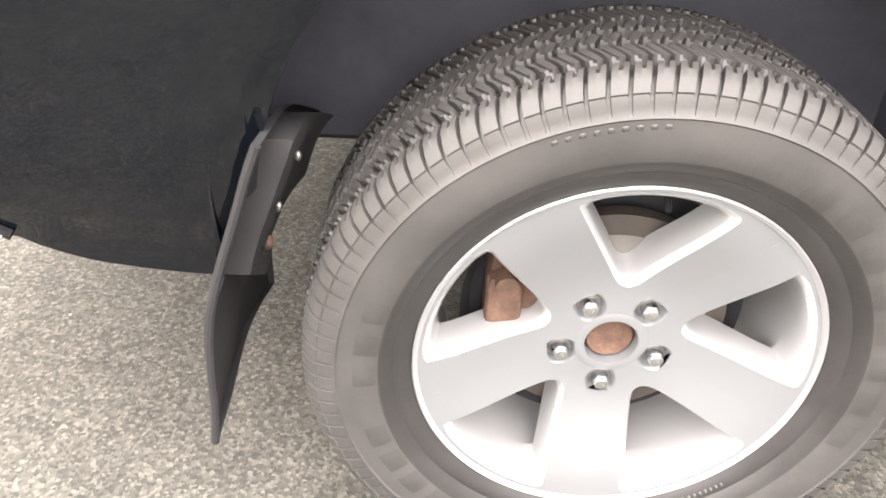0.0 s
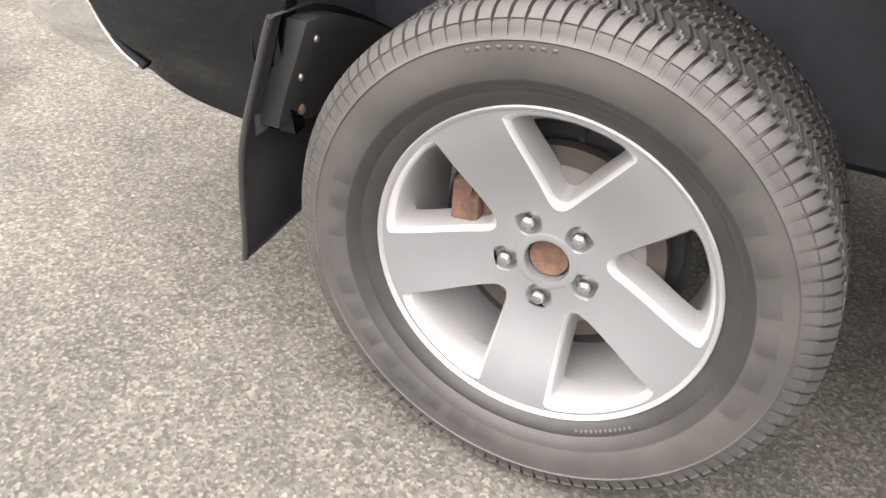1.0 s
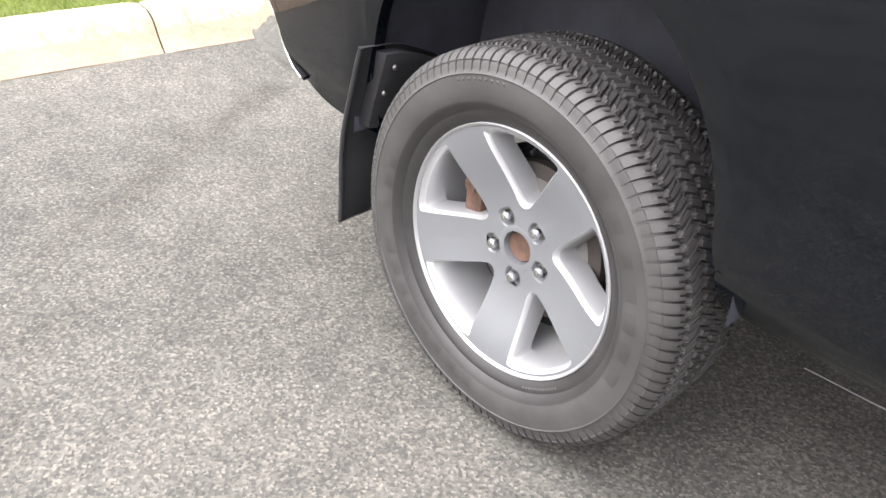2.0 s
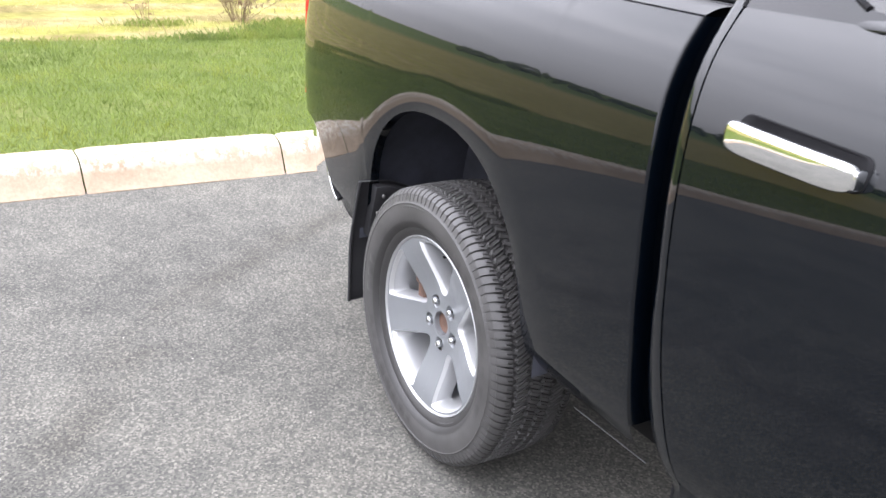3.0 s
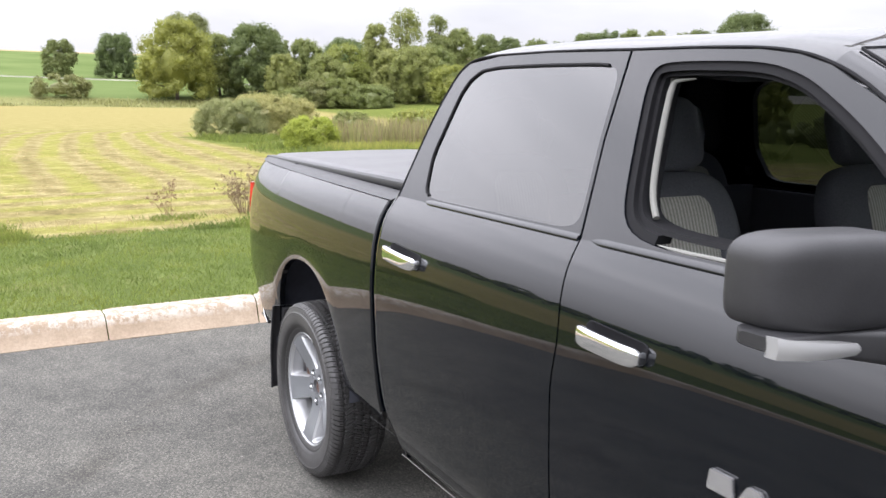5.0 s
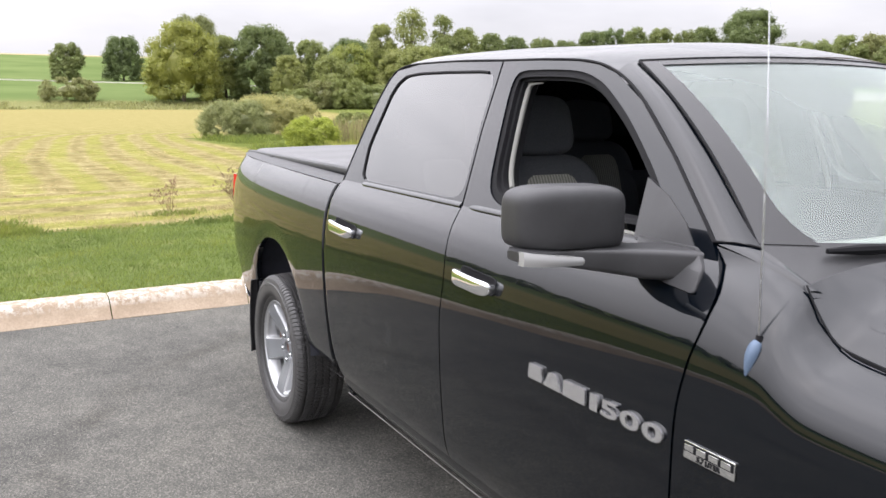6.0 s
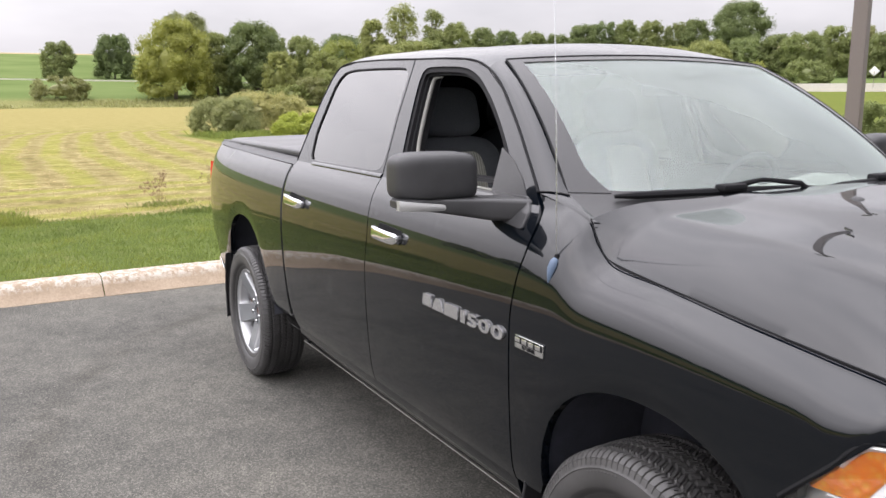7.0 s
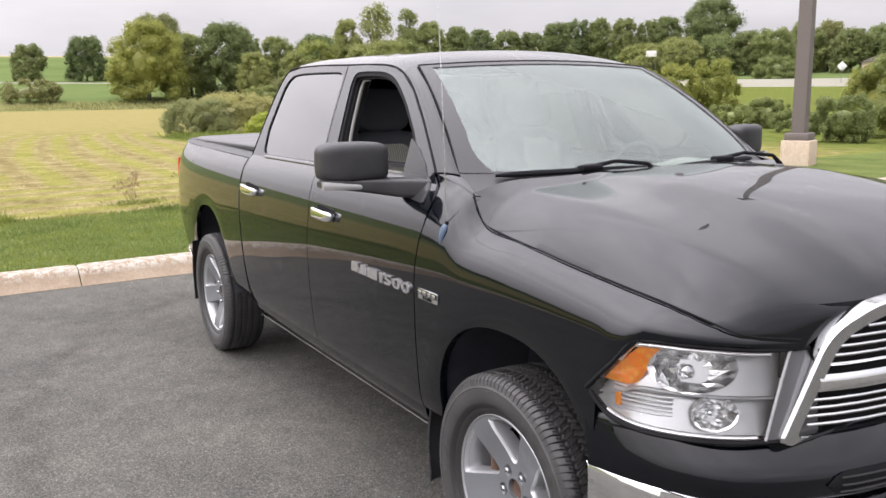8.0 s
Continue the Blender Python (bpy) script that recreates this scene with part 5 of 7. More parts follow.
def build_rear_bumper():
    section = [(0.012, 0.792), (-0.004, 0.794), (-0.012, 0.786), (-0.014, 0.70), (-0.012, 0.60), (-0.004, 0.55), (0.03, 0.515)]
    for side in (0, 1):
        def f(u, v):
            o, z = section[round(v * 6)]
            plan = [(START(z), 0.104), (-1.04, 0.128), (-1.10, 0.142), (-1.145, 0.165), (-1.175, 0.21), (-1.195, 0.30), (-1.205, 0.5), (-1.21, 1.0)]
            i = min(6, int(u * 7))
            w = u * 7 - i
            x = plan[i][0] * (1 - w) + plan[i + 1][0] * w
            y = plan[i][1] * (1 - w) + plan[i + 1][1] * w + o
            rise = 0.07 * min(1.0, max(0.0, (-1.0 - x) / 0.14)) ** 1.5 * (0.80 - z) / 0.28
            return (x + (o if u > 0.4 else 0), y if not side else 2 - y, z + rise)
        part("rear_bumper", thicken(grid(f, 28, 6), (0.0, 0.015 if not side else -0.015, 0)), CHROME, TRUCK, "chrome rear bumper end")
        # rolled lip and the dark gap before the box
        line = [0.548 + 0.238 * k / 14 for k in range(15)]
        for name, dx, dy, r, m in (("bumper_lip", 0.001, 0.094, 0.0036, SATIN), ("bumper_gap", 0.011, 0.099, 0.0075, BLACK)):
            part(name, tube([(START(z) + dx, dy if not side else 2 - dy, z) for z in line], r, 8), m, TRUCK)


build_bed()
build_doors()
build_fender()
build_hood()
build_cab()
build_front()
build_rear_bumper()


# ---- wheels ----
def tyre_mesh():
    """Tread with cut grooves, shoulder lugs and a marked sidewall; axle along y, outer side at negative y."""
    R, half = 0.418, 0.128
    pitch = 108
    # columns of one pitch: steep-walled slits at its start and its middle
    cols = (0.0, 0.02, 0.21, 0.23, 0.37, 0.5, 0.52, 0.67, 0.69, 0.85)
    prof = [(0.266, -0.098), (0.275, -0.108), (0.283, -0.112), (0.290, -0.116), (0.296, -0.1165), (0.300, -0.121), (0.315, -0.131), (0.335, -0.1345), (0.352, -0.1352), (0.3665, -0.1345), (0.3690, -0.1362), (0.3715, -0.1336), (0.380, -0.1310), (0.387, -0.1295), (0.3925, -0.1270)]
    # rows across the tread: (place, groove floor?)
    across = [(-1.0, 0), (-0.93, 0), (-0.84, 0), (-0.75, 0)]
    for c in (-0.66, -0.30, 0.0, 0.30, 0.66):
        across += [(c - 0.058, 0), (c - 0.044, 1), (c + 0.044, 1), (c + 0.058, 0)]
        across += [(c + 0.12, 0), (c + 0.20, 0)] if c < 0.6 else []
    across += [(0.75, 0), (0.84, 0), (0.93, 0), (1.0, 0)]
    rows = [(r, y, None, 0) for r, y in prof]
    for s, g in across:
        a = abs(s)
        rows.append((R - 0.006 * a ** 2 - 0.017 * max(0, (a - 0.80) / 0.20) ** 2.2, s * half, s, g))
    rows += [(r, -y, None, 0) for r, y in reversed(prof)]

    def slant(s):
        """How far a slit runs round the tyre by the time it reaches this place."""
        a = abs(s)
        return (0.45 * (a - 0.66) / 0.34 if a > 0.66 else 0.9 * (0.66 - a) / 0.36 if a > 0.30 else 0.9 - 0.7 * (0.30 - a) / 0.30) * (1 if s < 0 else -1)
    bm = bmesh.new()
    vs = []
    for i in range(pitch * len(cols)):
        q, f = i // len(cols) + cols[i % len(cols)], cols[i % len(cols)]
        first, second = 0.01 < f < 0.22, 0.51 < f < 0.68
        col = []
        for r, y, s, g in rows:
            turn = q
            if s is not None:
                a = abs(s)
                turn += slant(s)
                y += 0.0035 * (1 if f < 0.5 else -1) if g or 0.05 < a < 0.6 else 0.0
                cut = 0.011 * g
                if a > 0.70:
                    cut = max(cut, 0.0095 if first else 0.0045 if second and a < 0.80 else 0.0)
                elif a > 0.34:
                    cut = max(cut, 0.0085 if first else 0.004 if second else 0.0)
                else:
                    cut = max(cut, 0.008 if second else 0.003 if first else 0.0)
                r -= cut
            else:
                turn += slant(1.0 if y > 0 else -1.0)
                if r > 0.378 and first:
                    r -= 0.0022
                    y *= 0.985
            an = 2 * math.pi * turn / pitch
            col.append(bm.verts.new((r * math.cos(an), y, r * math.sin(an))))
        vs.append(col)
    for i in range(len(vs)):
        a, b = vs[i], vs[(i + 1) % len(vs)]
        for j in range(len(rows) - 1):
            f = bm.faces.new((a[j], b[j], b[j + 1], a[j + 1]))
            # bead rings, and groove floors with their shade put into the colour
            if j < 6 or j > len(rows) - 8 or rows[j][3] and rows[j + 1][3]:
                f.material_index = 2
            # slit floors are darkened by colour in the same way
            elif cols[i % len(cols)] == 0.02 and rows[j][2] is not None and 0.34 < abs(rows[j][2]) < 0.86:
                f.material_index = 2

    # raised plain marks on the sidewall, in place of the lettering
    side = curve([(r, y) for r, y in prof])

    def block(a0, a1, r0, r1):
        n, m = 4, 4
        vv = [[None] * (m + 1) for _ in range(n + 1)]
        for k in range(n + 1):
            a = radians(a0 + (a1 - a0) * k / n)
            for q in range(m + 1):
                r = r0 + (r1 - r0) * q / m
                edge = k in (0, n) or q in (0, m)
                vv[k][q] = bm.verts.new((r * math.cos(a), side(r) - (0.0002 if edge else 0.0015), r * math.sin(a)))
        for k in range(n):
            for q in range(m):
                f = bm.faces.new((vv[k][q], vv[k + 1][q], vv[k + 1][q + 1], vv[k][q + 1]))
                f.material_index = 1
    for k in range(8):
        a = 62 - k * 10.6
        block(a, a - 7.0, 0.318, 0.347)
    for k in range(8):
        a = 266 - k * 9.0
        block(a, a - 6.0, 0.318, 0.347)
    for k in range(3):
        a = 184 - k * 9.0
        block(a, a - 5.6, 0.318, 0.347)
    for k in range(9):
        a = 112 - k * 2.4
        block(a, a - 1.2, 0.356, 0.362)
    for k in range(12):
        a = 292 + k * 1.7
        block(a, a + 0.9, 0.2845, 0.289)
    bmesh.ops.recalc_face_normals(bm, faces=bm.faces)
    me = bpy.data.meshes.new("tyre")
    bm.to_mesh(me)
    bm.free()
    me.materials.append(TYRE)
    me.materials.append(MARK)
    me.materials.append(BEAD_GROOVE)
    me.shade_smooth()
    me.set_sharp_from_angle(angle=radians(32))
    return me


LIP_Y = -0.105


def rim_mesh():
    """Five broad flat spokes with sloped windows between, lip and barrel."""
    bm = bmesh.new()
    # lip and barrel
    pr = [(0.2665, 0.012), (0.2715, 0.004), (0.2715, -0.001), (0.2695, -0.003), (0.2660, -0.001), (0.2630, 0.004), (0.2580, 0.012), (0.2520, 0.030), (0.2450, 0.070), (0.236, 0.120), (0.232, 0.190), (0.245, 0.215)]
    lathe([(r, LIP_Y + y) for r, y in pr], 120, bm=bm, mat_index=0)

    def face_y(r):
        t = min(1, max(0, (0.262 - r) / 0.185))
        return LIP_Y + 0.003 + 0.044 * (t * t * (3 - 2 * t)) ** 0.9

    def half_w(r):
        return 0.0455 + (0.0590 - 0.0455) * (r - 0.08) / 0.186
    # window outline in one sector, symmetric about its middle direction
    mid = radians(36)
    right = []
    rs = [0.0965, 0.102, 0.110, 0.125, 0.145, 0.170, 0.195, 0.220, 0.240, 0.2545]
    for r in rs:
        a = math.asin(half_w(r) / r)
        right.append((r, a))
    arc_n = 10
    a_end = right[-1][1]
    loop = []
    nose_r = 0.0925
    first = right[0][1]
    for r, a in right:
        loop.append((r, a))
    for k in range(1, arc_n):
        a = a_end + (2 * mid - 2 * a_end) * k / arc_n
        loop.append((0.2585, a))
    for r, a in reversed(right):
        loop.append((r, 2 * mid - a))
    # rounded nose towards the hub
    for k in range(1, 4):
        a = 2 * mid - first - (2 * mid - 2 * first) * k / 4
        loop.append((nose_r, a))
    cx, cy = 0.185 * math.cos(mid), 0.185 * math.sin(mid)
    flat = resample([(r * math.cos(a), r * math.sin(a)) for r, a in loop], 60)
    for _ in range(3):
        flat = [tuple(0.25 * flat[k - 1][j] + 0.5 * flat[k][j] + 0.25 * flat[(k + 1) % 60][j] for j in (0, 1)) if math.hypot(*flat[k]) < 0.18 else flat[k] for k in range(60)]
    loop = [(math.hypot(*p), math.atan2(p[1], p[0])) for p in flat]
    n = len(loop)
    for s in range(5):
        base = radians(-93 + 72 * s)

        def v3(x, z, y):
            c, d = math.cos(base), math.sin(base)
            return bm.verts.new((x * c - z * d, y, x * d + z * c))
        rings = []
        # outer boundary of the sector: rays from the window's middle
        outer = []
        for r, a in loop:
            px, pz = r * math.cos(a), r * math.sin(a)
            dx, dz = px - cx, pz - cy
            L = math.hypot(dx, dz)
            dx, dz = dx / L, dz / L
            best = 9.0
            # outer circle
            R = 0.2645
            b = cx * dx + cy * dz
            q = b * b - (cx * cx + cy * cy - R * R)
            best = min(best, -b + math.sqrt(q))
            # hub circle
            R = 0.0885
            q = b * b - (cx * cx + cy * cy - R * R)
            if q > 0 and -b - math.sqrt(q) > 0:
                best = min(best, -b - math.sqrt(q))
            # the two spoke middles: z = 0 and the line at 72 degrees
            if dz < -1e-9:
                best = min(best, -cy / dz)
            sn, cs = math.sin(2 * mid), math.cos(2 * mid)
            den = dx * sn - dz * cs
            if den < -1e-9:
                best = min(best, -(cx * sn - cy * cs) / den)
            outer.append((cx + dx * best, cy + dz * best))
        for ca in (0.0, 2 * mid):
            corner = (0.2645 * math.cos(ca), 0.2645 * math.sin(ca))
            k = min(range(n), key=lambda i: math.hypot(outer[i][0] - corner[0], outer[i][1] - corner[1]))
            outer[k] = corner
            corner = (0.0885 * math.cos(ca), 0.0885 * math.sin(ca))
            k = min(range(n), key=lambda i: math.hypot(outer[i][0] - corner[0], outer[i][1] - corner[1]))
            outer[k] = corner
        for w in (0.0, 0.5, 0.85):
            ring = []
            for (ox, oz), (r, a) in zip(outer, loop):
                px, pz = r * math.cos(a), r * math.sin(a)
                x, z = ox + (px - ox) * w, oz + (pz - oz) * w
                ring.append(v3(x, z, face_y(math.hypot(x, z))))
            rings.append(ring)
        # bright rolled edge, then the sloped wall of the window
        for grow, dy in ((1.0, 0.0), (0.975, 0.0025), (0.895, 0.012), (0.82, 0.045), (0.78, 0.062)):
            ring = []
            for r, a in loop:
                px, pz = r * math.cos(a), r * math.sin(a)
                x, z = cx + (px - cx) * grow, cy + (pz - cy) * grow
                ring.append(v3(x, z, face_y(r) + dy))
            rings.append(ring)
        for k, (a, b) in enumerate(zip(rings, rings[1:])):
            for i in range(n):
                j = (i + 1) % n
                f = bm.faces.new((a[i], a[j], b[j], b[i]))
                f.material_index = 1 if k < 3 else 2 if k < 5 else 0
    bmesh.ops.remove_doubles(bm, verts=bm.verts, dist=0.0006)
    # bore in the middle
    def hub(u, v):
        r = 0.0885 - (0.0885 - 0.046) * v
        a = 2 * math.pi * u
        x, z = r * math.cos(a), r * math.sin(a)
        y = face_y(r)
        for s in range(5):
            b = radians(-93 + 72 * s)
            ex, ez = x - 0.0705 * math.cos(b), z - 0.0705 * math.sin(b)
            along = ex * math.cos(b) + ez * math.sin(b)
            d = math.hypot(along / 1.12, -ex * math.sin(b) + ez * math.cos(b))
            if d < 0.0225:
                w = min(1, (0.0225 - d) / 0.008)
                y += 0.012 * w * w * (3 - 2 * w)
        return (x, y, z)
    grid(hub, 240, 26, bm, True, 1)
    y0 = face_y(0.047)
    lathe([(0.050, y0 - 0.0005), (0.045, y0 - 0.002), (0.037, y0 - 0.001), (0.035, y0 + 0.03)], 40, bm=bm, mat_index=1)
    bmesh.ops.recalc_face_normals(bm, faces=bm.faces)
    me = bpy.data.meshes.new("wheel")
    bm.to_mesh(me)
    bm.free()
    for m in (RIM, FACE, EDGE):
        me.materials.append(m)
    me.shade_smooth()
    me.set_sharp_from_angle(angle=radians(30))
    return me


def small(bm, name, material):
    bmesh.ops.recalc_face_normals(bm, faces=bm.faces)
    me = bpy.data.meshes.new(name)
    bm.to_mesh(me)
    bm.free()
    me.materials.append(material)
    me.shade_smooth()
    me.set_sharp_from_angle(angle=radians(35))
    return me


def nut_mesh():
    bm = bmesh.new()
    rings = []
    for r, y, six in ((0.0125, 0.012, 0), (0.0122, -0.004, 1), (0.0118, -0.010, 1), (0.0085, -0.0145, 0), (0.004, -0.016, 0)):
        ring = []
        for k in range(24):
            a = 2 * math.pi * k / 24
            rr = r * (0.93 + 0.07 * abs(math.cos(3 * a))) if six else r
            ring.append(bm.verts.new((rr * math.cos(a), y, rr * math.sin(a))))
        rings.append(ring)
    for a, b in zip(rings, rings[1:]):
        for k in range(24):
            bm.faces.new((a[k], a[(k + 1) % 24], b[(k + 1) % 24], b[k]))
    bm.faces.new(rings[-1])
    return small(bm, "lug_nut", SATIN)


def caliper_mesh():
    bm = box((0.075, 0.09, 0.17), (-0.135, 0.02, 0.035), 0.014)
    box((0.05, 0.03, 0.11), (-0.150, -0.030, 0.035), 0.01, bm=bm)
    for z in (-0.02, 0.085):
        lathe([(0.016, -0.058), (0.016, -0.03)], 14, (-0.15, 0, z), bm)
        lathe([(0.0005, -0.058), (0.016, -0.058)], 14, (-0.15, 0, z), bm)
    return small(bm, "brake_caliper", RUST)


TYRE_ME, RIM_ME, NUT_ME, CAL_ME = tyre_mesh(), rim_mesh(), nut_mesh(), caliper_mesh()
DISC_ME = small(lathe([(0.095, 0.022), (0.10, 0.0), (0.172, 0.0), (0.172, 0.024), (0.1, 0.024)], 64), "brake_disc", IRON)
RING_ME = small(lathe([(0.104, -0.002), (0.142, -0.002)], 64), "brake_face", STEEL)
SHIELD_ME = small(lathe([(0.02, 0.04), (0.19, 0.04), (0.205, 0.02)], 48), "brake_shield", DARK)
HUB_ME = small(lathe([(0.0005, 0.012), (0.027, 0.012), (0.031, 0.010), (0.0345, 0.014), (0.0348, 0.03)], 32), "axle_end", RUST)
POCKET_ME = small(lathe([(0.0165, 0.0110), (0.0150, 0.0112), (0.0001, 0.0113)], 24), "nut_pocket", STEEL)
DRUM_ME = small(lathe([(0.04, 0.0), (0.09, -0.004), (0.095, 0.02)], 40), "hub_flange", RUST)


def wheel(at, turn=0.0, spin=0.0):
    w = new("wheel", RIM_ME)
    w.parent = TRUCK
    w.matrix_parent_inverse = Matrix.Translation(TRUCK.location).inverted()
    w.matrix_basis = Matrix.Translation(at) @ Matrix.Rotation(turn, 4, "Z") @ Matrix.Rotation(spin, 4, "Y")
    tagged(w, "silver five-spoke alloy wheel with a grey face")

    def sub(name, me, loc=(0, 0, 0), label=""):
        o = new(name, me)
        o.parent = w
        o.matrix_basis = Matrix.Translation(loc) @ Matrix.Rotation(-spin if name == "brake_caliper" else 0, 4, "Y")
        if label:
            tagged(o, label)
        return o
    sub("tyre", TYRE_ME, label="dusty black all-terrain tyre with raised sidewall marks")
    for s in range(5):
        a = radians(-93 + 72 * s)
        sub("nut_pocket", POCKET_ME, (0.06985 * math.cos(a), LIP_Y + 0.0455, 0.06985 * math.sin(a)))
        sub("lug_nut", NUT_ME, (0.06985 * math.cos(a), LIP_Y + 0.0515, 0.06985 * math.sin(a)), "chrome lug nut")
    sub("axle_end", HUB_ME, (0, LIP_Y + 0.048, 0), "rusty bare axle end")
    sub("hub_flange", DRUM_ME, (0, LIP_Y + 0.10, 0))
    sub("brake_disc", DISC_ME, (0, -0.005, 0), "dark iron brake disc with rust")
    sub("brake_face", RING_ME, (0, -0.005, 0), "worn bright brake disc face")
    sub("brake_shield", SHIELD_ME, (0, 0, 0))
    sub("brake_caliper", CAL_ME, (0, 0.0, 0), "rusty brake caliper")
    part("valve_stem", tube([(0.028, LIP_Y + 0.050, 0.242), (0.026, LIP_Y + 0.022, 0.226)], 0.0045, 8), BLACK, w)
    return w


WY = 0.145
wheel((0.0, WY, 0.415))
wheel((3.569, WY, 0.415), 0.0, radians(-4))
wheel((0.0, 2 - WY, 0.415), math.pi)
wheel((3.569, 2 - WY, 0.415), math.pi)


# ---- under the body ----
def liner(cx, half, top, low=0.57):
    def f(u, v):
        a = math.pi * u
        return (cx - (half + 0.05) * math.cos(a), 0.058 + 0.40 * v, 0.57 + (top - 0.57 + 0.05) * math.sin(a) ** 0.75 if 0 < u < 1 else low)
    bm = grid(f, 40, 8)
    # inner wall
    join(bm, grid(lambda u, v: (cx - 0.62 + 1.24 * u, 0.455, low + 0.03 + (1.12 - low) * v), 6, 4))
    other = mirrored(bm)
    part("wheel_liner", bm, LINER, TRUCK)
    part("wheel_liner", other, LINER, TRUCK)


liner(-0.02, 0.445, 1.035, 0.50)
liner(3.632, 0.44, 1.005)
part("frame", box((5.0, 0.95, 0.16), (1.6, 1.0, 0.56), 0.02), DARK, TRUCK)
part("floor_pan", box((2.0, 1.80, 0.06), (2.05, 1.0, 0.60), 0.01), DARK, TRUCK)
part("bed_floor", box((1.95, 1.06, 0.05), (-0.2, 1.0, 0.72), 0.01), DARK, TRUCK)
part("bed_liner_wall", box((1.95, 0.03, 0.30), (-0.2, 0.215, 1.22), 0.0), DARK, TRUCK)
part("bed_liner_wall", box((1.95, 0.03, 0.30), (-0.2, 1.785, 1.22), 0.0), DARK, TRUCK)
part("engine_bay", box((1.05, 1.0, 0.5), (3.75, 1.0, 0.80), 0.02), DARK, TRUCK)
part("rear_axle", tube([(0, 0.25, 0.415), (0, 1.0, 0.415), (0, 1.75, 0.415)], [0.06, 0.09, 0.06], 14), RUST, TRUCK, "rusty rear axle")


def mud_flap(xt, xb, top, foot, y0, y1, bolt=True):
    """A hanging rubber flap with a folded edge, a bracket and its screws."""
    def f(u, v):
        x = xt + (xb - xt) * v ** 0.8 - 0.016 * math.sin(v * math.pi)
        curl = 0.02 * (1 - u) ** 3
        y = y0 + (y1 - y0) * u + 0.012 * v
        dip = (0.16 if bolt else 0.22) * max(0.0, u - 0.25) ** 1.3 * (1 - v) ** 2
        return (x + curl + 0.05 * u + 0.006 * math.sin(u * 6) + 0.004 * math.sin(v * 9 + u * 4), y, top + (foot - top) * v + 0.03 * v * u - dip)
    bm = grid(f, 14, 20)
    thicken(bm, (0.010, 0, 0))
    tube([Vector(f(0, k / 12)) + Vector((0.006, 0, 0)) for k in range(13)], 0.006, 8, bm)
    other = mirrored(bm)
    a = part("mud_flap", bm, FLAP, TRUCK, "black rubber mud flap with rusty screws")
    part("mud_flap", other, FLAP, TRUCK, "black rubber mud flap with rusty screws")
    if bolt:
        # moulded plate that clamps the flap against the wheel housing
        def plate(u, v):
            p = Vector(f(0.13 + 0.85 * u, 0.03 + (0.45 - 0.10 * abs(u - 0.35)) * v))
            edge = min(u, 1 - u, v, 1 - v)
            return tuple(p + Vector((0.040 + 0.008 * min(1.0, edge / 0.10), 0, 0)))
        part("bracket", thicken(grid(plate, 16, 14), (-0.038, 0, 0)), FLAP, a, "moulded black plastic bracket")
        for u, v, m in ((0.20, 0.10, STEEL), (0.26, 0.40, RUST), (0.17, 0.24, STEEL)):
            b = bmesh.new()
            bmesh.ops.create_uvsphere(b, u_segments=10, v_segments=8, radius=0.010 if u > 0.2 else 0.0065)
            bmesh.ops.scale(b, vec=(0.7, 0.9, 1), verts=b.verts)
            bmesh.ops.translate(b, vec=Vector(f(u, v)) + Vector((0.050 if u > 0.08 else 0.014, 0, 0)), verts=b.verts)
            part("flap_screw", b, m, a, "rusty screw head" if m is RUST else "steel screw head")
    return a


mud_flap(-0.474, -0.568, 0.725, 0.255, 0.024, 0.36)
mud_flap(3.090, 3.035, 0.66, 0.25, 0.030, 0.27, False)


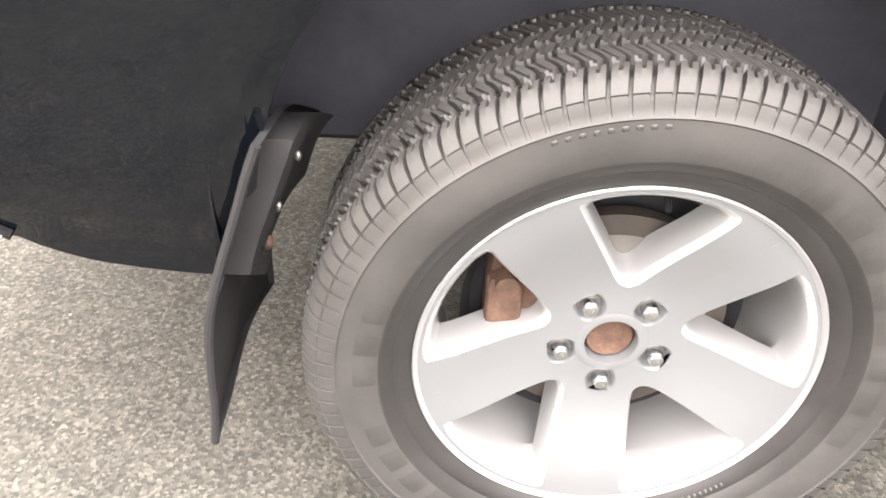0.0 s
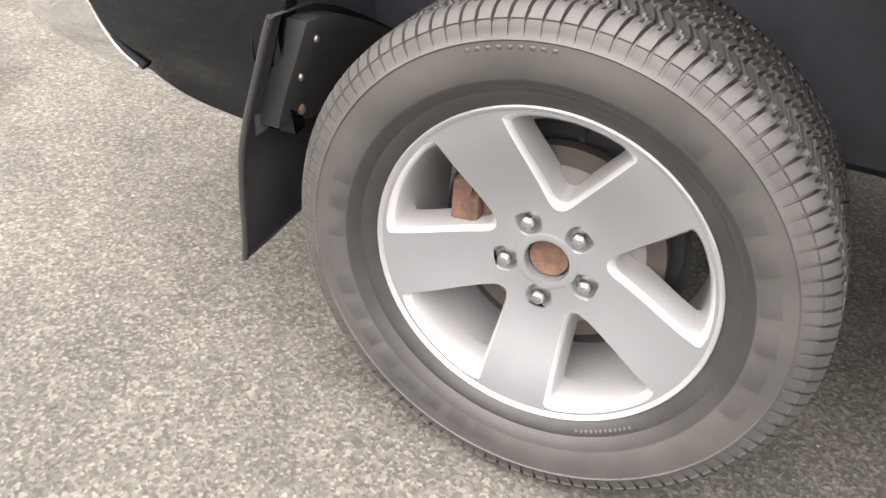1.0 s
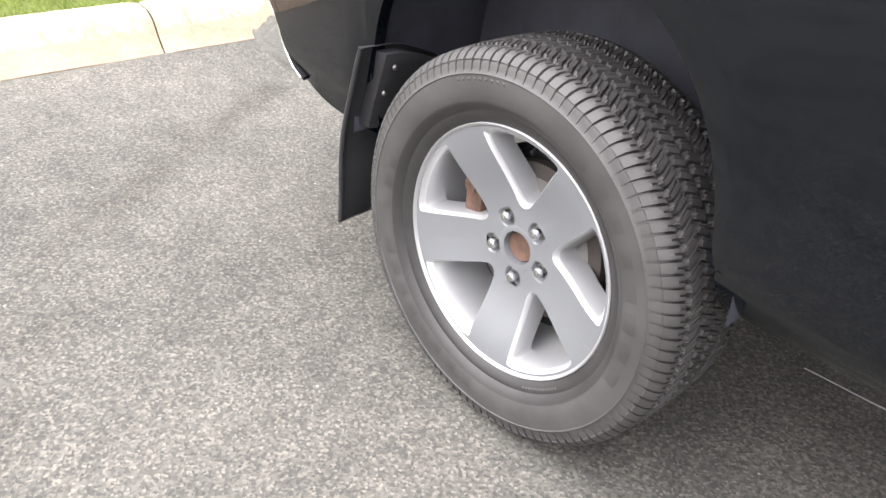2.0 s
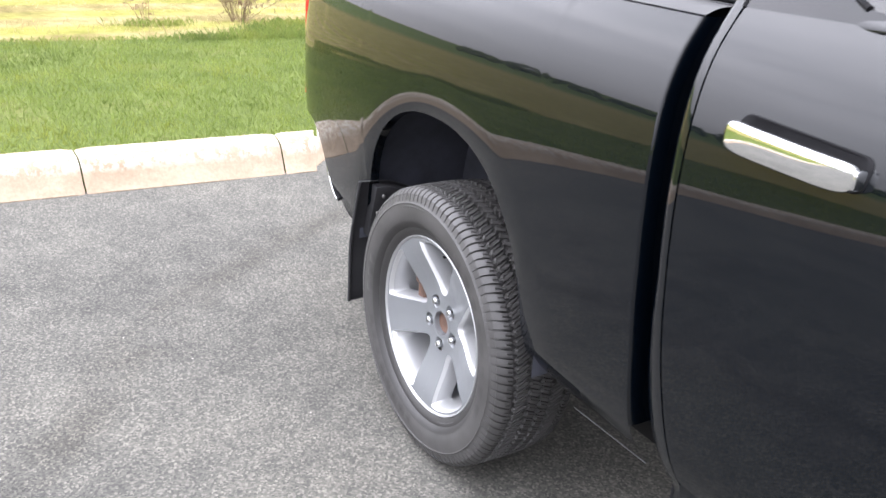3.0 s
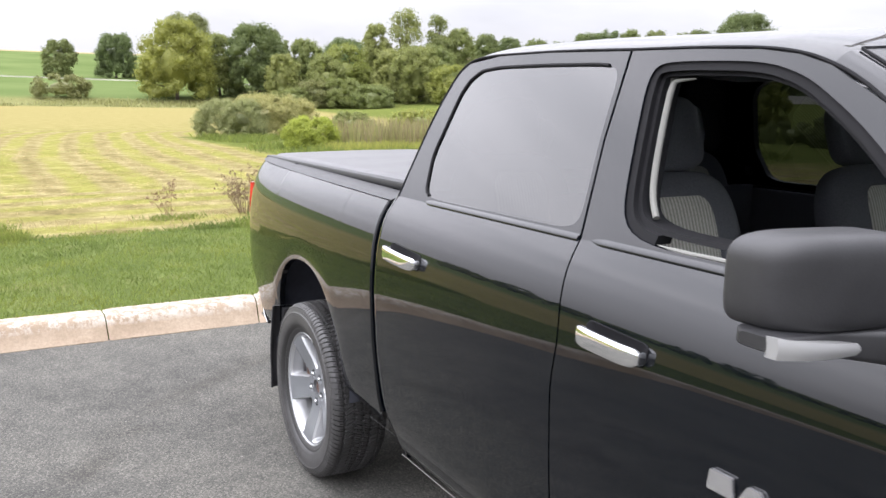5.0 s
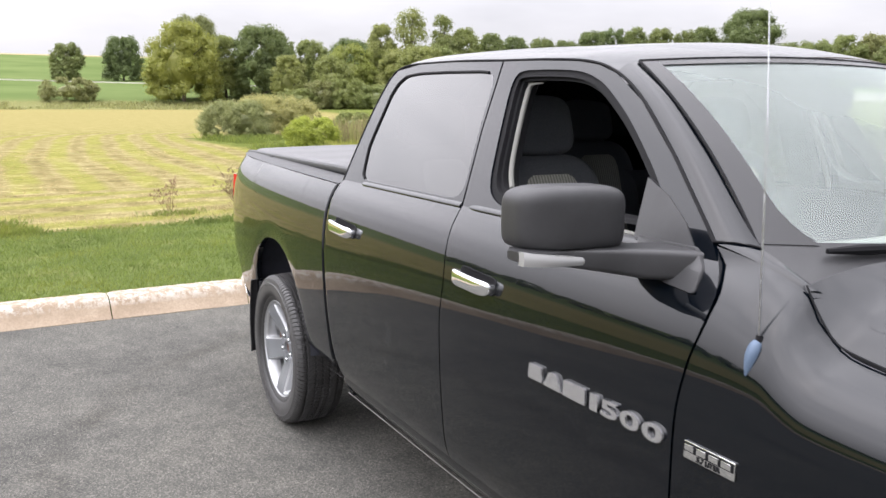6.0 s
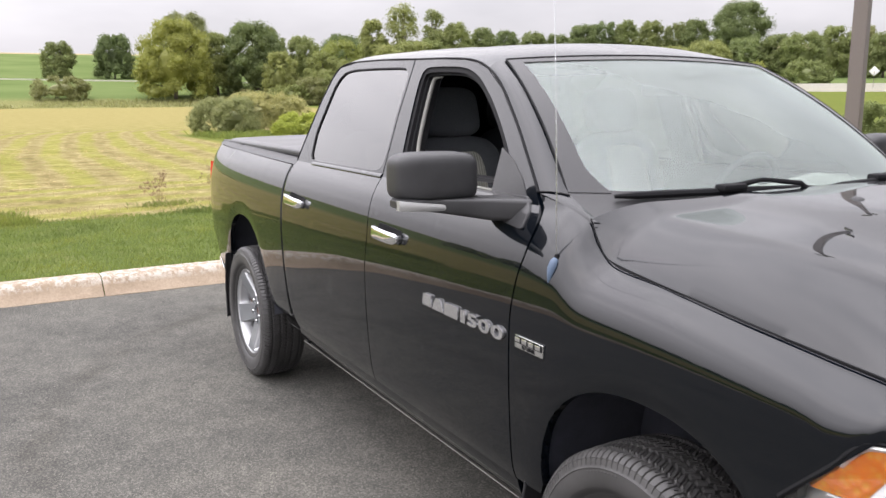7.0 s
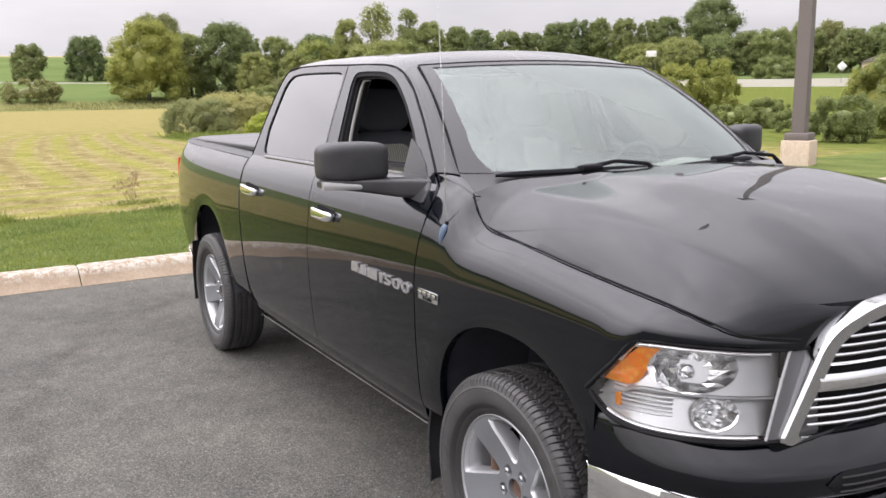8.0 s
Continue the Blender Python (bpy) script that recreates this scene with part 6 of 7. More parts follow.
# ---- mirrors, aerial, badges ----
def mirror(side):
    def shell(u, v):
        # superellipsoid head, flat on its rear
        a, b = (u - 0.5) * 2 * math.pi, (v - 0.5) * math.pi
        p = 0.42
        c = lambda q: math.copysign(abs(math.cos(q)) ** p, math.cos(q))
        s = lambda q: math.copysign(abs(math.sin(q)) ** p, math.sin(q))
        cb = c(b) if b > 0 else abs(math.cos(b)) ** 0.16
        x, y, z = c(a) * cb, s(a) * cb, s(b)
        x = x * (0.075 if x > 0 else 0.045)
        x -= 0.02 * abs(y) ** 2
        zz = 1.514 + z * (0.071 if z > 0 else 0.074) - 0.010 * y * 0 + 0.004 * (1 - y * y)
        yy = -0.128 + y * 0.130
        return (2.790 + x - 0.03 * (-y), yy if not side else 2 - yy, zz)
    bm = grid(shell, 48, 32)
    bmesh.ops.remove_doubles(bm, verts=bm.verts, dist=0.0005)
    ob = part("side_mirror", bm, TRIM, TRUCK, "black textured plastic door mirror with a clear signal lens")
    # flat-topped arm to the door, deepest near its root
    def arm(u, v):
        t = v * 2 * math.pi
        y = -0.266 + 0.366 * u
        p = 0.32
        cc = math.copysign(abs(math.cos(t)) ** p, math.cos(t))
        ss = math.copysign(abs(math.sin(t)) ** p, math.sin(t))
        end = 1 - 0.35 * max(0.0, 1 - u / 0.05) ** 2
        zt = 1.446
        zb = 1.414 - 0.040 * min(1.0, u / 0.75) ** 1.3
        w = (0.048 + 0.012 * u + 0.030 * max(0.0, (u - 0.6) / 0.4) ** 2) * end
        return (2.79 + 0.19 * max(0, u - 0.30) + cc * w, y if not side else 2 - y, (zt + zb) / 2 + ss * (zt - zb) / 2 * end)
    bm = grid(arm, 26, 36)
    bmesh.ops.remove_doubles(bm, verts=bm.verts, dist=0.0005)
    bmesh.ops.holes_fill(bm, edges=[e for e in bm.edges if e.is_boundary])
    part("mirror_arm", bm, TRIM, ob)
    # clear lens along the lower front of the arm's outer half
    def lens(u, v):
        y = -0.268 + 0.150 * u
        return (2.858 - 0.030 * (1 - u) ** 4 + 0.003 * math.sin(v * math.pi), y if not side else 2 - y, 1.412 - 0.004 * u + (0.032 - 0.014 * u) * v)
    part("signal_lens", thicken(grid(lens, 16, 6), (-0.02, 0, 0)), SIGNAL, ob, "clear turn signal lens")
    bm = grid(lambda u, v: (2.752, (-0.24 + 0.22 * u) if not side else 2 - (-0.24 + 0.22 * u), 1.450 + 0.115 * v), 2, 2)
    part("mirror_glass", bm, CHROME, ob, "mirror glass")


mirror(0)
mirror(1)

# aerial: chalky blue foot, short socket, thin whip
bm = bmesh.new()
bmesh.ops.create_uvsphere(bm, u_segments=18, v_segments=14, radius=1)
for v in bm.verts:
    k = (v.co.z + 1) / 2
    v.co = Vector((3.226 + v.co.x * 0.021 * (0.30 + 0.65 * k) - 0.006 * (1 - k), 0.030 + v.co.y * 0.024 * (0.35 + 0.65 * k) - 0.020 * (1 - k), 1.268 + v.co.z * 0.040))
aerial = part("aerial_foot", bm, BLUE, TRUCK, "chalky blue plastic aerial foot")
part("aerial_socket", tube([(3.228, 0.031, 1.298), (3.227, 0.032, 1.316)], [0.008, 0.006], 10), BLACK, aerial)
part("aerial_whip", tube([(3.227, 0.032, 1.314), (3.205, 0.036, 1.75), (3.175, 0.040, 2.14)], [0.0028, 0.0018, 0.0010], 6), SATIN, aerial, "thin steel whip aerial")


BADGE = metal_mat("bright_badge", (0.66, 0.66, 0.67), 0.20, 0.9, 0.02, 4.0)
def raised_text(words, size, thick, bold, parent, material, fit=None, at=(0, 0, 0), label=""):
    """Lettering in the built-in font on the truck's side, scaled to fit x0, x1, z0, z1 where given."""
    txt = bpy.data.curves.new("lettering", "FONT")
    txt.body, txt.size, txt.extrude, txt.offset, txt.align_x = words, size, thick, bold, "CENTER"
    tob = bpy.data.objects.new("lettering", txt)
    scene.collection.objects.link(tob)
    bpy.context.view_layer.update()
    me = bpy.data.meshes.new_from_object(tob)
    bpy.data.objects.remove(tob)
    bpy.data.curves.remove(txt)
    if fit:
        xs_ = [v.co.x for v in me.vertices]
        zs_ = [v.co.y for v in me.vertices]
        kx, kz = (fit[1] - fit[0]) / (max(xs_) - min(xs_)), (fit[3] - fit[2]) / (max(zs_) - min(zs_))
        me.transform(Matrix.Translation((fit[0], 0, fit[2])) @ Matrix.Diagonal((kx, 1, kz, 1)) @ Matrix.Translation((-min(xs_), 0, -min(zs_))) @ Matrix.Rotation(radians(90), 4, "X"))
        me.transform(Matrix.Translation((0, at[1], 0)))
    else:
        me.transform(Matrix.Translation(at) @ Matrix.Rotation(radians(90), 4, "X"))
    me.materials.clear()
    me.materials.append(material)
    me.name = "badge_text"
    ob = new("badge_text", me)
    ob.parent = parent
    if label:
        tagged(ob, label)
    return ob


def badge_shape(outline, parent, y, thick=0.008):
    """A plain raised shape of the maker's badge: outline of x, z."""
    bm = bmesh.new()
    f = bm.faces.new([bm.verts.new((x, y, z)) for x, z in rounded(outline, 0.004, 3)])
    bmesh.ops.inset_region(bm, faces=[f], thickness=0.0025, depth=0.0012)
    thicken(bm, (0, thick, 0))
    return part("badge_block", bm, BADGE, parent)


name_plate = part("model_badge", tube([(2.51, -0.004, 1.035), (3.01, -0.004, 1.032)], 0.001, 6), BLACK, TRUCK, "raised silver badge and number on the front door")
for x, w, top in ((2.499, 0.068, 0.056), (2.572, 0.082, 0.030), (2.660, 0.092, 0.088)):
    z = 1.024 - (x - 2.5) * 0.012
    d = (w - top) / 2
    badge_shape([(x, z - 0.006), (x + w, z - 0.006), (x + w - d, z + 0.037), (x + d, z + 0.037)], name_plate, -0.019)
for digit, x, w in (("1", 2.770, 0.030), ("5", 2.812, 0.062), ("0", 2.884, 0.066), ("0", 2.960, 0.066)):
    z = 1.024 - (x - 2.5) * 0.012
    raised_text(digit, 0.05, 0.004, 0.0012, name_plate, BADGE, (x, x + w, z - 0.006, z + 0.037), (0, -0.0145, 0))
plate = part("engine_badge", box((0.142, 0.006, 0.040), (3.160, -0.012, 1.033), 0.002), CHROME, TRUCK, "small chrome badge with a black band")
part("badge_field", box((0.136, 0.003, 0.020), (3.160, -0.0158, 1.041), 0.0), BLACK, plate)
for k in range(4):
    part("badge_block", box((0.026, 0.003, 0.015), (3.108 + 0.034 * k, -0.0178, 1.041), 0.001), CHROME, plate)
raised_text("5.7 LITER", 0.0165, 0.0006, 0.0003, plate, BLACK, at=(3.160, -0.0160, 1.0165))


# ---- cabin ----
def seat(cx, cy, rear=False):
    """Cushion, shaped backrest with a ribbed middle, and headrest."""
    def pad(w, h, d, at, lean=0.0, p=0.5):
        bm = bmesh.new()
        bmesh.ops.create_uvsphere(bm, u_segments=28, v_segments=18, radius=1)
        for v in bm.verts:
            q = [math.copysign(abs(k) ** p, k) for k in v.co]
            v.co = Vector((q[0] * d / 2, q[1] * w / 2, q[2] * h / 2))
        bmesh.ops.transform(bm, matrix=Matrix.Translation(at) @ Matrix.Rotation(lean, 4, "Y"), verts=bm.verts)
        return bm
    root = part("seat", pad(0.52, 0.16, 0.52, (cx + 0.05, cy, 0.93)), CLOTH, TRUCK, "charcoal cloth seat with a ribbed grey middle")
    lean = radians(-17)
    part("seat_backrest", pad(0.52, 0.66, 0.15, (cx - 0.27, cy, 1.26), lean), CLOTH, root)
    part("seat_insert", pad(0.29, 0.56, 0.15, (cx - 0.262, cy, 1.25), lean, 0.35), RIBCLOTH, root, "ribbed grey cloth insert")
    part("headrest", pad(0.31, 0.23, 0.11, (cx - 0.385, cy, 1.685), lean), CLOTH, root)
    for dy in (-0.06, 0.06):
        part("headrest_post", tube([(cx - 0.35, cy + dy, 1.53), (cx - 0.375, cy + dy, 1.62)], 0.006, 6), STEEL, root)


seat(2.13, 0.515)
seat(2.13, 1.485)
seat(1.25, 0.55)
seat(1.25, 1.45)


def dash(u, v):
    sec = [(2.72, 0.95), (2.70, 1.18), (2.74, 1.30), (2.84, 1.39), (3.0, 1.425), (3.2, 1.436), (3.32, 1.44)]
    x, z = sec[round(v * 6)]
    y = 0.17 + 1.66 * u
    return (x - (0.20 * abs(2 * u - 1) ** 2.5 if v > 0.6 else 0.05 * math.sin(u * 9) ** 2 * 0), y, z + 0.03 * math.exp(-((y - 1.5) / 0.2) ** 2) * (1 if 0.3 < v < 0.8 else 0))


part("dashboard", grid(dash, 30, 6), DASH, TRUCK, "pale grey dashboard under the windscreen")
ring = [(2.62 + 0.07 * math.sin(a), 1.48 + 0.19 * math.cos(a), 1.335 + 0.175 * math.sin(a)) for a in (2 * math.pi * k / 40 for k in range(41))]
sw = part("steering_wheel", tube(ring, 0.015, 8, caps=False), CLOTH, TRUCK, "dark steering wheel")
part("steering_hub", box((0.06, 0.16, 0.12), (2.64, 1.48, 1.33), 0.03), DASH, sw)
part("steering_column", tube([(2.64, 1.48, 1.33), (2.85, 1.48, 1.22)], 0.04, 10), DASH, sw)
part("headliner", grid(lambda u, v: (1.04 + 1.36 * u, 0.36 + 1.28 * v, 1.878 + 0.03 * math.sin(v * math.pi)), 10, 12), HEADLINING, TRUCK)
part("cab_floor", box((2.0, 1.7, 0.02), (1.95, 1.0, 0.66)), CLOTH, TRUCK)
part("cab_rear_wall", box((0.03, 1.66, 0.75), (0.99, 1.0, 1.05)), CLOTH, TRUCK)
for y, s in ((0.13, 1), (1.87, -1)):
    part("door_trim", box((1.9, 0.03, 0.72), (1.95, y + 0.03 * s, 1.05), 0.01), CLOTH, TRUCK)
    # pale pillar trim behind the front window
    pts = [(2.045, y + 0.035 * s, 1.43), (2.03, y + 0.075 * s, 1.56), (2.005, y + 0.125 * s, 1.70), (1.985, y + 0.165 * s, 1.81), (2.02, y + 0.19 * s, 1.86), (2.12, y + 0.20 * s, 1.875)]
    part("pillar_trim", tube(pts, [0.013, 0.013, 0.012, 0.011, 0.009, 0.006], 8), BEIGE, TRUCK, "pale pillar trim edge")
    part("centre_pillar", box((0.14, 0.05, 0.50), (1.93, y + 0.13 * s, 1.66), 0.015, Matrix.Rotation(-0.38 * s, 4, "X")), CLOTH, TRUCK)
for y in (0.68, 1.32):
    part("sun_visor", box((0.16, 0.40, 0.018), (2.44, y, 1.878), 0.008, Matrix.Rotation(radians(8), 4, "Y")), BEIGE, TRUCK, "folded pale sun visor")
part("inside_mirror", box((0.03, 0.22, 0.065), (2.62, 1.0, 1.79), 0.012), BLACK, TRUCK, "black inside mirror")


# ---- plants ----
def leaf_quads(rng, centres, normals, size, lo=0.7, hi=1.3, loose=0.40):
    """Small bent leaf sprays, one quad each, at the points given."""
    n = len(centres)
    r = rng.normal(size=(n, 3))
    a = r - normals * (r * normals).sum(1, keepdims=True)
    a /= np.linalg.norm(a, axis=1, keepdims=True) + 1e-9
    tilt = rng.normal(scale=loose, size=(n, 3))
    nn = normals + tilt
    nn /= np.linalg.norm(nn, axis=1, keepdims=True)
    a = a - nn * (a * nn).sum(1, keepdims=True)
    a /= np.linalg.norm(a, axis=1, keepdims=True) + 1e-9
    b = np.cross(nn, a)
    s = size * rng.uniform(lo, hi, size=(n, 1))
    k = 0.55
    p = np.stack([centres - a * s, centres - b * s * k + nn * s * 0.15, centres + a * s, centres + b * s * k + nn * s * 0.15], axis=1)
    return p.reshape(-1, 3)


def quads_mesh(name, pts, material, core=None):
    """One mesh of loose quads, with the faces of a core before them."""
    n = len(pts) // 4
    me = bpy.data.meshes.new(name)
    if core is None:
        me.from_pydata(pts, [], np.arange(n * 4).reshape(n, 4))
    else:
        cv, cf = core
        me.from_pydata(np.concatenate([cv, pts]), [], cf.tolist() + (np.arange(n * 4).reshape(n, 4) + len(cv)).tolist())
    me.materials.append(material)
    return me


def ball():
    bm = bmesh.new()
    bmesh.ops.create_icosphere(bm, subdivisions=2, radius=1)
    v = np.array([tuple(p.co) for p in bm.verts])
    f = np.array([[q.index for q in k.verts] for k in bm.faces])
    bm.free()
    return v, f


BALL_V, BALL_F = ball()


def crown_lobes(rng, lobes, w, h, ground=True, open_crown=False):
    """Round lobes that fill a domed crown of width w and height h standing on z = 0: centres and radii."""
    cs, rs = [], []
    unit = math.sqrt(w * h)
    for k in range(lobes):
        a = rng.uniform(0, 2 * math.pi)
        z = rng.uniform(0.04 if ground else 0.32, 0.94)
        # fullest at two fifths of the height
        full = 0.5 * math.sqrt(max(0.0, 1 - ((z - 0.40) / (0.62 if z > 0.4 else 1.15 if ground else 0.5)) ** 2))
        r = rng.uniform(0.050, 0.115) * unit * (0.8 if lobes > 140 else 1.0) * (1.15 if open_crown else 1.0)
        q = max(0.0, full * w - r * 0.75) * rng.uniform(0.45, 1.0) ** 0.6 * (rng.uniform(0.75, 1.12) if open_crown else 1.0)
        cs.append((math.cos(a) * q, math.sin(a) * q, min(max(r * 0.5, z * h), h - r)))
        rs.append(r)
    return np.array(cs), np.array(rs)


def crown_mesh(rng, w, h, lobes, leaves, size, material, ground=True, open_crown=False, soft=0.22):
    """A dark lumpy heart with many loose leaf sprays round its lobes, w by h in all."""
    cs, rs = crown_lobes(rng, lobes, w, h, ground, open_crown)
    lo, hi = (cs - rs[:, None]).min(0), (cs + rs[:, None]).max(0)
    cs = (cs - np.array([(hi[0] + lo[0]) / 2, (hi[1] + lo[1]) / 2, 0.0])) * np.array([w / (hi[0] - lo[0]), w / (hi[1] - lo[1]), h / hi[2]])
    n = leaves
    pick = rng.choice(len(cs), size=n * 2, p=rs ** 2 / (rs ** 2).sum())
    d = rng.normal(size=(n * 2, 3))
    d[:, 2] += 0.35
    d /= np.linalg.norm(d, axis=1, keepdims=True)
    p = cs[pick] + d * (rs[pick] * rng.normal(0.94, soft, n * 2))[:, None]
    keep = p[:, 2] > 0.01
    for k in range(len(cs)):
        keep &= (np.linalg.norm(p - cs[k], axis=1) > rs[k] * 0.60) | (pick == k)
    p, d = p[keep][:n], d[keep][:n]
    core_v, core_f = [], []
    for k in range(len(cs)):
        v = BALL_V * rs[k] * (0.35 if open_crown else 0.60) * (1 + 0.18 * np.sin(BALL_V[:, :1] * 7 + k) * np.sin(BALL_V[:, 1:2] * 8 + 2 * k)) + cs[k]
        core_f.append(BALL_F + len(BALL_V) * k)
        core_v.append(v)
    if not open_crown:
        trunk_v = BALL_V * np.array([0.20 * w, 0.20 * w, 0.27 * h]) + np.array([0, 0, 0.40 * h])
        core_f.append(BALL_F + len(BALL_V) * len(cs))
        core_v.append(trunk_v)
    return quads_mesh("crown", leaf_quads(rng, p, d, size, 0.6, 1.4, 1.0), material, (np.concatenate(core_v), np.concatenate(core_f))), cs, rs


def tree(at, h, w, material, seed, leaves=9000, size=0.22, lobes=34, name="tree", label="", group="trees round the field", stem=True, ground=True, open_crown=False, soft=0.22):
    rng = np.random.default_rng(seed)
    x, y = at
    z0 = height(x, y)
    root = thing(name, (x, y, z0), label, "tree" if name == "tree" else "bush", group)
    me, cs, rs = crown_mesh(rng, w, h, lobes, leaves, size, material, ground, open_crown, soft)
    ob = new("crown", me)
    ob.parent = root
    if stem:
        bm = bmesh.new()
        r = h * 0.020
        tube([(0, 0, -0.3), (0.02 * h * rng.normal(), 0.02 * h * rng.normal(), h * 0.22), (0.03 * h * rng.normal(), 0.03 * h * rng.normal(), h * 0.5), (0.04 * h * rng.normal(), 0.03 * h * rng.normal(), h * 0.80)],
             [r * 1.3, r, r * 0.6, r * 0.15], 7, bm)
        for k in np.argsort(-rs)[:16 if open_crown else 7]:
            c = cs[k]
            zb = min(c[2] * 0.55, h * 0.45)
            tube([(0, 0, zb), (c[0] * 0.5, c[1] * 0.5, zb + (c[2] - zb) * 0.6), (c[0], c[1], c[2])], [r * 0.55, r * 0.35, r * 0.1], 5, bm)
        t = place("trunk", bm, BARK)
        t.parent = root
    return root


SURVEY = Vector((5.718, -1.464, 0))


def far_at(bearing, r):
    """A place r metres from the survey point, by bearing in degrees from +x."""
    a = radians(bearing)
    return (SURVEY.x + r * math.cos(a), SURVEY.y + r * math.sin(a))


def build_trees():
    D, M, L, O, W = LEAF_DARK, LEAF_MID, LEAF_LIME, LEAF_DULL, LEAF_WILLOW
    Y = LEAF_BRIGHT
    words = {D: "dark green broad tree with a dense crown", M: "green leafy tree with an uneven crown", L: "yellow-green willow-like tree with a wide crown", O: "tall grey-green tree behind the hedge row"}
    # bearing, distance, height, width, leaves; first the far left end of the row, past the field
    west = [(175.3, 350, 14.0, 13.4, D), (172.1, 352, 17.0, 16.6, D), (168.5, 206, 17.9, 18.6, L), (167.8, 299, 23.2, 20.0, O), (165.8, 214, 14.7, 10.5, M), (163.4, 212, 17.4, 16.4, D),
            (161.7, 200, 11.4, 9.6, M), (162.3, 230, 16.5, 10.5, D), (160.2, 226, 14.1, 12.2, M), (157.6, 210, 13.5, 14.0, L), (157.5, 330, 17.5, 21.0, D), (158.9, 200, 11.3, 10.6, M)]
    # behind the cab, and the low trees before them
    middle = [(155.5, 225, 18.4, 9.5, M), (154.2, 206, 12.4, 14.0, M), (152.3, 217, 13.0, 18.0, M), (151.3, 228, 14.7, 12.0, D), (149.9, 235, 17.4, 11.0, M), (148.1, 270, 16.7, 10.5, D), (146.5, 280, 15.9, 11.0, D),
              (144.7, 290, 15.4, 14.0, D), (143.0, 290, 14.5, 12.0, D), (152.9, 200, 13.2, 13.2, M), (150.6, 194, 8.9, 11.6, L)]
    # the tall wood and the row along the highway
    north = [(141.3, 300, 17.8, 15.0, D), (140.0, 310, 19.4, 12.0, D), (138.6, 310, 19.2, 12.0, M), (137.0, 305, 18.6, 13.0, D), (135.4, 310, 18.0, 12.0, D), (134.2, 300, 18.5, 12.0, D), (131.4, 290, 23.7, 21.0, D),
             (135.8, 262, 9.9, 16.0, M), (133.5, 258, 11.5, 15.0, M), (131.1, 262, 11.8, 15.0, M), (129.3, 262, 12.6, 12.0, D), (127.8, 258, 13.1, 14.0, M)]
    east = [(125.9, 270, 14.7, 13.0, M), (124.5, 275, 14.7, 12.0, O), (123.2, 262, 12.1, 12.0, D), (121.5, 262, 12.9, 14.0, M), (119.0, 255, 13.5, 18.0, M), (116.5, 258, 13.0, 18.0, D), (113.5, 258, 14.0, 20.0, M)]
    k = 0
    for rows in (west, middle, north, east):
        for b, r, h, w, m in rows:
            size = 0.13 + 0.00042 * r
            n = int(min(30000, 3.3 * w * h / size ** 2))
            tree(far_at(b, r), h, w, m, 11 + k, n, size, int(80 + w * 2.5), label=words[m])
            k += 1
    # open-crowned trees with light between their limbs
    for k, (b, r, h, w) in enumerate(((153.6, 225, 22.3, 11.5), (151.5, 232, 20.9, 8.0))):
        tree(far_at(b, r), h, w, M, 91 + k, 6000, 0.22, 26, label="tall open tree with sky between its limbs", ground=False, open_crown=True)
    # unseen trees added across the near side, so the paint mirrors dark bands
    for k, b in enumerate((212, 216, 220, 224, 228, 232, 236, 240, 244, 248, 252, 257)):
        tree(far_at(b, 320 + 30 * math.sin(k * 2.3)), 11 + 3.5 * math.sin(k * 1.7), 24, D, 131 + k, 5000, 0.35, 60, label="unseen dark tree added for the paint to mirror", stem=False)
    # low bushes before the row
    bush = dict(name="bush", stem=False)
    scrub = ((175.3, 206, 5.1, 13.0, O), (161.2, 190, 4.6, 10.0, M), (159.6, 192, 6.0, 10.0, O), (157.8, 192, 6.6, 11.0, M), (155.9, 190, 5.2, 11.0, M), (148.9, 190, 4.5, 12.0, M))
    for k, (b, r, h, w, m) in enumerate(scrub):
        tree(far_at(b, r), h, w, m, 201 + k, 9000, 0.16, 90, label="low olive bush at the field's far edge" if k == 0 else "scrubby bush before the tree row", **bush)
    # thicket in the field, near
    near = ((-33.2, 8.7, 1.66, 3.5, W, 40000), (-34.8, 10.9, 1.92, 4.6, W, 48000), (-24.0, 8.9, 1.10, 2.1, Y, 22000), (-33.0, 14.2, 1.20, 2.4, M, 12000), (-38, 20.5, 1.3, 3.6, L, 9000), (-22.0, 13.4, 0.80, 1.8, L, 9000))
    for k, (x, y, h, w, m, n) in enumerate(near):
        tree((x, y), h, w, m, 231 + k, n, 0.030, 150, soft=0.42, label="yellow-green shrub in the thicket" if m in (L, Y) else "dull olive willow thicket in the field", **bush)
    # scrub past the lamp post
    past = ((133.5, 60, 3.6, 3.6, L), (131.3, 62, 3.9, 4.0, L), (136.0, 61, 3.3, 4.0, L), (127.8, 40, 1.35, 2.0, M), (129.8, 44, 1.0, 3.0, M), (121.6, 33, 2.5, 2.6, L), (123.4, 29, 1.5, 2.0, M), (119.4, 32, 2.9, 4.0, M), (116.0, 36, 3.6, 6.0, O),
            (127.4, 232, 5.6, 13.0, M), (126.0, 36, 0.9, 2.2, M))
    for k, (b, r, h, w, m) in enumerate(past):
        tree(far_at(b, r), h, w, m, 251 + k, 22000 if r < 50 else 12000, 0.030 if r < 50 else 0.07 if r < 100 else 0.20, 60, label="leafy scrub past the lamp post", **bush)


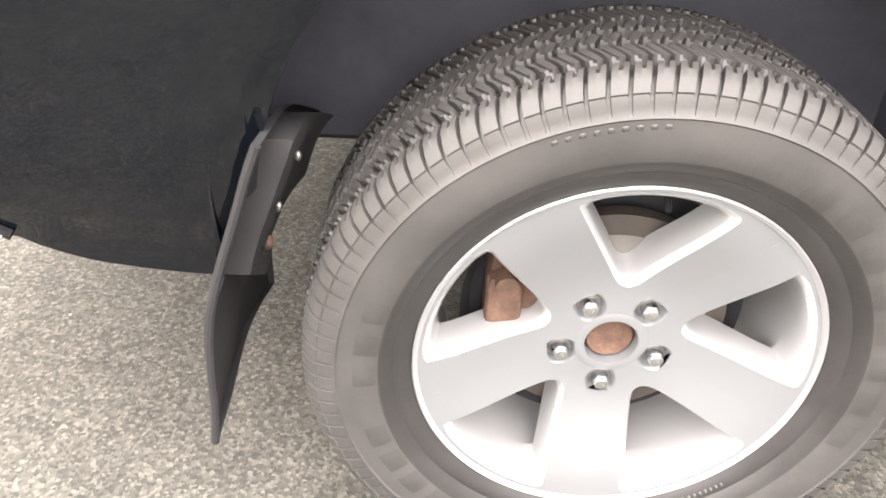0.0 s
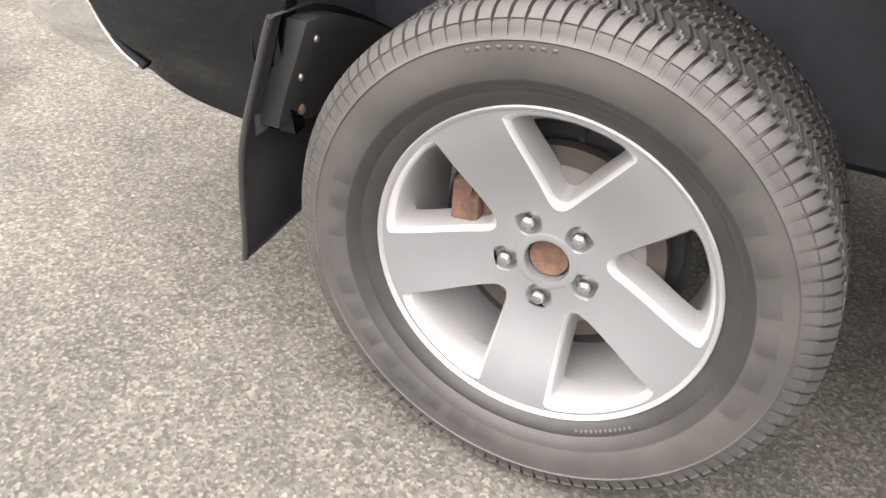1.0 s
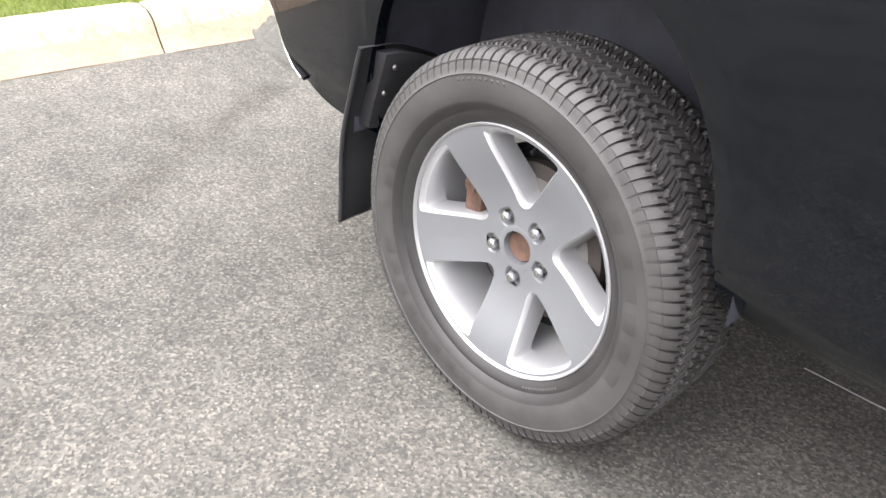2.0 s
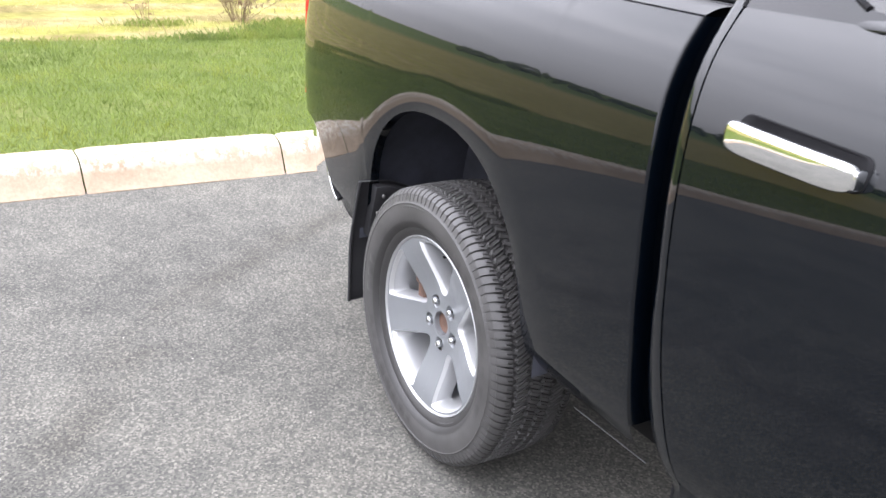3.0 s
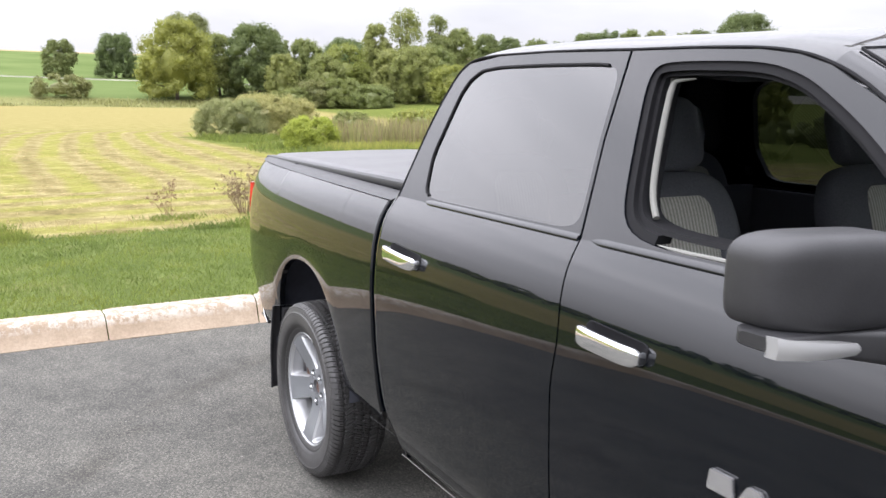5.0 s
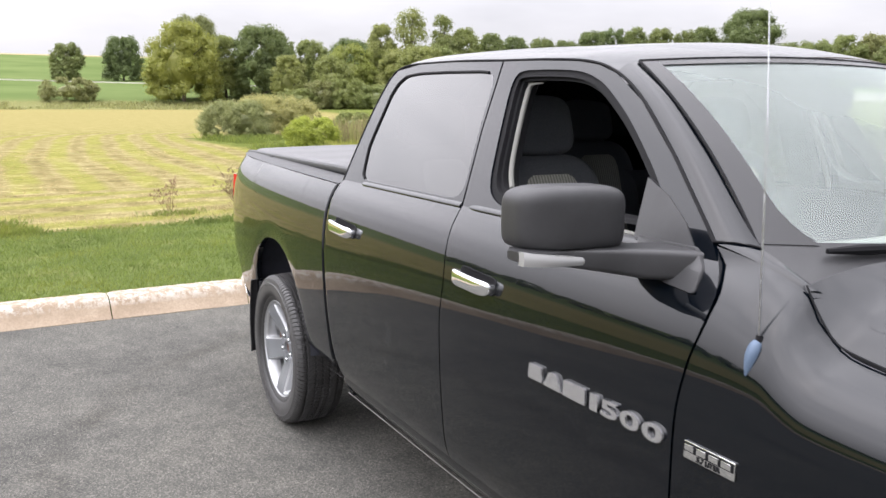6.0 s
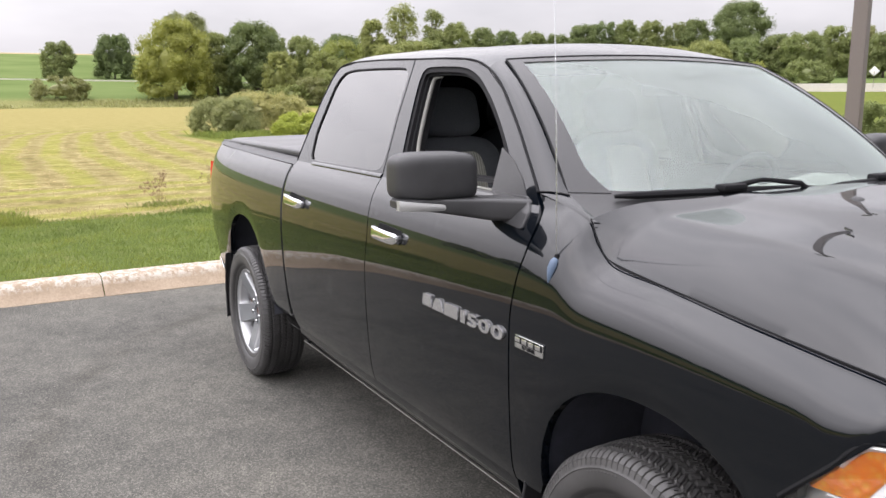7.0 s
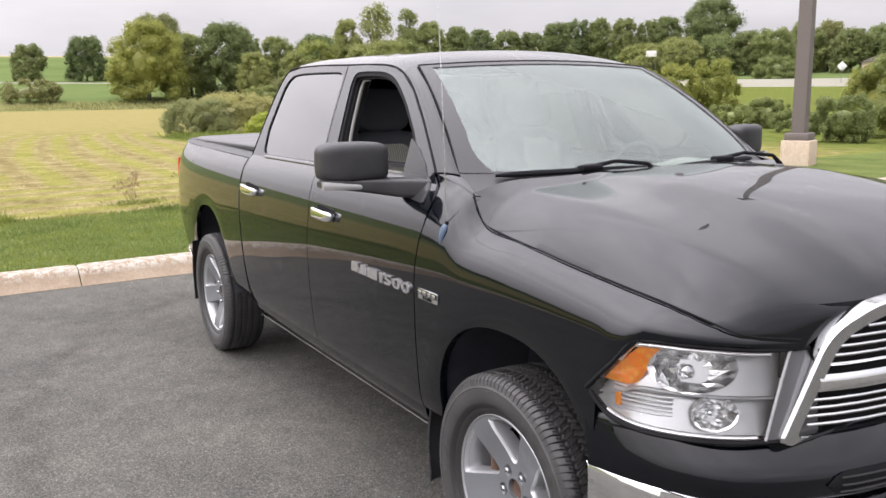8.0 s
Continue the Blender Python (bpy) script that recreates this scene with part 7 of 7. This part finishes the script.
def blades(name, n, area, h_lo, h_hi, width, material, seed, lean=0.35, density=None):
    """Upright grass blades, tapered, in one joined mesh."""
    rng = np.random.default_rng(seed)
    x0, x1, y0, y1 = area
    x, y = rng.uniform(x0, x1, n), rng.uniform(y0, y1, n)
    if density is not None:
        keep = rng.uniform(size=n) < np.array([density(a, b) for a, b in zip(x, y)])
        x, y = x[keep], y[keep]
        n = len(x)
    z = np.array([height(a, b) for a, b in zip(x, y)]) - 0.005
    h = rng.uniform(h_lo, h_hi, n)
    a = rng.uniform(0, 2 * math.pi, n)
    w = width * rng.uniform(0.6, 1.4, n)
    lx, ly = rng.normal(scale=lean, size=n) * h, rng.normal(scale=lean, size=n) * h
    dx, dy = np.cos(a) * w, np.sin(a) * w
    p = np.stack([np.stack([x - dx, y - dy, z], 1), np.stack([x + dx, y + dy, z], 1),
                  np.stack([x + lx * 0.4 + dx * 0.7, y + ly * 0.4 + dy * 0.7, z + h * 0.6], 1), np.stack([x + lx, y + ly, z + h], 1)], 1).reshape(-1, 3)
    return new(name, quads_mesh(name, p, material))


def patch(x, y, s=0.35, c=0.0, k=3.0):
    return max(0.0, min(1.0, 0.5 + c + k * noise.noise((x * s, y * s, 3.3))))


def build_grass():
    tagged(blades("lawn_grass", 76000, (-7.2, -3.12, -3.4, 7.5), 0.02, 0.055, 0.0035, BLADE, 1), "short green lawn grass behind the kerb", "grass", kind="stuff")
    tagged(blades("lawn_grass", 42000, (-7.2, -3.12, -16.0, -3.4), 0.02, 0.055, 0.005, BLADE, 2), "short green lawn grass behind the kerb", "grass", kind="stuff")
    tagged(blades("long_grass", 42000, (-8.1, -6.9, -6.0, 9.0), 0.035, 0.11, 0.003, BLADE, 3, 0.35, lambda a, b: patch(a, b, 0.9, 0.15)), "long uncut grass along the field's edge", "grass", kind="stuff")
    tagged(blades("dry_grass", 3000, (-8.6, -7.3, -6.0, 9.0), 0.03, 0.08, 0.002, STRAW, 4, 0.35, lambda a, b: patch(a, b, 0.7, -0.1)), "dry stalks along the field's edge", "grass", kind="stuff")
    tagged(blades("hay_stubble", 30000, (-26, -7.6, -7.0, 10.0), 0.010, 0.028, 0.005, STRAW, 5, 1.2, lambda a, b: patch(a, b, 0.8, -0.05)), "pale cut hay lying on the field", "hay", kind="stuff")
    tagged(blades("hay_regrowth", 22000, (-26, -7.6, -7.0, 10.0), 0.012, 0.032, 0.005, LEAF_LIME, 6, 0.5, lambda a, b: patch(a, b, 0.5, -0.1)), "green regrowth between the hay", "grass", kind="stuff")
    tagged(blades("cattails", 1900, (-27.0, -21.5, 10.0, 17.5), 0.45, 1.25, 0.010, REED, 7, 0.10), "brown cattail reeds by the thicket", "reeds", kind="stuff")
    tagged(blades("cattails", 2800, (-27.5, -22.0, 9.6, 18.0), 0.4, 1.10, 0.012, LEAF_DULL, 8, 0.10), "grey-green reeds by the thicket", "reeds", kind="stuff")
    tagged(blades("thicket_grass", 42000, (-33.5, -14.0, 6.4, 22.0), 0.08, 0.34, 0.010, BLADE, 9, 0.35, lambda a, b: patch(a, b, 0.5, 0.35) * min(1.0, max(0.0, (b - 6.5) / 0.8 + 0.6 * noise.noise((a * 0.4, b * 0.4, 0))))), "long green grass before the thicket", "grass", kind="stuff")
    tagged(blades("thicket_grass", 6000, (-22.5, -20.0, 8.6, 16.0), 0.15, 0.45, 0.008, LEAF_LIME, 12, 0.25, lambda a, b: patch(a, b, 0.5, 0.1)), "yellow-green reeds before the thicket", "grass", kind="stuff")
    tagged(blades("thicket_grass", 9000, (-196, -172, -40, 90.0), 0.3, 0.8, 0.10, LEAF_DULL, 10, 0.3, lambda a, b: patch(a, b, 0.1, 0.1)), "rough grass at the far end of the field", "grass", kind="stuff")


def weed(at, h, n, seed):
    """A dried weed: branching stems with brown seed heads."""
    rng = np.random.default_rng(seed)
    x, y = at
    root = thing("dry_weed", (x, y, height(x, y)), "brown dried weed with dark seed heads", "weed", "dry weeds by the lawn")
    bm = bmesh.new()
    heads = []
    for k in range(n):
        a, q = rng.uniform(0, 6.28), rng.uniform(0.2, 0.85) * h
        top = Vector((math.cos(a) * q, math.sin(a) * q, h * rng.uniform(0.35, 1.0)))
        mid = Vector((top.x * 0.5, top.y * 0.5, top.z * 0.5))
        tube([(0.14 * h * math.cos(a), 0.14 * h * math.sin(a), 0), mid * 1.2, top], [0.0032, 0.0028, 0.002], 4, bm)
        for _ in range(5):
            e = mid.lerp(top, rng.uniform(0.3, 1.0)) + Vector(rng.normal(scale=0.05, size=3))
            tube([mid.lerp(top, 0.5), e], 0.0016, 3, bm)
            heads.append(e)
        heads.append(top)
    s = place("stalk", bm, WEED)
    s.parent = root
    pts = []
    for e in heads:
        c = np.array(e) + rng.normal(scale=0.012, size=(9, 3))
        d = rng.normal(size=(9, 3))
        d /= np.linalg.norm(d, axis=1, keepdims=True)
        pts.append(leaf_quads(rng, c, d, 0.013))
    hd = new("seed_head_fluff", quads_mesh("seed_head_fluff", np.concatenate(pts), WEED))
    hd.parent = root
    tagged(hd, kind="stuff")


# ---- lamp post, far road, signs ----
def build_lamp_post():
    x, y = -6.0, 14.75
    z = height(x, y)
    root = thing("lamp_post", (x, y, z), "brown steel lamp post on a tan concrete base", "lamp post")
    a = math.radians(20)
    turn = Matrix.Rotation(a, 4, "Z")
    part("base", box((0.62, 0.62, 1.15), (x, y, z - 0.03), 0.03, turn), BASECON, root, "square tan concrete base")
    part("base_cover", box((0.52, 0.52, 0.17), (x, y, z + 0.62), 0.02, turn), POLE, root)
    bm = bmesh.new()
    rows = []
    for zz, w in ((0.62, 0.150), (4.5, 0.135), (12.2, 0.110)):
        rows.append([bm.verts.new(Vector((x, y, z + zz)) + turn @ Vector((sx * w, sy * w, 0))) for sx, sy in ((-1, -1), (1, -1), (1, 1), (-1, 1))])
    for p, q in zip(rows, rows[1:]):
        for k in range(4):
            bm.faces.new((p[k], p[(k + 1) % 4], q[(k + 1) % 4], q[k]))
    bm.faces.new(rows[-1])
    bmesh.ops.bevel(bm, geom=[e for e in bm.edges if abs(e.verts[0].co.z - e.verts[1].co.z) > 1], offset=0.02, segments=2, affect="EDGES")
    part("pole", bm, POLE, root)
    for s in (-1, 1):
        c = Vector((x, y, z + 12.05)) + turn @ Vector((0, 0.95 * s, 0))
        head = part("lamp_head", box((0.42, 0.75, 0.22), c, 0.03, turn), POLE, root)
        part("lamp_arm", tube([(x, y, z + 12.05), c], 0.05, 8), POLE, root)
        part("lamp_cover", box((0.34, 0.62, 0.02), c - Vector((0, 0, 0.115)), 0.005, turn), SIGN, head)


def ribbon(name, rows, width, material, label, lift=0.25):
    """A road along places of (bearing, distance)."""
    pts = [Vector((*far_at(b, r), 0)) for b, r in rows]
    bm = bmesh.new()
    prev = None
    for i, p in enumerate(pts):
        d = (pts[min(i + 1, len(pts) - 1)] - pts[max(i - 1, 0)]).normalized()
        nrm = Vector((-d.y, d.x, 0))
        zc = height(p.x, p.y) + lift
        row = [bm.verts.new((p + nrm * s * width / 2) + Vector((0, 0, zc))) for s in (-1, 1)]
        low = [bm.verts.new(v.co - Vector((0, 0, 1.2))) for v in row]
        if prev:
            bm.faces.new((prev[0], row[0], row[1], prev[1]))
            bm.faces.new((prev[2], low[0], row[0], prev[0]))
            bm.faces.new((prev[1], row[1], low[1], prev[3]))
        prev = row + low
    return tagged(place(name, bm, material, smooth=False), label, "road", kind="structure")


def sign(bearing, r, w, h, up, diamond=False):
    x, y = far_at(bearing, r)
    z = height(x, y)
    root = thing("road_sign", (x, y, z), "pale diamond road sign on a post" if diamond else "white rectangular sign on posts", "sign")
    turn = Matrix.Rotation(radians(bearing), 4, "Z") @ (Matrix.Rotation(radians(45), 4, "X") if diamond else Matrix())
    part("sign_plate", box((0.05, w, h), (x, y, z + up), 0.01, turn), SIGN, root)
    for s in ((0,) if diamond else (-0.38, 0.38)):
        px, py = x - math.sin(radians(bearing)) * s * w, y + math.cos(radians(bearing)) * s * w
        part("post", tube([(px, py, z - 0.2), (px, py, z + up)], 0.06, 6), POLE, root)


def build_far():
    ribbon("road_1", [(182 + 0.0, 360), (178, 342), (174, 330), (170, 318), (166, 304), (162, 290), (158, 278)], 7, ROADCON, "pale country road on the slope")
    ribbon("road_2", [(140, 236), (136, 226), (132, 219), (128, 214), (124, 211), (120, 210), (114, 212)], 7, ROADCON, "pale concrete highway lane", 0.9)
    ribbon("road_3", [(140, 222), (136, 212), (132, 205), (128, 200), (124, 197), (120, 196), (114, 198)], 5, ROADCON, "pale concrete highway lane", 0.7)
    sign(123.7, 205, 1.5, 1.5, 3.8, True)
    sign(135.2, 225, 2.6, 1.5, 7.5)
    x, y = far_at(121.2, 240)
    z = height(x, y)
    h = thing("farm_shed", (x, y, z), "low shed with a grey roof behind the trees", "house")
    part("wall", box((9, 14, 3.2), (x, y, z + 1.6), 0, Matrix.Rotation(radians(20), 4, "Z")), BASECON, h)
    bm = bmesh.new()
    t = Matrix.Translation((x, y, z + 3.2)) @ Matrix.Rotation(radians(20), 4, "Z")
    v = [bm.verts.new(t @ Vector(p)) for p in ((-5, -7.6, 0), (5, -7.6, 0), (5, 7.6, 0), (-5, 7.6, 0), (0, -7.6, 2.0), (0, 7.6, 2.0))]
    for f in ((0, 1, 4), (1, 2, 5, 4), (2, 3, 5), (3, 0, 4, 5), (0, 3, 2, 1)):
        bm.faces.new([v[k] for k in f])
    part("roof", bm, POLE, h, smooth=False)


build_far()
build_lamp_post()
build_trees()
weed((-8.3, 2.1), 0.66, 38, 5)
weed((-8.6, 1.05), 0.50, 8, 6)
build_grass()
